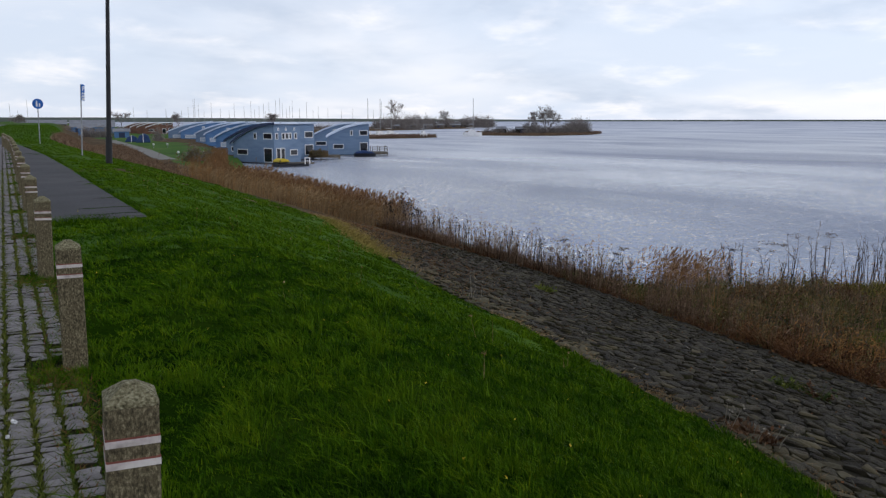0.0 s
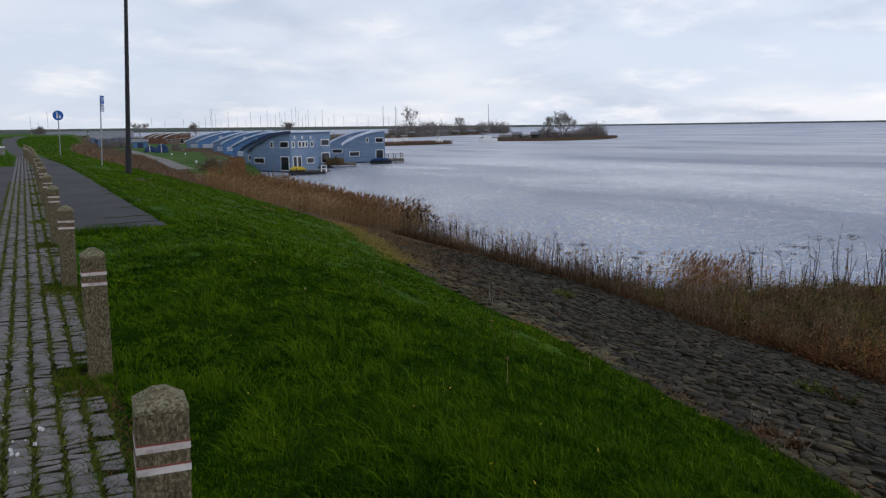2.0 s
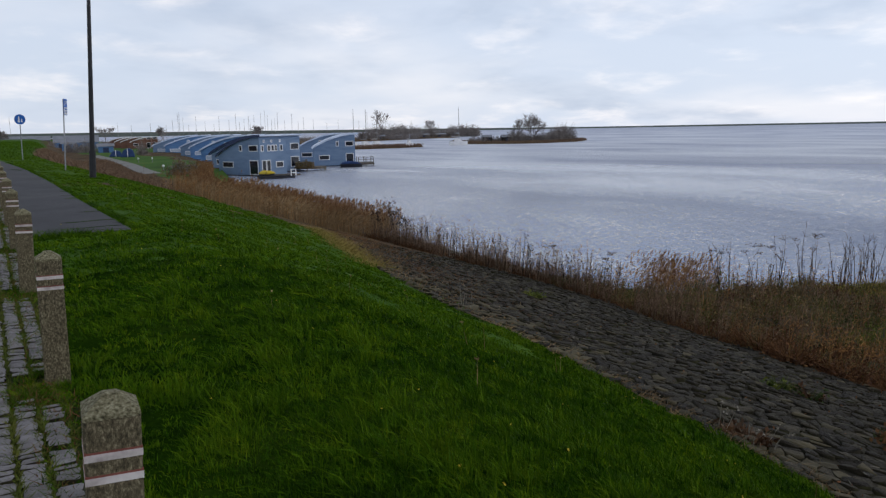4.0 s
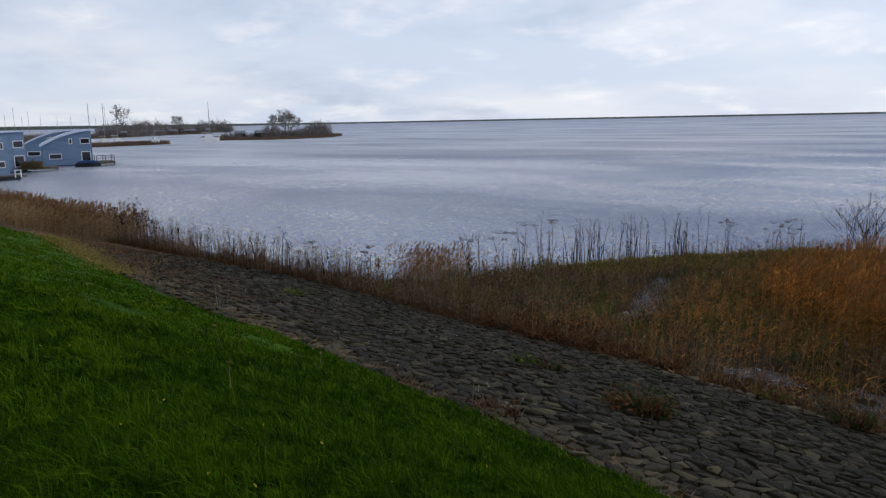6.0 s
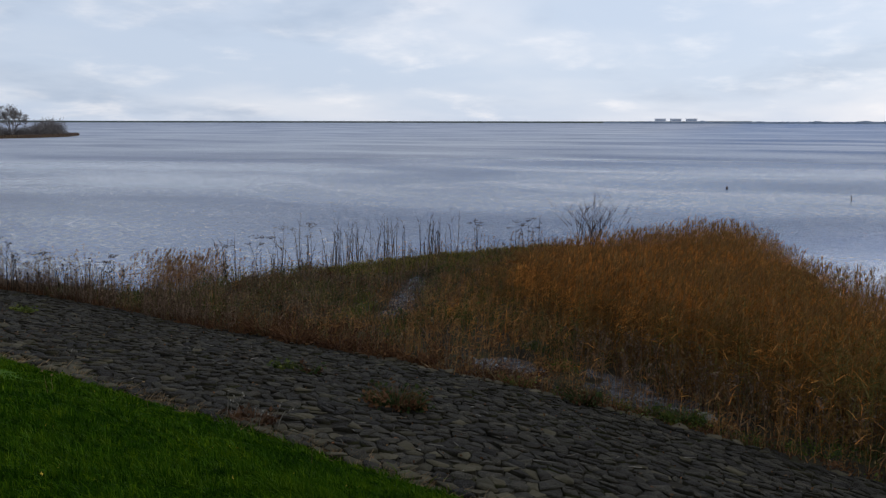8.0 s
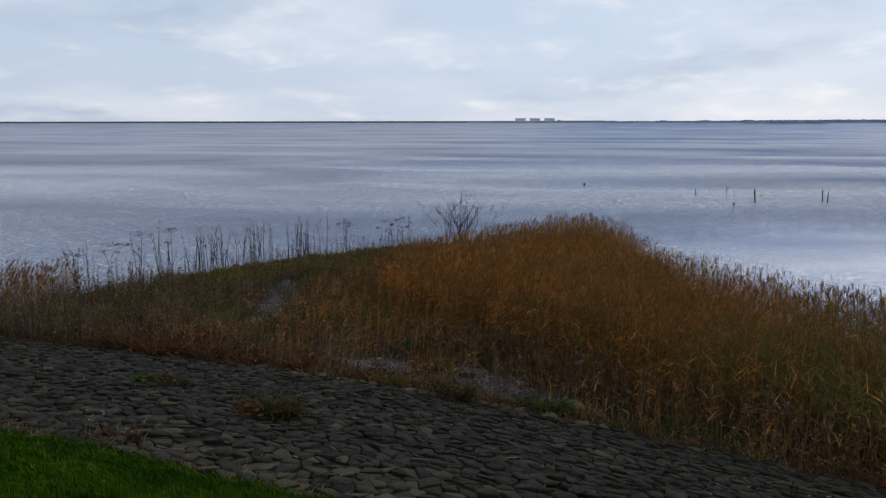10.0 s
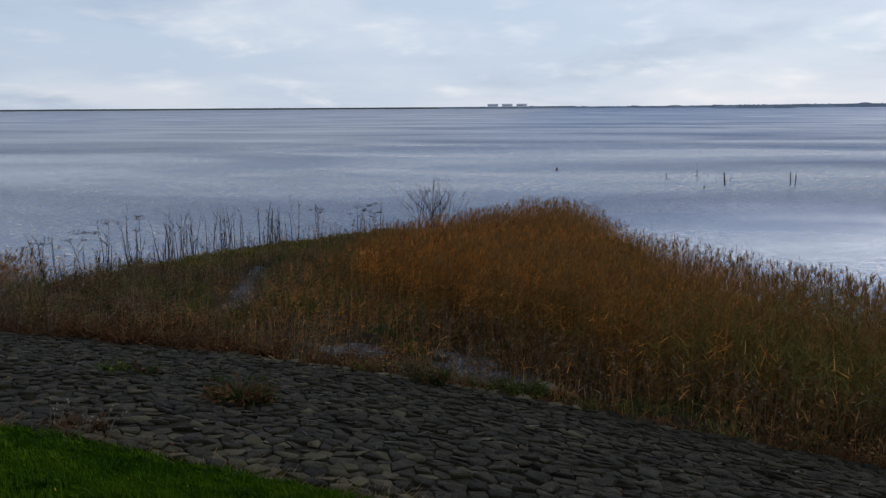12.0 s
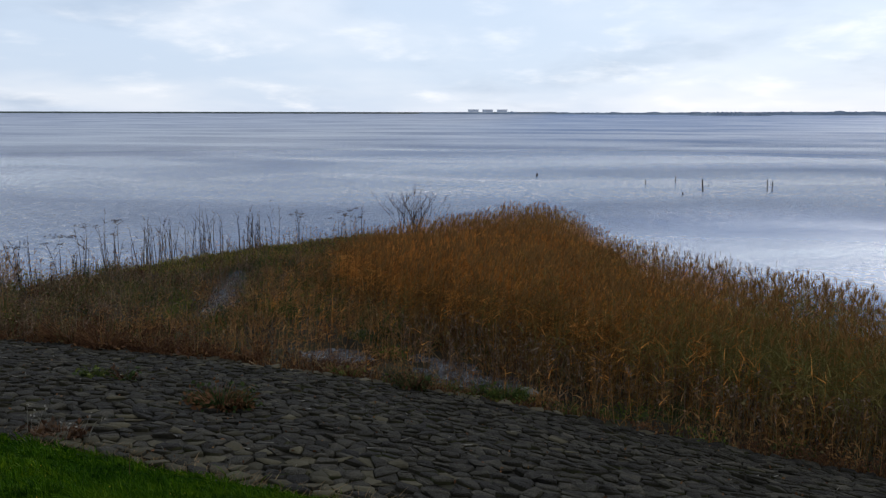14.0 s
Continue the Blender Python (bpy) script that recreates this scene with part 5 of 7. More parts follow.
for k, (wx, wy, wr, wh) in enumerate(((16.5, 9.2, 0.8, 0.62), (16.3, 8.0, 0.7, 0.55), (16.35, 10.4, 0.6, 0.7), (16.2, 6.9, 0.55, 0.45), (16.9, 11.6, 0.7, 0.8))):
    weed_clump("rusty_herb", wx, wy, wr, wh, 420, [M_RUSTDARK, M_RUST], "dark red-brown dead herb at the foot of the stones", 80 + k)
weed_clump("dry_weed", 7.75, 5.45, 0.40, 0.22, 260, [M_STALK, M_RUSTDARK], "dry brown weed at the top edge of the stones", 38)


def tall_weed(x, y, h, n, seed):
    """A few thin bleached stems with small heads."""
    st = Strands(seed)
    rng = st.rng
    base = np.stack([rng.normal(0, 0.12, n), rng.normal(0, 0.22, n), np.full(n, 0.0)], 1)
    tip = base + np.stack([rng.normal(0, 0.12, n) * h, rng.normal(-0.15, 0.25, n) * h, h * rng.uniform(0.6, 1.0, n)], 1)
    st.ribbons(base, tip, 0.014, rng.normal(0, 0.04, (n, 3)), 3, 0, 0.5)
    for k in range(4):
        st.flakes(tip + rng.normal(0, 0.02, tip.shape), 0.02, 0)
    ob = tagged(new("dry_weed", st.mesh("dry_weed", [M_STRAWPALE])), "thin bleached weed stems at the top of the stones", "weed")
    ob.location = (x, y, float(land(x, y)) - 0.02)


tall_weed(7.75, 5.75, 0.42, 4, 91)
tall_weed(7.85, 5.25, 0.45, 4, 92)
tall_weed(8.9, 13.2, 0.55, 5, 93)


def dry_litter():
    """Dead grass and leaves caught on the stones and along their upper edge."""
    st = Strands(25)
    rng = st.rng
    n = 5200
    y = 9 + 20 * rng.random(n) ** 0.7
    u = np.abs(rng.normal(0, 0.22, n))
    x = edge_x(y) + (foot_x(y) - edge_x(y)) * u
    h = rng.uniform(0.04, 0.22, n) * np.clip((y - 8) / 10, 0.3, 1)
    base = np.stack([x, y, land(x, y)], 1)
    tip = base + np.stack([rng.normal(0, 0.8, n) * h, rng.normal(0, 0.8, n) * h, h * 0.8], 1)
    buff = rng.random(n) < np.where(u < 0.12, 0.75, 0.2)
    for sel, k in ((buff, 0), (~buff, 1)):
        st.ribbons(base[sel], tip[sel], 0.016, None, 2, k)
    n = 4600
    y = rng.uniform(18.0, 26.5, n)
    x = edge_x(y) + rng.normal(-0.05, 0.30, n)
    h = rng.uniform(0.05, 0.13, n)
    base = np.stack([x, y, land(x, y)], 1)
    tip = base + np.stack([rng.normal(0.2, 0.9, n) * h, rng.normal(0, 0.9, n) * h, h], 1)
    st.ribbons(base, tip, 0.020, None, 2, 2)
    n = 3000
    y = rng.uniform(-3, 12, n)
    x = edge_x(y) + rng.normal(0.08, 0.13, n)
    h = rng.uniform(0.03, 0.12, n)
    base = np.stack([x, y, land(x, y)], 1)
    tip = base + np.stack([rng.normal(0.2, 0.9, n) * h, rng.normal(0, 0.9, n) * h, h * 0.7], 1)
    st.ribbons(base, tip, 0.010, None, 2, 0)
    n = 420
    y = rng.uniform(-4, 14, n)
    x = edge_x(y) + (foot_x(y) - edge_x(y)) * rng.random(n)
    st.flakes(np.stack([x, y, land(x, y) + 0.06], 1), rng.uniform(0.012, 0.03, n), 1)
    n = 170
    y = rng.uniform(-5, 12, n)
    x = edge_x(y) + (foot_x(y) - edge_x(y)) * rng.random(n)
    base = np.stack([x, y, land(x, y) + 0.055], 1)
    a, ln = rng.uniform(0, 2 * np.pi, n), rng.uniform(0.06, 0.26, n)
    tip = base + np.stack([np.cos(a) * ln, np.sin(a) * ln, rng.uniform(-0.02, 0.05, n)], 1)
    tip[:, 2] = land(tip[:, 0], tip[:, 1]) + rng.uniform(0.05, 0.10, n)
    st.ribbons(base, tip, 0.012, None, 2, 3, 0.4)
    st.stuff("dry_litter", [M_REEDPALE, M_RUST, M_STRAW, M_STRAWPALE], "dry buff grass and dead leaves along the stones", "litter")


dry_litter()


# ---- lamp post and signs ----
def lamp_post():
    ob = empty("lamp_post", pose(4.84, 32.45, 4.28, 0, 3.3, 0), "tall dark painted steel lamp post on the grass verge", "lamp post")
    part("pole", rod((0, 0, -0.4), (0, 0, 9.6), 0.10, 0.055, 12), M_MASTPAINT, ob)
    part("base_sleeve", rod((0, 0, -0.3), (0, 0, 1.1), 0.125, 0.12, 12), M_MASTPAINT, ob)
    part("arm", rod((0, 0, 9.55), (-0.9, 0, 9.75), 0.04, 0.035, 8), M_MASTPAINT, ob)
    part("lantern", box(-1.5, -0.8, -0.14, 0.14, 9.70, 9.84), M_STEEL, ob, bevel=0.03)


lamp_post()


def disc(r, thick, n=32):
    return rod((0, -thick / 2, 0), (0, thick / 2, 0), r, r, n)


def path_sign():
    ob = empty("path_sign", pose(4.33, 56.0, 4.40, 0, 1.2, 4), "round blue footpath sign on a steel post", "road sign")
    part("post", rod((0, 0.04, -0.3), (0, 0.04, 2.90), 0.032, 0.032, 8), M_STEEL, ob)
    face = part("disc", disc(0.325, 0.02), M_SIGNBLUE, ob)
    face.location = (0, 0, 2.63)
    ring = bmesh.new()
    for k in range(32):
        a, b = 2 * math.pi * k / 32, 2 * math.pi * (k + 1) / 32
        q = [ring.verts.new((r * math.cos(t), -0.013, r * math.sin(t))) for r, t in ((0.312, a), (0.325, a), (0.325, b), (0.312, b))]
        ring.faces.new(q)
    part("rim", ring, M_WHITE, face)
    # two plain upright marks, a larger and a smaller
    for x, z0, z1, w in ((-0.06, -0.18, 0.19, 0.042), (0.10, -0.18, 0.05, 0.032)):
        part("mark", prism([(x - w * 1.3, z0), (x + w * 1.3, z0), (x + w, z1 - 0.08), (x + 0.4 * w, z1), (x - 0.4 * w, z1), (x - w, z1 - 0.08)], -0.018, -0.012), M_WHITE, face)


path_sign()


def parking_sign():
    ob = empty("parking_sign", pose(4.80, 39.7, 4.30, 0, 5.2, 48), "narrow blue and white sign on a leaning steel post", "road sign")
    part("post", rod((0, 0.03, -0.3), (0, 0.03, 3.35), 0.03, 0.028, 8), M_STEEL, ob)
    board = part("board", box(-0.02, 0.22, -0.012, 0.012, 2.62, 3.36), M_SIGNBLUE, ob, bevel=0.005)
    part("panel", box(0.0, 0.20, -0.016, -0.012, 2.64, 2.98), M_WHITE, board)
    part("bar", box(0.03, 0.17, -0.020, -0.016, 2.86, 2.92), M_SIGNBLUE, board)
    part("bar", box(0.03, 0.17, -0.020, -0.016, 2.74, 2.78), M_SIGNBLUE, board)
    txt = bpy.data.curves.new("letter", "FONT")
    txt.body, txt.size, txt.extrude, txt.align_x = "P", 0.36, 0.002, "CENTER"
    txt.materials.append(M_WHITE)
    letter = new("letter", txt)
    letter.parent = board
    letter.matrix_basis = pose(0.10, -0.016, 3.04, 90, 0, 0)


parking_sign()


def grit_bin():
    ob = empty("grit_bin", pose(0.95, 62.6, CREST - 0.02, 0, 0, 8), "pale concrete box beside the road", "grit bin")
    part("body", prism([(-0.36, 0), (0.36, 0), (0.33, 0.5), (-0.33, 0.5)], -0.25, 0.25), M_PATHGREY, ob, bevel=0.02)
    part("lid", box(-0.39, 0.39, -0.29, 0.29, 0.5, 0.6), M_WHITE, ob, bevel=0.02)


grit_bin()


# ---- floating houses ----
def ground_at(x, y):
    return float(land(x, y))


def polar(az, d):
    return d * math.sin(radians(az)), d * math.cos(radians(az))


SIDE_OPEN = [(0.11, 0.37, 1.1, 1.95), (0.53, 0.60, 3.35, 4.25), (0.76, 0.965, 3.35, 4.25), (0.765, 0.965, 0.2, 2.2)]
FRONT_OPEN = [(0.3, 0.9, 3.35, 4.25), (1.7, 2.4, 3.35, 4.25), (2.5, 3.2, 3.35, 4.25), (3.3, 3.9, 3.35, 4.25), (4.5, 5.15, 3.35, 4.25), (0.4, 1.35, 0.2, 2.2), (1.4, 2.35, 0.2, 2.2),
              (3.5, 5.2, 1.1, 1.95), (0.8, 1.15, 4.55, 4.95), (2.5, 2.85, 4.55, 4.95), (4.4, 4.75, 4.55, 4.95)]


def roof_z(s, low, high):
    return low + (high - low) * (1 - (1 - s) ** 1.9)


def floating_house(az, d, turn, length=9.5, width=6.0, low=2.85, high=5.35, wall=None, roof=None, front=True, base=0.0, name="floating_house", label="", group="floating houses", windows=True, trim=None, pale=False, front_open=None):
    """A two-storey house with a curved roof that rises towards its front. az, d: its low near corner; turn: the bearing from the low end to the front."""
    wall, roof, trim = wall or M_BLUE, roof or M_ROOF, trim or M_FASCIA
    x, y = polar(az, d)
    ob = empty(name, pose(x, y, base, 0, 0, 90 - turn), label or "blue boarded floating house with a curved zinc roof", "house", group)
    n = 14
    curve = [(length * k / n, roof_z(k / n, low, high)) for k in range(n + 1)]
    float_ = part("float", box(-0.3, length + 0.5, -0.25, width + 0.25, -0.6, 0.14), M_HULLBLACK, ob, "dark concrete float", bevel=0.04)
    body = part("wall", prism([(0, 0.14)] + curve + [(length, 0.14)], 0, width), wall, ob)
    over, thick = 0.35, 0.20
    top = [(-over, low - 0.30)] + curve + [(length + 0.55, high + 0.06)]
    part("roof", prism([(a, b + 0.03) for a, b in top] + [(a, b + 0.03 + thick) for a, b in top[::-1]], -0.28, width + 0.28), roof, ob)
    part("fascia", prism([(a, b - 0.06) for a, b in top] + [(a, b + thick + 0.04) for a, b in top[::-1]], -0.34, -0.28), trim, ob)

    def window(u0, u1, z0, z1, on_front):
        f = 0.11
        if on_front:
            fr = box(length, length + 0.07, u0, u1, z0, z1)
        else:
            fr = box(u0, u1, -0.07, 0, z0, z1)
        frame_ob = part("window", fr, M_WHITE, ob, "white window frame with dark glass")
        if on_front:
            part("pane", box(length + 0.07, length + 0.085, u0 + f, u1 - f, z0 + f, z1 - f), M_PANE, frame_ob)
        else:
            part("pane", box(u0 + f, u1 - f, -0.085, -0.07, z0 + f, z1 - f), M_BLIND if pale else M_PANE, frame_ob)

    if windows:
        for a, b, z0, z1 in (SIDE_OPEN[:2] if pale else SIDE_OPEN):
            window(a * length, b * length, z0, z1, False)
        if front:
            for u0, u1, z0, z1 in front_open or FRONT_OPEN:
                window(u0 * width / 6, u1 * width / 6, z0, z1, True)
    return ob


floating_house(16.72, 115.6, 161, length=9.2, width=4.7)
floating_house(17.55, 124.2, 163, length=9.0, width=6.3, front_open=[(4.2, 5.75, 3.3, 4.3), (4.2, 5.75, 0.7, 2.3)], label="grey-blue floating house with two large windows over a jetty")
floating_house(16.25, 127, 150, front=False)
floating_house(15.55, 150, 140, front=False, trim=M_ROOF, pale=True, wall=M_BLUEDARK)
floating_house(14.85, 186, 124, front=False, trim=M_ROOF, pale=True, wall=M_BLUEDARK)
floating_house(14.20, 190, 122, front=False, trim=M_ROOF, pale=True)
floating_house(13.20, 226, 114, front=False, trim=M_ROOF, pale=True, wall=M_BLUEDARK, length=11)
floating_house(12.40, 230, 112, front=False, trim=M_ROOF, pale=True, length=11)
floating_house(22.2, 152, 116, length=8.0, front=False, trim=M_ROOF, label="pale blue floating house with a curved zinc roof")
floating_house(23.46, 133.5, 112, length=6.9, low=3.3, front=False, trim=M_ROOF)
for az, d in ((9.35, 318), (9.75, 306), (10.15, 296), (10.75, 286), (11.2, 300)):
    floating_house(az + 0.25, d + 15, 104, length=7, width=4.6, low=2.5, high=4.1, wall=M_BRICK, trim=M_WHITE, front=False, base=0.85, name="brick_house", label="red brick house with a curved pale roof", group="brick holiday houses", windows=az > 10.6)


def deck(name, az, d, turn, a, b, z, label, rail=True):
    x, y = polar(az, d)
    ob = empty(name, pose(x, y, 0, 0, 0, 90 - turn), label, "deck")
    k = max(3, int(b / 0.16))
    for i in range(k):
        part("plank", box(0, a, b * i / k, b * (i + 0.93) / k, z, z + 0.05), M_WOOD, ob)
    part("skirt", box(0, a, -0.06, -0.01, z - 0.28, z + 0.04), M_WOOD, ob)
    part("skirt", box(a, a + 0.05, 0, b, z - 0.28, z + 0.04), M_WOOD, ob)
    for px in (0.1, a / 2, a - 0.1):
        for py in (0.1, b - 0.1):
            part("post", rod((px, py, -1.5), (px, py, z + (1.0 if rail else 0.0)), 0.06, 0.06, 6), M_WOOD, ob)
    if rail:
        for zz in (0.55, 0.95):
            part("rail", box(0.05, a - 0.05, 0.04, 0.10, z + zz, z + zz + 0.06), M_WOOD, ob)
            part("rail", box(a - 0.10, a - 0.04, 0.05, b - 0.05, z + zz, z + zz + 0.06), M_WOOD, ob)


deck("terrace_deck", 26.6, 131, 112, 2.7, 4.5, 0.55, "weathered timber terrace with railing on the water")
deck("jetty", 21.6, 120, 112, 5.6, 3.4, 0.55, "low grey timber jetty between floating houses", rail=False)
deck("jetty", 20.3, 106.5, 80, 4.6, 2.2, 0.15, "dark timber landing in front of a floating house", rail=False)


def covered_boat(az, d, turn, length, cover, label):
    x, y = polar(az, d)
    ob = empty("covered_boat", pose(x, y, 0.0, 0, 0, 90 - turn), label, "boat")
    bm = bmesh.new()
    rings = []
    for s in np.linspace(0, 1, 9):
        w = 0.85 * (1 - abs(2 * s - 0.8) ** 2.5 * 0.45) * (1 if s < 0.95 else 0.2)
        rings.append([bm.verts.new((length * (s - 0.5), w * a, b)) for a, b in ((-1, 0.55), (-0.7, -0.15), (0.7, -0.15), (1, 0.55))])
    for r, q in zip(rings, rings[1:]):
        for k in range(4):
            bm.faces.new((r[k], r[(k + 1) % 4], q[(k + 1) % 4], q[k]))
    bm.faces.new(rings[0]); bm.faces.new(rings[-1][::-1])
    part("hull", bm, M_HULLBLACK, ob)
    part("cover", prism([(-length * 0.47, 0.56), (length * 0.45, 0.56), (length * 0.3, 0.85), (-length * 0.1, 1.05), (-length * 0.42, 0.8)], -0.8, 0.8), cover, ob, bevel=0.08)


def raft(az, d, turn, a, b, label):
    x, y = polar(az, d)
    ob = empty("mooring_raft", pose(x, y, 0, 0, 0, 90 - turn), label, "raft")
    part("float", box(0, a, 0, b, -0.4, 0.32), M_HULLBLACK, ob, bevel=0.05)
    for k in range(6):
        part("plank", box(a * k / 6 + 0.02, a * (k + 1) / 6 - 0.02, -0.05, b + 0.05, 0.32, 0.37), M_POST, ob)
    for px in (0.3, a - 0.3):
        part("bollard_post", rod((px, 0.2, 0.3), (px, 0.2, 0.9), 0.07, 0.06, 6), M_POST, ob)


raft(19.85, 101.0, 85, 4.3, 2.2, "dark floating mooring raft in front of a house")
covered_boat(20.05, 103.6, 75, 1.9, M_YELLOW, "small dark boat under a yellow cover by the landing")
covered_boat(26.1, 128.6, 112, 3.6, M_TARP, "small boat under a blue cover beside a house")


def raft_gate(az, d):
    x, y = polar(az, d)
    ob = empty("gate", pose(x, y, 0.37, 0, 0, 10), "small white gate frame on the mooring raft", "gate")
    for px in (-0.35, 0.35):
        part("post", box(px - 0.05, px + 0.05, -0.05, 0.05, 0, 0.85), M_WHITE, ob)
    for pz in (0.35, 0.78):
        part("rail", box(-0.30, 0.30, -0.03, 0.03, pz, pz + 0.08), M_WHITE, ob)


raft_gate(21.9, 101.6)


# ---- harbour, sheds and far boats ----
def sailing_boat(x, y, turn, length, mast, hull_mat, label, cabin_mat=None):
    ob = empty("sailing_boat", pose(x, y, 0, 0, 0, turn), label, "sailing boat", "moored sailing boats")
    bm = bmesh.new()
    rings = []
    for s in np.linspace(0, 1, 9):
        w = length * 0.15 * math.sin(math.pi * (0.12 + 0.88 * s)) ** 0.7 + 0.02
        rings.append([bm.verts.new((length * (0.5 - s), w * a, b)) for a, b in ((-1, 0.95), (-0.6, -0.3), (0.6, -0.3), (1, 0.95))])
    for r, q in zip(rings, rings[1:]):
        for k in range(4):
            bm.faces.new((r[k], r[(k + 1) % 4], q[(k + 1) % 4], q[k]))
    bm.faces.new(rings[0]); bm.faces.new(rings[-1][::-1])
    part("hull", bm, hull_mat, ob)
    part("cabin", prism([(-length * 0.2, 0.9), (length * 0.22, 0.9), (length * 0.1, 1.5), (-length * 0.18, 1.6)], -length * 0.09, length * 0.09), cabin_mat or M_WHITE, ob)
    part("mast", rod((0.05 * length, 0, 0.9), (0.05 * length, 0, mast), 0.11, 0.08, 5), M_MAST, ob)
    part("boom", rod((0.05 * length, 0, 2.0), (-0.35 * length, 0, 2.0), 0.09, 0.09, 5), M_MAST, ob)
    return ob


boat_rng = random.Random(5)
for az, el in ((2.9, 0.85), (3.3, 0.5), (3.9, 1.05), (11.1, 0.55), (12.3, 0.6), (13.4, 0.5), (14.1, 1.15), (14.2, 1.2), (14.9, 0.5), (15.3, 1.0), (16.0, 0.7), (16.6, 0.55), (17.6, 0.75), (18.0, 1.1), (18.6, 0.8),
               (18.9, 0.95), (19.3, 1.0), (19.8, 1.15), (20.1, 1.25), (20.3, 1.0), (20.8, 0.8), (21.5, 0.7), (22.0, 1.05), (22.4, 0.6), (23.5, 0.7), (24.5, 0.55), (25.3, 0.65), (26.8, 0.6), (27.4, 1.1), (10.2, 0.7), (13.8, 0.75), (14.5, 0.9), (16.9, 0.95), (18.3, 0.6), (19.05, 0.55), (20.5, 0.7), (21.0, 1.15), (22.8, 0.85)):
    d = boat_rng.uniform(455, 545)
    x, y = polar(az, d)
    sailing_boat(x, y, boat_rng.uniform(0, 180), boat_rng.uniform(8, 11), 6 + d * math.tan(radians(el * 1.22)), boat_rng.choice((M_HULLBLACK, M_FASCIA, M_POST)), "dark-hulled moored sailing boat with a bare mast", M_SHEDROOF)
yacht = sailing_boat(*polar(34.0, 284), -20, 7.0, (6 + 335 * math.tan(radians(1.32))) / 1.6, M_WHITE, "white sailing boat with a bare mast off the island")
yacht.scale = (1, 1, 1.6)
for az, d in ((26.3, 258), (27.2, 262), (28.0, 268), (30.4, 262)):
    moored = sailing_boat(*polar(az, d), 20, 7 if az < 30 else 4, 8.6 if az < 30 else 3.0, M_WHITE, "white sailing boat moored behind a reed spit")
    moored.scale = (1, 1, 1.5)


def shed(az, d, turn, length, width, h, wall, roof, label, base=0.9, name="shed"):
    x, y = polar(az, d)
    ob = empty(name, pose(x, y, base, 0, 0, 90 - turn), label, "shed")
    part("wall", box(0, length, 0, width, -0.5, h), wall, ob)
    part("roof", roof_block(length, width, h), roof, ob)
    for k in range(max(1, int(length / 5))):
        part("door", box(length * (k + 0.3) / max(1, int(length / 5)), length * (k + 0.3) / max(1, int(length / 5)) + 1.6, -0.05, 0, -0.3, min(2.1, h - 0.3)), M_FASCIA, ob)


def roof_block(length, width, h):
    bm = bmesh.new()
    v = [bm.verts.new(p) for p in ((-0.4, -0.4, h), (length + 0.4, -0.4, h), (length + 0.4, width + 0.4, h), (-0.4, width + 0.4, h), (-0.4, width / 2, h + width * 0.22), (length + 0.4, width / 2, h + width * 0.22))]
    for f in ((3, 2, 1, 0), (0, 1, 5, 4), (2, 3, 4, 5), (1, 2, 5), (3, 0, 4)):
        bm.faces.new([v[k] for k in f])
    return bm


shed(6.3, 320, 97, 15.0, 12, 2.5, M_BLUEDARK, M_SHEDROOF, "long blue harbour shed with a pale roof")
shed(8.95, 245, 97, 4.0, 4, 1.8, M_BLUEDARK, M_SHEDROOF, "small blue shed with a pale roof")
shed(3.2, 520, 97, 26.0, 12, 2.6, M_WOOD, M_SHEDROOF, "low brown building with a long pale roof", base=0.9)
for az, d, ln in ((27.9, 446, 9), (29.2, 466, 9), (30.1, 482, 13), (31.2, 506, 10), (32.3, 522, 12), (33.4, 540, 10), (35.9, 304, 5), (37.3, 300, 6)):
    shed(az, d + 3, 118, ln * 0.62, 4.5, 1.7, M_POST if az > 35 else M_WOOD, M_SHEDROOF, "low grey waterside cabin among bare trees", base=0.7, name="cabin")
shed(6.75, 292, 97, 4.0, 4, 2.3, M_BLUEDARK, M_SHEDROOF, "small blue shed with a pale roof")
strip("lowland_path", list(np.arange(104, 215, 6.0)), lambda y: np.interp(y, [96, 110, 141, 204, 220], [22.3, 23.2, 26.8, 31.8, 33]) - 1.3, lambda y: np.interp(y, [96, 110, 141, 204, 220], [22.3, 23.2, 26.8, 31.8, 33]) + 1.0, 0.03, 0.05, M_PATHGREY,
      "pale paved footpath below the dike", "footpath")


def tarp_stack(az, d, w, h, label):
    x, y = polar(az, d)
    ob = empty("covered_stack", pose(x, y, ground_at(x, y), 0, 0, -az), label, "covered goods")
    part("tarpaulin", prism([(-w / 2, 0), (w / 2, 0), (w * 0.38, h * 0.75), (w * 0.1, h), (-w * 0.25, h * 0.8)], -1.2, 1.2), M_TARP, ob, bevel=0.12)
    part("rope", box(-w * 0.02, w * 0.02, -1.25, 1.25, 0, h * 1.0), M_WHITE, ob)


tarp_stack(10.0, 196, 3.0, 1.5, "blue tarpaulin over a boat on land")
tarp_stack(10.75, 190, 3.2, 2.0, "blue tarpaulin over a boat on land")


def garden_lamp(az, d):
    x, y = polar(az, d)
    ob = empty("garden_lamp", pose(x, y, ground_at(x, y)), "short white globe lamp beside the lowland path", "lamp", "globe lamps")
    part("post", rod((0, 0, -0.2), (0, 0, 0.6), 0.04, 0.04, 6), M_STEEL, ob)
    bm = bmesh.new()
    bmesh.ops.create_icosphere(bm, subdivisions=2, radius=0.18, matrix=Matrix.Translation((0, 0, 0.72)))
    part("globe", bm, M_WHITE, ob)


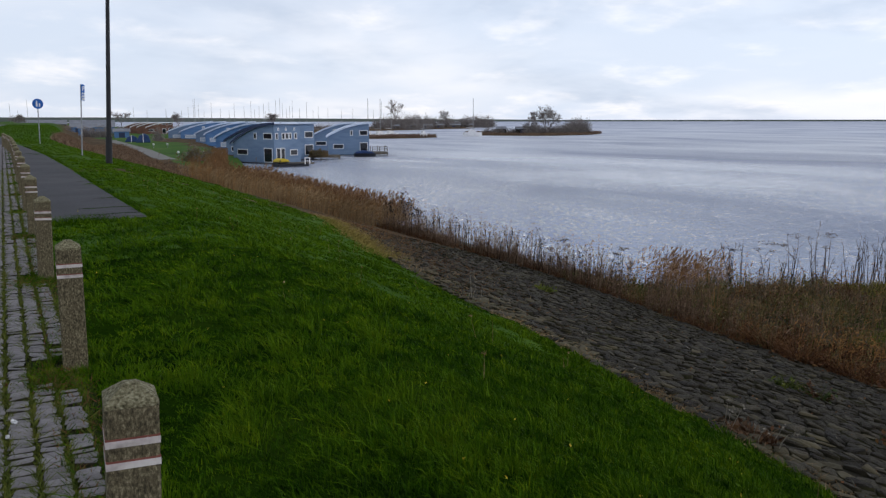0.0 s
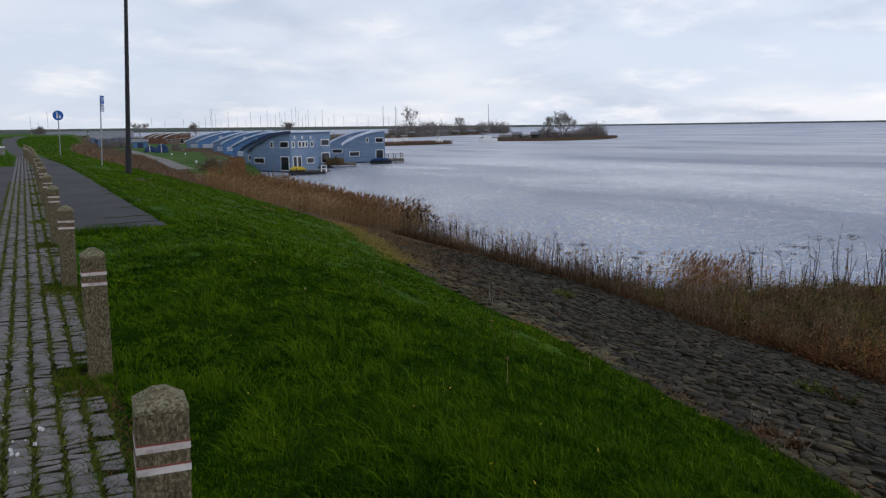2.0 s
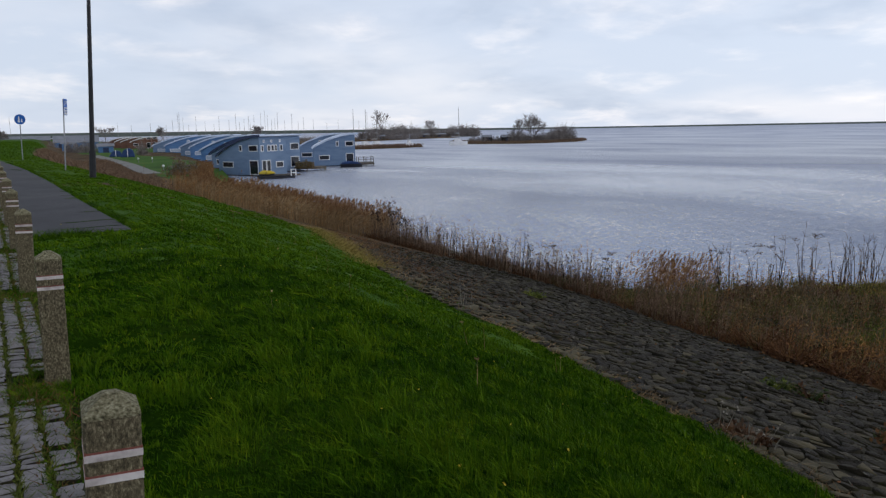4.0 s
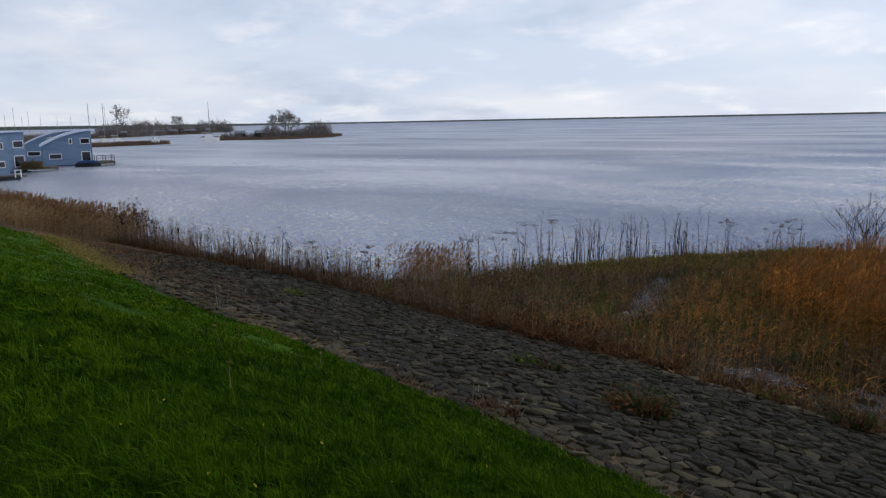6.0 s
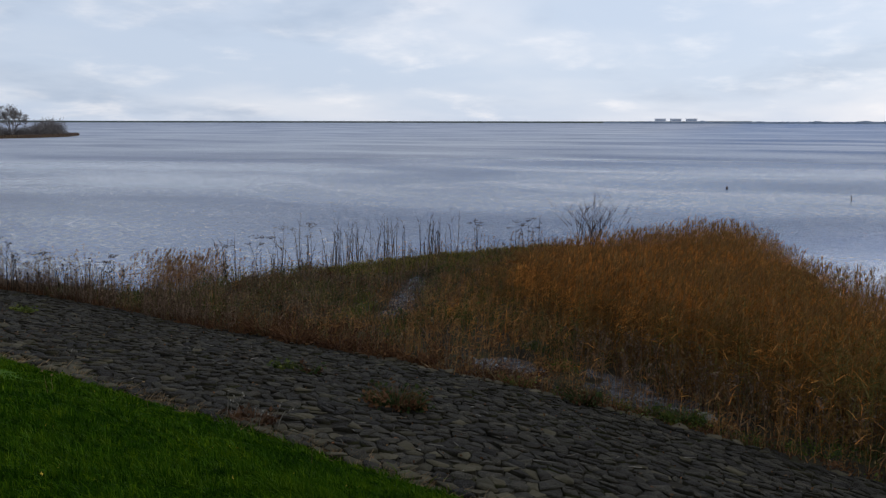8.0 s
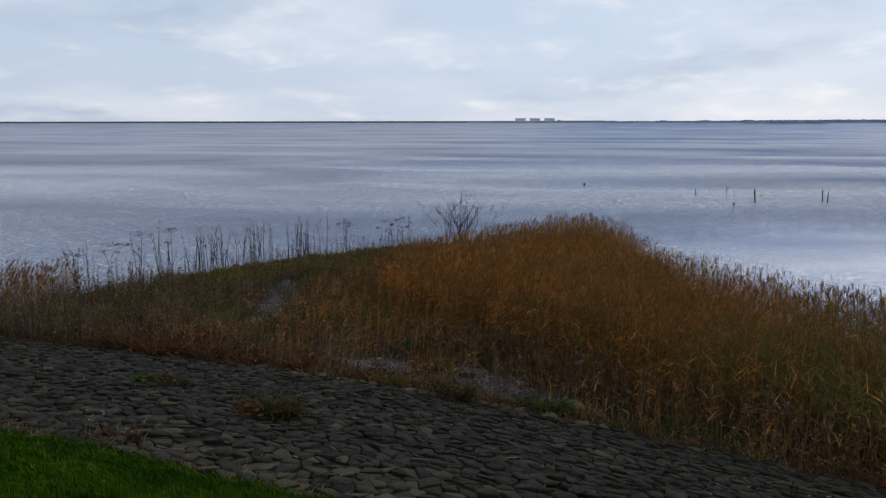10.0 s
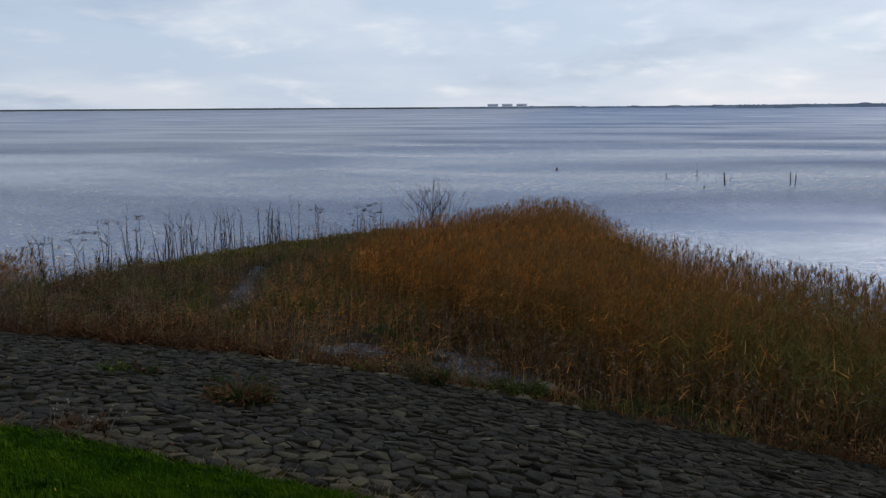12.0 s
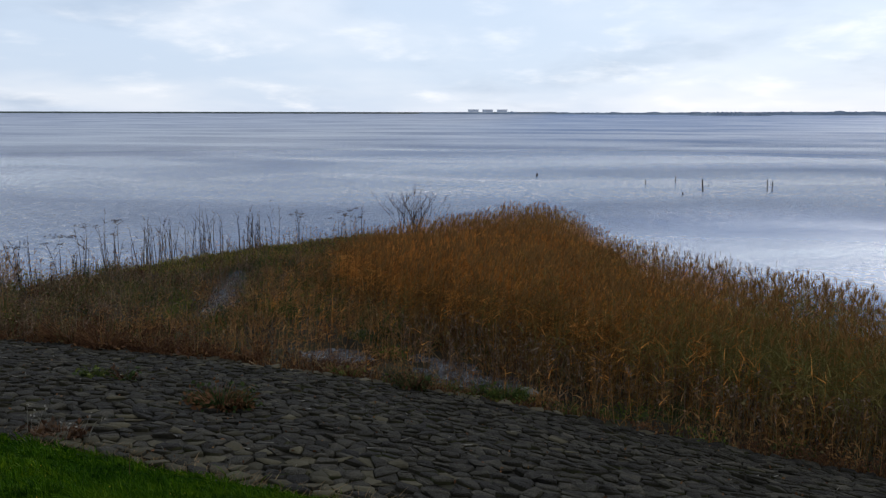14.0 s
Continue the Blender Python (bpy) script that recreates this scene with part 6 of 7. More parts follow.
for az, d in ((13.0, 112), (14.7, 110), (15.9, 105), (11.4, 150), (12.3, 150)):
    garden_lamp(az, d)


# ---- islands and far shores ----
def bank(name, outline, top, label, mats=None):
    """A low island with a sloping rim."""
    outline = np.array(outline, float)
    c = outline.mean(0)
    pts = []
    for a, b in zip(outline, np.roll(outline, -1, 0)):
        for t in np.linspace(0, 1, 5)[:-1]:
            pts.append(a + (b - a) * t)
    pts = np.array(pts)
    n = len(pts)
    co = []
    for f, z in ((1.0, -0.8), (0.985, 0.25), (0.93, top), (0.0, top + 0.2)):
        for p in pts:
            q = c + (p - c) * f
            co.append((q[0], q[1], z))
    tri = []
    for r in range(3):
        for k in range(n):
            a, b = r * n + k, r * n + (k + 1) % n
            tri += [(a, b, b + n), (a, b + n, a + n)]
    tagged(new(name, mesh_from(name, co, tri, [M_BRUSH], smooth=True)), label, "island", kind="structure")


ISLE_A = [(104, 226), (112, 222.5), (128, 223), (139.5, 228), (138, 233), (120, 236), (104, 234)]
ISLE_B = [(182, 276), (167, 251), (176, 238), (181, 231), (192, 227.5), (215, 233), (237.5, 251), (238, 256), (225, 262), (205, 268), (192, 288)]
ISLE_C = [(195, 380), (225, 400), (262, 430), (300, 445), (330, 520), (240, 540), (150, 480), (160, 400)]
bank("island_1", ISLE_A, 0.5, "low reed-fringed spit in the lake")
bank("island_2", ISLE_B, 0.9, "low wooded island with brown reed edge")
bank("island_3", ISLE_C, 0.9, "wooded harbour land behind the spit")


ISLE_D = [polar(9.0, 400), polar(11.5, 330), polar(17, 325), polar(23.5, 330), polar(24.5, 400), polar(23.5, 445), polar(16, 450), polar(9, 450)]
bank("island_4", ISLE_D, 1.0, "low brown harbour bank behind the floating houses")


def harbour_scrub():
    """Low bare scrub along the back of the harbour bank."""
    st = Strands(44)
    rng = st.rng
    n = 7000
    az, d = rng.uniform(9.2, 24.2, n), rng.uniform(405, 445, n)
    x, y = d * np.sin(np.radians(az)), d * np.cos(np.radians(az))
    h = rng.uniform(0.8, 2.6, n) * np.clip(1 + 0.5 * wobble(x, y, 0.12, 2.0) + 0.3 * wobble(x, y, 0.4, 5.0), 0.3, 1.8)
    base = np.stack([x, y, np.full(n, 0.9)], 1)
    st.ribbons(base, base + np.stack([rng.normal(0, 0.4, n) * h, rng.normal(0, 0.4, n) * h, h], 1), 0.16, None, 2, 0)
    st.stuff("harbour_scrub", [M_TWIG], "low bare grey-brown scrub along the harbour bank", "scrub")


harbour_scrub()


def island_reeds():
    st = Strands(41)
    rng = st.rng
    for poly, n, h in ((ISLE_A, 5200, 1.35), (ISLE_B, 5200, 1.3), (ISLE_C, 2500, 1.8)):
        poly = np.array(poly)
        x, y = scatter(rng, n * 3, poly)
        d = inside(x, y, poly)
        ok = (d < 4 * (0.4 + rng.random(len(x)))) | (rng.random(len(x)) < 0.15)
        x, y = x[ok][:n], y[ok][:n]
        reeds(st, x, y, h * rng.uniform(0.5, 1.0, len(x)), 0, None, 1, width=0.12, leaf=0.14, z=np.full(len(x), 0.2))
    st.stuff("island_reeds", [M_ISLE], "brown reed fringe round the islands", "reeds")


island_reeds()


def bare_tree(name, x, y, z, h, spread, seed, stems=1, twigs=1.0, w=0.05, label="bare winter tree", category="tree", group="", trunk=0.40):
    """A leafless tree: tapered trunk, forked limbs and fine twigs."""
    rng = np.random.default_rng(seed)
    ob = empty(name, pose(x, y, z), label, category, group)
    bm = bmesh.new()
    tips = []

    def grow(p, d, ln, r, level):
        q = p + d * ln
        rod(p, q, r, r * 0.66, 5 if level < 2 else 3, bm)
        if level >= 3:
            tips.append((p, q, ln))
        if level >= 4:
            return
        for k in range(3 if level else 4):
            turn = Vector(rng.normal(0, 0.62 * spread, 3))
            nd = (d + turn + Vector((0, 0, 0.22))).normalized()
            grow(p + d * ln * float(rng.uniform(0.5, 1.0)), nd, ln * float(rng.uniform(0.62, 0.82)), r * 0.58, level + 1)

    for k in range(stems):
        lean = Vector((rng.normal(0, 0.06 if stems == 1 else 0.25), rng.normal(0, 0.06 if stems == 1 else 0.25), 1)).normalized()
        grow(Vector((0, 0, -0.1)), lean, h * trunk, h * (0.020 if stems == 1 else 0.014), 0)
    part("trunk", bm, M_TWIG, ob)
    st = Strands(seed + 1)
    a, b = [], []
    for p, q, ln in tips:
        m = int(5 * twigs) + 1
        for k in range(m):
            s = p.lerp(q, float(rng.uniform(0.2, 1.0)))
            v = (q - p).normalized() + Vector(rng.normal(0, 0.7, 3))
            a.append(tuple(s)); b.append(tuple(s + v.normalized() * ln * float(rng.uniform(0.4, 1.1))))
    st.ribbons(a, b, w, None, 2, 0)
    crown = new("crown", st.mesh("crown", [M_TWIG]))
    crown.parent = ob
    crown["label"] = "fine leafless twigs"
    return ob


bare_tree("tree", *polar(28.4, 480), 0.8, 16.5, 0.75, 51, w=0.16, twigs=0.7, label="tall slender bare tree on the harbour land")
bare_tree("tree", *polar(39.45, 306), 0.9, 14.0, 0.80, 52, stems=4, w=0.055, twigs=1.0, trunk=0.30, label="broad bare tree on the wooded island")
bare_tree("tree", *polar(38.4, 302), 0.9, 8.5, 0.8, 53, w=0.085, label="slim bare tree on the wooded island")
bare_tree("tree", *polar(31.9, 480), 0.8, 11.5, 0.9, 54, w=0.14, label="bare tree on the harbour land")
bare_tree("tree", *polar(9.4, 420), 0.9, 9.5, 0.9, 55, w=0.12, label="bare tree behind the harbour sheds")
bare_tree("tree", *polar(3.3, 460), 0.9, 9.0, 1.1, 56, w=0.14, stems=2, label="broad bare tree at the end of the dike")
bare_tree("tree", *polar(13.1, 520), 0.9, 9.5, 1.1, 57, w=0.14, stems=2, label="bare tree beyond the floating houses")
bare_tree("tree", *polar(19.6, 640), 0.9, 10.5, 1.4, 58, w=0.18, stems=3, twigs=1.5, label="bare trees beyond the floating houses")


def bush(seed, x, y, z, h, label, mat_leaf=None, w=0.1):
    """A rounded leafless shrub of many short twigs on a few stems."""
    st = Strands(seed)
    rng = st.rng
    n = 60
    a = rng.uniform(0, 2 * np.pi, n)
    root = np.stack([rng.normal(0, 0.18 * h, n), rng.normal(0, 0.18 * h, n), np.full(n, -0.1)], 1)
    tip = root + np.stack([np.cos(a) * 0.4 * h * rng.random(n), np.sin(a) * 0.4 * h * rng.random(n), h * rng.uniform(0.4, 0.95, n)], 1)
    st.ribbons(root, tip, w * 1.5, rng.normal(0, 0.05, (n, 3)) * h, 3, 0)
    n = 750
    d = rng.normal(size=(n, 3)); d /= np.linalg.norm(d, axis=1, keepdims=True)
    d[:, 2] = np.abs(d[:, 2])
    lump = 1 + 0.22 * np.sin(4 * np.arctan2(d[:, 1], d[:, 0]) + seed) + 0.18 * np.sin(7 * d[:, 2] + 3 * d[:, 0] + seed)
    at = d * (rng.random(n) ** 0.45 * lump * h * 0.62)[:, None] * np.array([0.95, 0.95, 1.25])
    st.ribbons(at, at + (d * 0.6 + rng.normal(0, 0.6, (n, 3))) * h * 0.18, w * 1.1, None, 2, 0)
    if mat_leaf:
        st.flakes(np.repeat(at, 2, 0) + rng.normal(0, 0.06, (2 * n, 3)) * h, 0.10, 1)
    ob = tagged(new("bush", st.mesh("bush", [M_TWIG] + ([mat_leaf] if mat_leaf else []))), label, "bush")
    ob.location = (x, y, z)
    return ob


bush_rng = random.Random(9)
protos = [bush(60 + k, *polar(29.2 + k * 0.8, 440), 0.8, 4.6, "bare grey-brown scrub bush", w=0.085) for k in range(3)]
def scrub(az, d, h, z=0.7):
    x, y = polar(az, d)
    ob = copy_thing(protos[bush_rng.randrange(3)], pose(x, y, z, 0, 0, bush_rng.uniform(0, 360)))
    wide = bush_rng.uniform(0.8, 1.25)
    ob.scale = (wide * h / 3.5, wide * h / 3.5, h / 3.0)


az = 27.0
while az < 35.3:
    back = np.interp(az, [25, 27.2, 29.4, 31.4, 34, 35.5], [427, 427, 459, 503, 537, 555])
    scrub(az, float(back) + bush_rng.uniform(10, 40), bush_rng.choice((2.4, 3.0, 3.4, 4.0, 4.6, 5.2, 6.4)))
    az += bush_rng.uniform(0.07, 0.17)
az = 34.9
while az < 42.5:
    rim = np.interp(az, [33.2, 35.3, 37.5, 40.2, 42.7], [336, 301, 291, 298, 317])
    tall = float(np.interp(az, [34.9, 37.8, 38.3, 38.8, 40.2, 40.8, 41.3, 41.9, 42.2, 42.5], [1.3, 1.7, 3.2, 2.0, 1.9, 2.2, 4.0, 4.2, 2.2, 1.2]))
    scrub(az, float(rim) + bush_rng.uniform(8, 18), tall * bush_rng.uniform(0.95, 1.35))
    az += bush_rng.uniform(0.16, 0.38)
for az, d, h in ((7.2, 262, 2.6), (7.7, 255, 2.2), (8.1, 250, 2.8), (8.5, 262, 2.4), (6.2, 300, 2.4), (5.6, 310, 2.0), (9.4, 262, 2.6), (11.7, 205, 2.6)):
    scrub(az, d, h, 0.9)
bush(71, 24.5, 98, 0.8, 2.3, "dark green rounded bush by the lowland path", M_HERB, 0.05)
for k, (az, d, h) in enumerate(((22.35, 119.3, 1.0), (22.75, 119.0, 1.2), (23.15, 118.6, 0.9))):
    bush(74 + k, *polar(az, d), 0.6, h, "brown potted shrub on the timber jetty", M_HERB, 0.04)
bush(72, 27.0, 100, 0.8, 1.8, "dark green rounded bush by the lowland path", M_HERB, 0.05)


def brown_bank():
    """Dead brambles and dry stems on the far bank below the path."""
    st = Strands(43)
    rng = st.rng
    n = 20000
    y = 58 + 110 * rng.random(n) ** 1.3
    a = np.interp(y, [53, 60, 77, 119, 200], [8.4, 6.8, 6.8, 11.2, 20.5])
    b = np.maximum(foot_x(y) + 1, np.interp(y, [58, 75, 96, 110, 141, 168], [19, 19.5, 20.4, 21.4, 25.2, 28.0]))
    x = a + (b - a) * rng.random(n)
    h = rng.uniform(0.15, 0.5, n) * (1 + 0.5 * wobble(x, y, 0.4, 3))
    base = np.stack([x, y, land(x, y) - 0.02], 1)
    tip = base + np.stack([rng.normal(0, 0.5, n) * h, rng.normal(0, 0.5, n) * h, h], 1)
    st.ribbons(base, tip, 0.05, rng.normal(0, 0.15, (n, 3)) * h[:, None], 2, 0)
    st.flakes((base + (tip - base) * rng.random((n, 1)))[::2], 0.055, 1)
    st.stuff("dry_brambles", [M_STALK, M_ISLE], "reddish brown dead brambles on the dike bank", "brambles")


brown_bank()


def far_shore():
    """The long low dike across the lake and the wooded shore beyond it."""
    def ridge(name, az0, az1, d, height, mat, label, steps=160, depth=60):
        co, tri = [], []
        for k in range(steps + 1):
            az = az0 + (az1 - az0) * k / steps
            x, y = polar(az, d)
            x2, y2 = polar(az, d + depth)
            h = height(az)
            co += [(x, y, -1), (x * 1.004, y * 1.004, h), (x2, y2, h), (x2, y2, -1)]
        for k in range(steps):
            for j in range(3):
                a, b = 4 * k + j, 4 * k + j + 4
                tri += [(a, b, b + 1), (a, b + 1, a + 1)]
        tagged(new(name, mesh_from(name, co, tri, [mat])), label, "far shore", kind="structure")
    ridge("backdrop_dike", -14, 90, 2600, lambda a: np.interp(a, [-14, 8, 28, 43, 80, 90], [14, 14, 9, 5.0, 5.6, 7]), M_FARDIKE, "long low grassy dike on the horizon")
    wood = lambda a: 4.0 + 3.0 * np.interp(a, [78, 95, 106, 118], [0, 0.45, 1.5, 2.2]) + 4.5 * max(0.0, noise.noise((a * 1.1, 3, 0))) + 3.0 * max(0.0, noise.noise((a * 6, 7, 0))) + 1.2 * noise.noise((a * 25, 1, 0))
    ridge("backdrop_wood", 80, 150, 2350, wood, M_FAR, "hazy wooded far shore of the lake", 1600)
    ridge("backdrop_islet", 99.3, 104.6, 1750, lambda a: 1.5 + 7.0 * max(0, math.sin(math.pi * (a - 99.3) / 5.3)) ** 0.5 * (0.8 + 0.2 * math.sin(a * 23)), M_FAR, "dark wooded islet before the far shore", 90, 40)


far_shore()


def apartment_block(az):
    d = 2300
    x, y = polar(az, d)
    ob = empty("apartment_block", pose(x, y, 2.5, 0, 0, -az), "long pale apartment block on the far shore", "apartment building", "far apartment blocks")
    part("wall", box(-15, 15, 0, 12, 2.5, 10), M_WHITE, ob)
    part("roof", box(-16, 16, -1, 13, 9.2, 11.5), M_WHITE, ob)
    for k in range(6):
        part("window", box(-14 + 4.8 * k, -11 + 4.8 * k, -0.6, 0, 5.5, 8), M_BLIND, ob)


for az in (83.95, 85.0, 86.05):
    apartment_block(az)


# ---- old posts in the lake ----
def mooring_post(x, y, h, lean, r):
    ob = tagged(part("mooring_post", rod((0, 0, -1.6), (0, 0, h * 0.62), r * 0.85, r * 0.7, 8), M_POST), "old dark wooden post standing in the lake", "post", "old posts in the lake")
    ob.matrix_world = pose(x, y, 0, 0, lean, 20)
    return ob


for x, y, h, lean, r in ((72.8, 1.6, 0.45, -6, 0.12), (65.3, -7.45, 0.75, 3, 0.05), (68.3, -10.3, 0.85, 0, 0.05), (60.7, -11.2, 1.5, 10, 0.075), (58.0, -9.3, 0.3, 0, 0.07), (61.3, -16.0, 1.5, 4, 0.05), (61.3, -16.35, 1.25, -2, 0.05), (66.0, -12.6, 0.15, 0, 0.07)):
    mooring_post(x, y, h, lean, r)


# ---- paving setts and revetment stones ----
def block(seed, sx, sy, h, cut=0.20, tilt=0.12, rim=0.90, jit=0.13):
    """An uneven stone with a rounded rim: vertices and triangles, centred, its foot at z = 0."""
    rng = np.random.default_rng(seed)
    ring = []
    for cx, cy in ((-1, -1), (1, -1), (1, 1), (-1, 1)):
        jx, jy = rng.normal(0, jit, 2)
        c = np.array([cx * (1 + jx), cy * (1 + jy)])
        ring += [c - np.array([0, cy]) * cut * rng.uniform(0.4, 1.3), c - np.array([cx, 0]) * cut * rng.uniform(0.4, 1.3)]
    ang = [math.atan2(p[1], p[0]) for p in ring]
    ring = np.array([p for a, p in sorted(zip(ang, [tuple(p) for p in ring]))])
    n = len(ring)
    slope = rng.normal(0, tilt, 2)
    co = [(p[0] * sx, p[1] * sy, -0.02) for p in ring]
    co += [(p[0] * sx * 0.98, p[1] * sy * 0.98, h * (0.74 + slope @ p)) for p in ring]
    co += [(p[0] * sx * rim, p[1] * sy * rim, h * (0.97 + slope @ p) + rng.normal(0, 0.10) * h) for p in ring]
    co.append((rng.normal(0, 0.1) * sx, rng.normal(0, 0.1) * sy, h * (1.03 + rng.normal(0, 0.10))))
    tri = []
    for r in range(2):
        for k in range(n):
            a, b = r * n + k, r * n + (k + 1) % n
            tri += [(a, b, b + n), (a, b + n, a + n)]
    tri += [(2 * n + k, 2 * n + (k + 1) % n, 3 * n) for k in range(n)]
    return np.array(co), np.array(tri)


def earth_and_shade(tri, top, side):
    """Material numbers: the buried sides carry earth, dark also for the shade in the joints; the worn top is bare."""
    return np.where(np.arange(len(tri)) < 16, side, top)


def lay(places, cut, variants, piece_name, piece_mat, rest_name, rest_mats, parent, near, label, jit=0.13, rim=0.90):
    """Lays stones: those that near() picks, up to 300, as pieces of their own, the others joined."""
    shapes = [block(s, 0.5, 0.5, 1.0, cut, 0.12, rim, jit) for s in variants]
    meshes = {}
    count, co_all, tri_all, idx_all, n = 0, [], [], [], 0
    for k, (m, slot) in enumerate(places):
        v = k % len(shapes)
        if near(m.translation) and count < 300:
            if (v, slot) not in meshes:
                meshes[v, slot] = mesh_from(piece_name, shapes[v][0], shapes[v][1], [piece_mat[slot], M_JOINT], earth_and_shade(shapes[v][1], 0, 1))
            ob = new(piece_name, meshes[v, slot])
            ob.parent = parent
            ob.matrix_world = m
            count += 1
        else:
            a = np.array(m)
            co_all.append(shapes[v][0] @ a[:3, :3].T + a[:3, 3]); tri_all.append(shapes[v][1] + n)
            idx_all.append(earth_and_shade(shapes[v][1], slot, len(rest_mats))); n += len(shapes[v][0])
    rest = new(rest_name, mesh_from(rest_name, np.concatenate(co_all), np.concatenate(tri_all), list(rest_mats) + [M_JOINT], np.concatenate(idx_all)))
    rest.parent = parent
    tagged(rest, label, kind="stuff")


SKEW = Matrix(((0.97, 0, 0, 0), (-0.30, 1, 0, 0), (0, 0, 1, 0), (0, 0, 0, 1)))   # the courses run slantwise to the kerb


def setts():
    rng = random.Random(3)
    parent = empty("sett_edging", pose(0, 0, 0), "worn pale granite sett edging with mossy joints", "paving", kind="structure")
    places = []
    y = -4.0
    rows = []
    while y < 56:
        rows.append(y)
        y += 0.066
    for c in range(6):
        shift = rng.uniform(0, 0.1)
        for y in rows:
            yy = y + shift + rng.gauss(0, 0.003)
            x = float(bollard_x(yy)) - 0.668 + 0.126 * c + rng.gauss(0, 0.004)
            ahead = min((q - yy for q in BOLLARD_Y if q - yy > -0.25), default=9)
            if (c == 5 and (rng.random() < 0.12 or ahead < 0.34)) or (c == 4 and ahead < 0.20 + 0.1 * rng.random()) or rng.random() < 0.006:
                continue
            m = pose(x, yy, CREST + 0.002, rng.gauss(0, 1.4), rng.gauss(0, 1.4), rng.gauss(-2, 1.6)) @ SKEW @ Matrix.Diagonal((0.104 * rng.uniform(0.90, 1.06), 0.058 * rng.uniform(0.90, 1.05), 0.022 * rng.uniform(0.75, 1.2), 1))
            places.append((m, 0))
    lay(places, 0.16, range(100, 112), "sett", [M_SETT_PIECE], "far_setts", [M_SETT], parent, lambda p: 1.9 < p.y < 5.2, "pale granite setts along the road edge", 0.04, 0.88)


setts()


BUFF = [(0.036, 0.031, 0.018), (0.076, 0.065, 0.038), (0.122, 0.105, 0.063)]
M_BUFF = material("buff_stone", BUFF, 0.85, 1.5, 30, 0.7, "island", bump_dist=0.02, spec=0.12)
M_FOOT = material("sandy_foot_stone", [(0.060, 0.050, 0.030), (0.115, 0.096, 0.060), (0.170, 0.145, 0.095)], 0.9, 2.5, 30, 0.7, "island", bump_dist=0.02, spec=0.1)
M_BUFF_PIECE = material("buff_stone_piece", BUFF, 0.85, 1.5, 30, 0.7, "object", bump_dist=0.02, spec=0.12)


def cell(p, others):
    """The part of the plane nearer to p than to the others: a polygon round p."""
    poly = [(p[0] + a, p[1] + b) for a, b in ((-0.4, -0.4), (0.4, -0.4), (0.4, 0.4), (-0.4, 0.4))]
    for q in others:
        nx, ny = q[0] - p[0], q[1] - p[1]
        c = (q[0] * q[0] + q[1] * q[1] - p[0] * p[0] - p[1] * p[1]) / 2
        side = [nx * a + ny * b - c for a, b in poly]
        if max(side) <= 0:
            continue
        cut = []
        for k in range(len(poly)):
            j = (k + 1) % len(poly)
            if side[k] <= 0:
                cut.append(poly[k])
            if side[k] * side[j] < 0:
                t = side[k] / (side[k] - side[j])
                cut.append((poly[k][0] + t * (poly[j][0] - poly[k][0]), poly[k][1] + t * (poly[j][1] - poly[k][1])))
        poly = cut
        if len(poly) < 3:
            return None
    return np.array(poly)


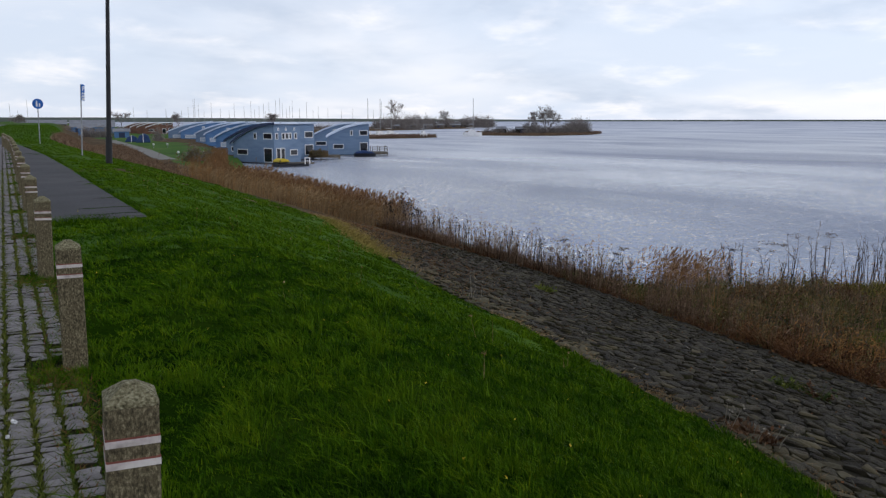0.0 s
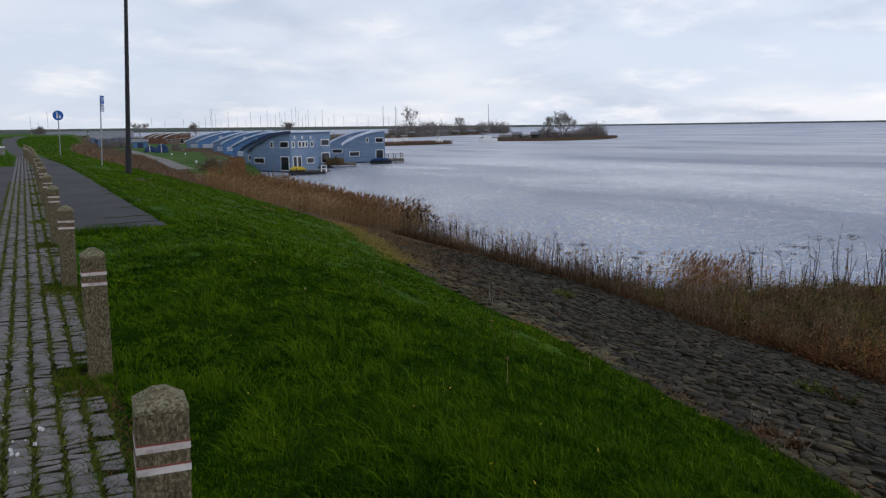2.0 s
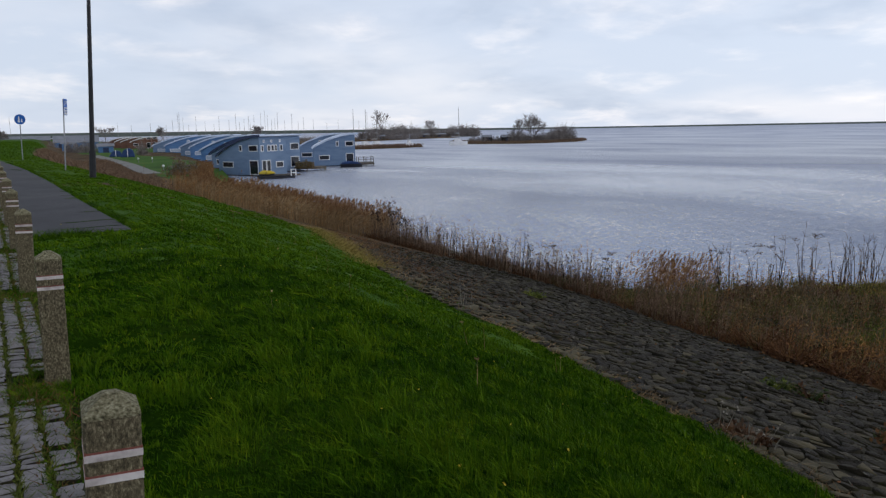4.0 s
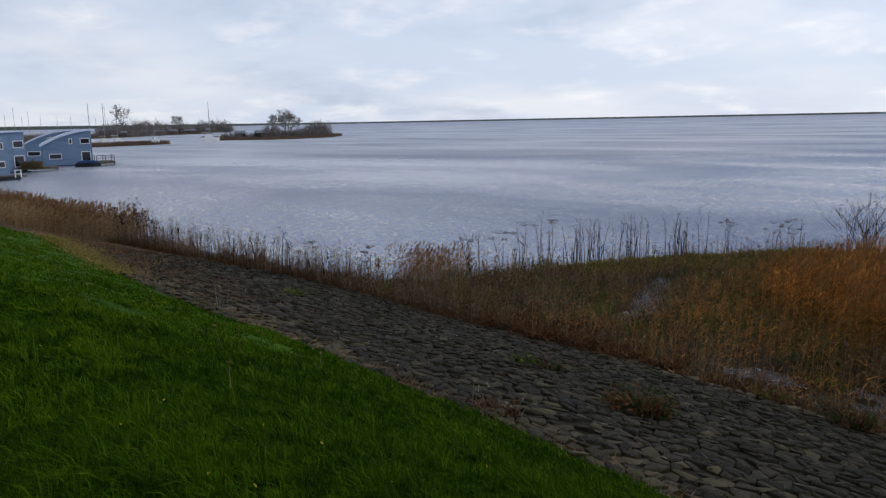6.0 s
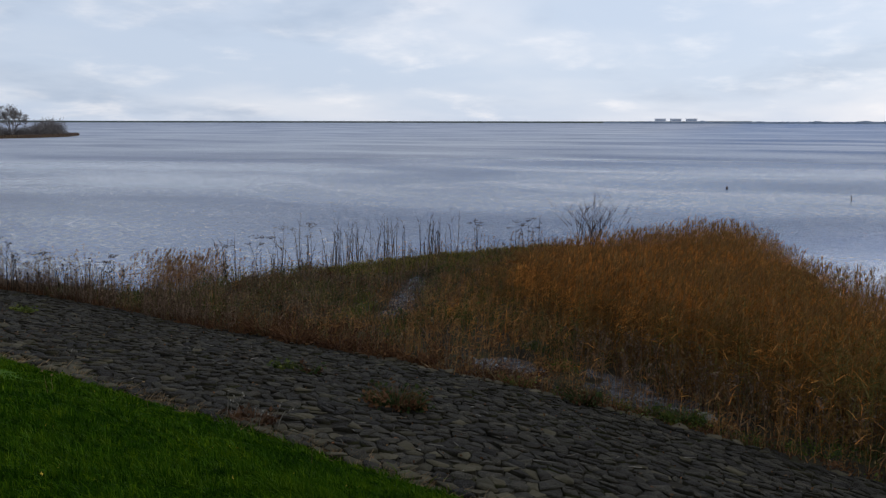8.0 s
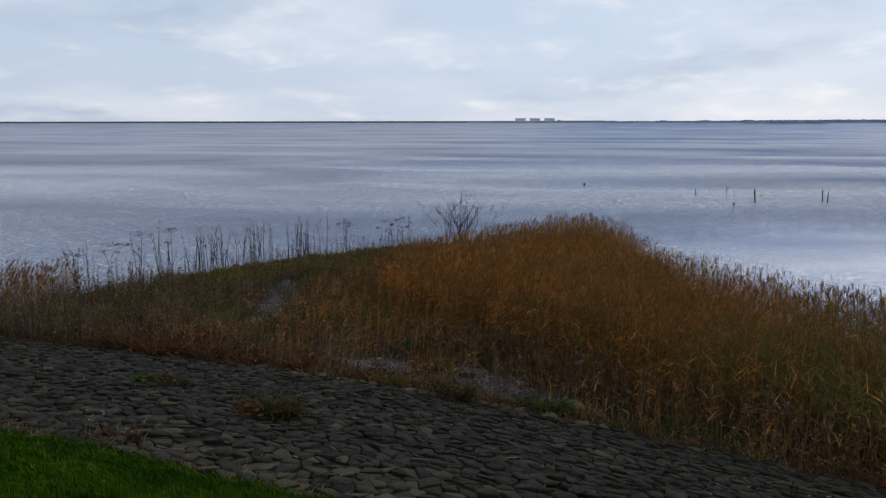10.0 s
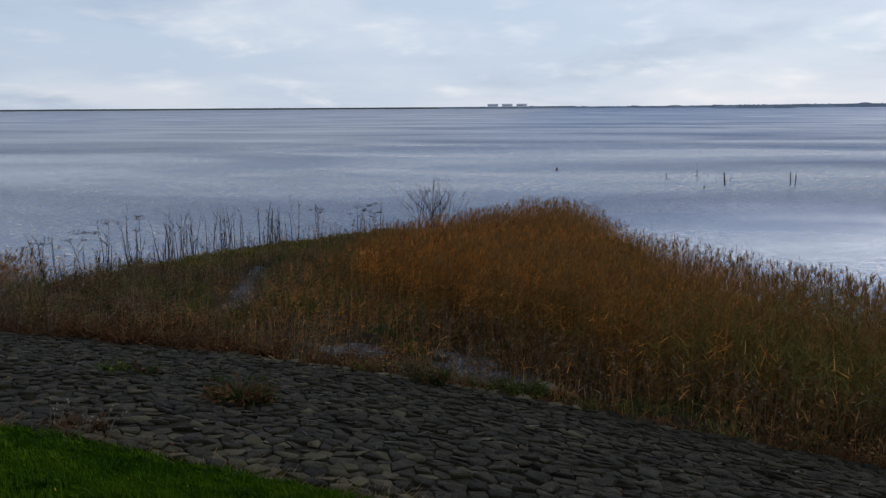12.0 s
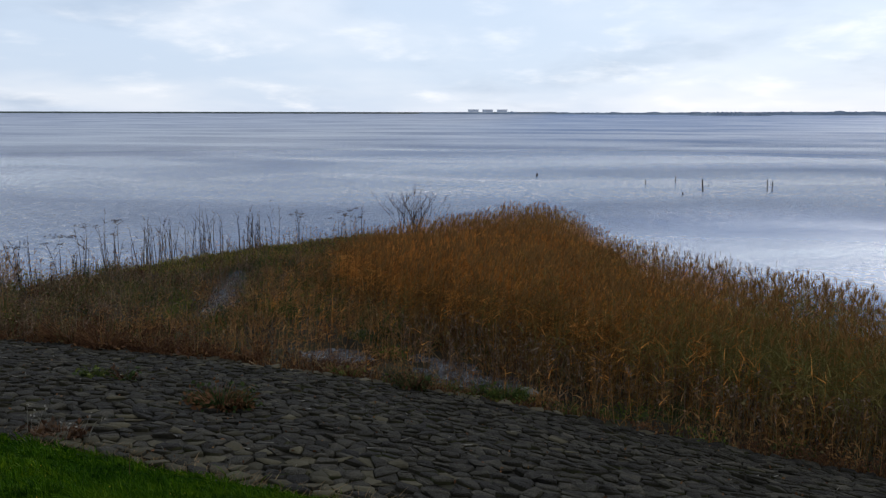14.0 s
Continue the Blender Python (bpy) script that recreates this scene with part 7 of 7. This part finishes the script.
def revetment():
    """Hand-set stones of uneven outline, fitted together with narrow open joints."""
    rng = np.random.default_rng(4)
    parent = empty("revetment", pose(0, 0, 0), "dark rough stone revetment on the dike slope", "revetment", kind="structure")
    wide, rows, pitch, y0, cols = 8.0, 41, 0.235, -11.0, 166
    seeds = {}
    for r in range(-1, rows + 1):
        slip = rng.uniform(0, 1)
        for k in range(-1, cols + 1):
            seeds[r, k] = ((r + 0.5 + rng.uniform(-0.42, 0.42)) * wide / rows, y0 + (k + slip + rng.uniform(-0.46, 0.46)) * pitch)
    co_all, tri_all, idx_all, n_all, count = [], [], [], 0, 0
    for (r, k), p in seeds.items():
        if not (0 <= r < rows and 0 <= k < cols) or rng.random() < max(0.025, (p[1] - 19) / 10):
            continue
        near = [seeds[r + i, k + j] for i in (-2, -1, 0, 1, 2) for j in (-2, -1, 0, 1, 2) if (i or j) and (r + i, k + j) in seeds]
        poly = cell(p, near)
        if poly is None:
            continue
        # the slope's own coordinates to the world
        c = poly.mean(0)
        reach = np.linalg.norm(poly - c, axis=1).mean()
        gap = 0.004 + 0.016 * rng.random() ** 1.5 + (0.018 if rng.random() < 0.12 else 0)
        poly = c + (poly - c) * (1 - gap / reach)
        n = len(poly)
        top, lean = rng.uniform(0.012, 0.062), rng.normal(0, 0.095, 2)
        rings = []
        for f, h in ((1.0, -0.05), (0.99, 0.70), (0.90 + rng.uniform(-0.05, 0.03), 1.0)):
            q = c + (poly - c) * f
            z = h * top + (q - c) @ lean * (h > 0) + (rng.normal(0, 0.007, n) if h > 0 else 0)
            rings.append(np.column_stack([q, z]))
        mid = np.array([[c[0] + rng.normal(0, 0.02), c[1] + rng.normal(0, 0.02), top + rng.uniform(0.0, 0.012)]])
        flat = np.concatenate(rings + [mid])
        xe, xf = edge_x(flat[:, 1]) - 0.05, foot_x(flat[:, 1]) + 0.12
        t = flat[:, 0] / wide
        x = xe + (xf - xe) * t
        co = np.column_stack([x, flat[:, 1], 2.3 - 1.95 * np.clip((x - xe - 0.05) / (xf - xe - 0.17), 0, 1) + flat[:, 2]])
        tri = []
        for g in range(2):
            for i in range(n):
                a, b = g * n + i, g * n + (i + 1) % n
                tri += [(a, b, b + n), (a, b + n, a + n)]
        tri += [(2 * n + i, 2 * n + (i + 1) % n, 3 * n) for i in range(n)]
        tri = np.array(tri)
        upper = 0.9 * math.exp(-(p[0] / 1.3) ** 2) * np.clip(0.6 + 0.9 * wobble(0.0, p[1], 0.6, 3.0), 0.1, 1.0) * np.interp(p[1], [0.5, 4.0], [0.2, 1.0])
        pale = rng.random() < upper + 0.03
        sandy = r >= rows - 1 and -0.5 < p[1] < 9.5 and rng.random() < 0.7
        # stone sides get the joint earth, dark for the shade between stones too
        buried = np.arange(len(tri)) < 2 * n
        if count < 300 and 0.6 < p[1] < 7.4 and p[0] < 4.4:
            me = mesh_from("stone", co - co[-1], tri, [M_BUFF_PIECE if pale else M_BASALT_PIECE, M_JOINT], buried.astype(int))
            ob = new("stone", me)
            ob.parent = parent
            ob.location = co[-1]
            count += 1
        else:
            co_all.append(co); tri_all.append(tri + n_all); n_all += len(co)
            idx_all.append(np.where(buried, 2, 3 if sandy else 1 if pale else 0))
    rest = new("far_stones", mesh_from("far_stones", np.concatenate(co_all), np.concatenate(tri_all), [M_BASALT, M_BUFF, M_JOINT, M_FOOT], np.concatenate(idx_all)))
    rest.parent = parent
    tagged(rest, "dark grey revetment stones set by hand", kind="stuff")


revetment()


def pale_rock():
    """A loose pale boulder at the foot of the stones."""
    bm = bmesh.new()
    bmesh.ops.create_icosphere(bm, subdivisions=3, radius=0.24)
    for v in bm.verts:
        v.co *= 1 + 0.30 * noise.noise(v.co * 3.1 + Vector((4, 2, 1))) + 0.10 * noise.noise(v.co * 9)
        v.co.z *= 0.6
    ob = tagged(part("boulder", bm, M_BUFFROCK), "pale buff boulder at the foot of the revetment", "rock")
    ob.matrix_world = pose(15.4, 0.42, float(land(15.4, 0.42)) + 0.10, 0, 0, 40)


M_BUFFROCK = material("pale_rock", [(0.10, 0.092, 0.072), (0.18, 0.165, 0.13), (0.26, 0.24, 0.20)], 0.9, 5, 40, 0.7, bump_dist=0.02)
pale_rock()
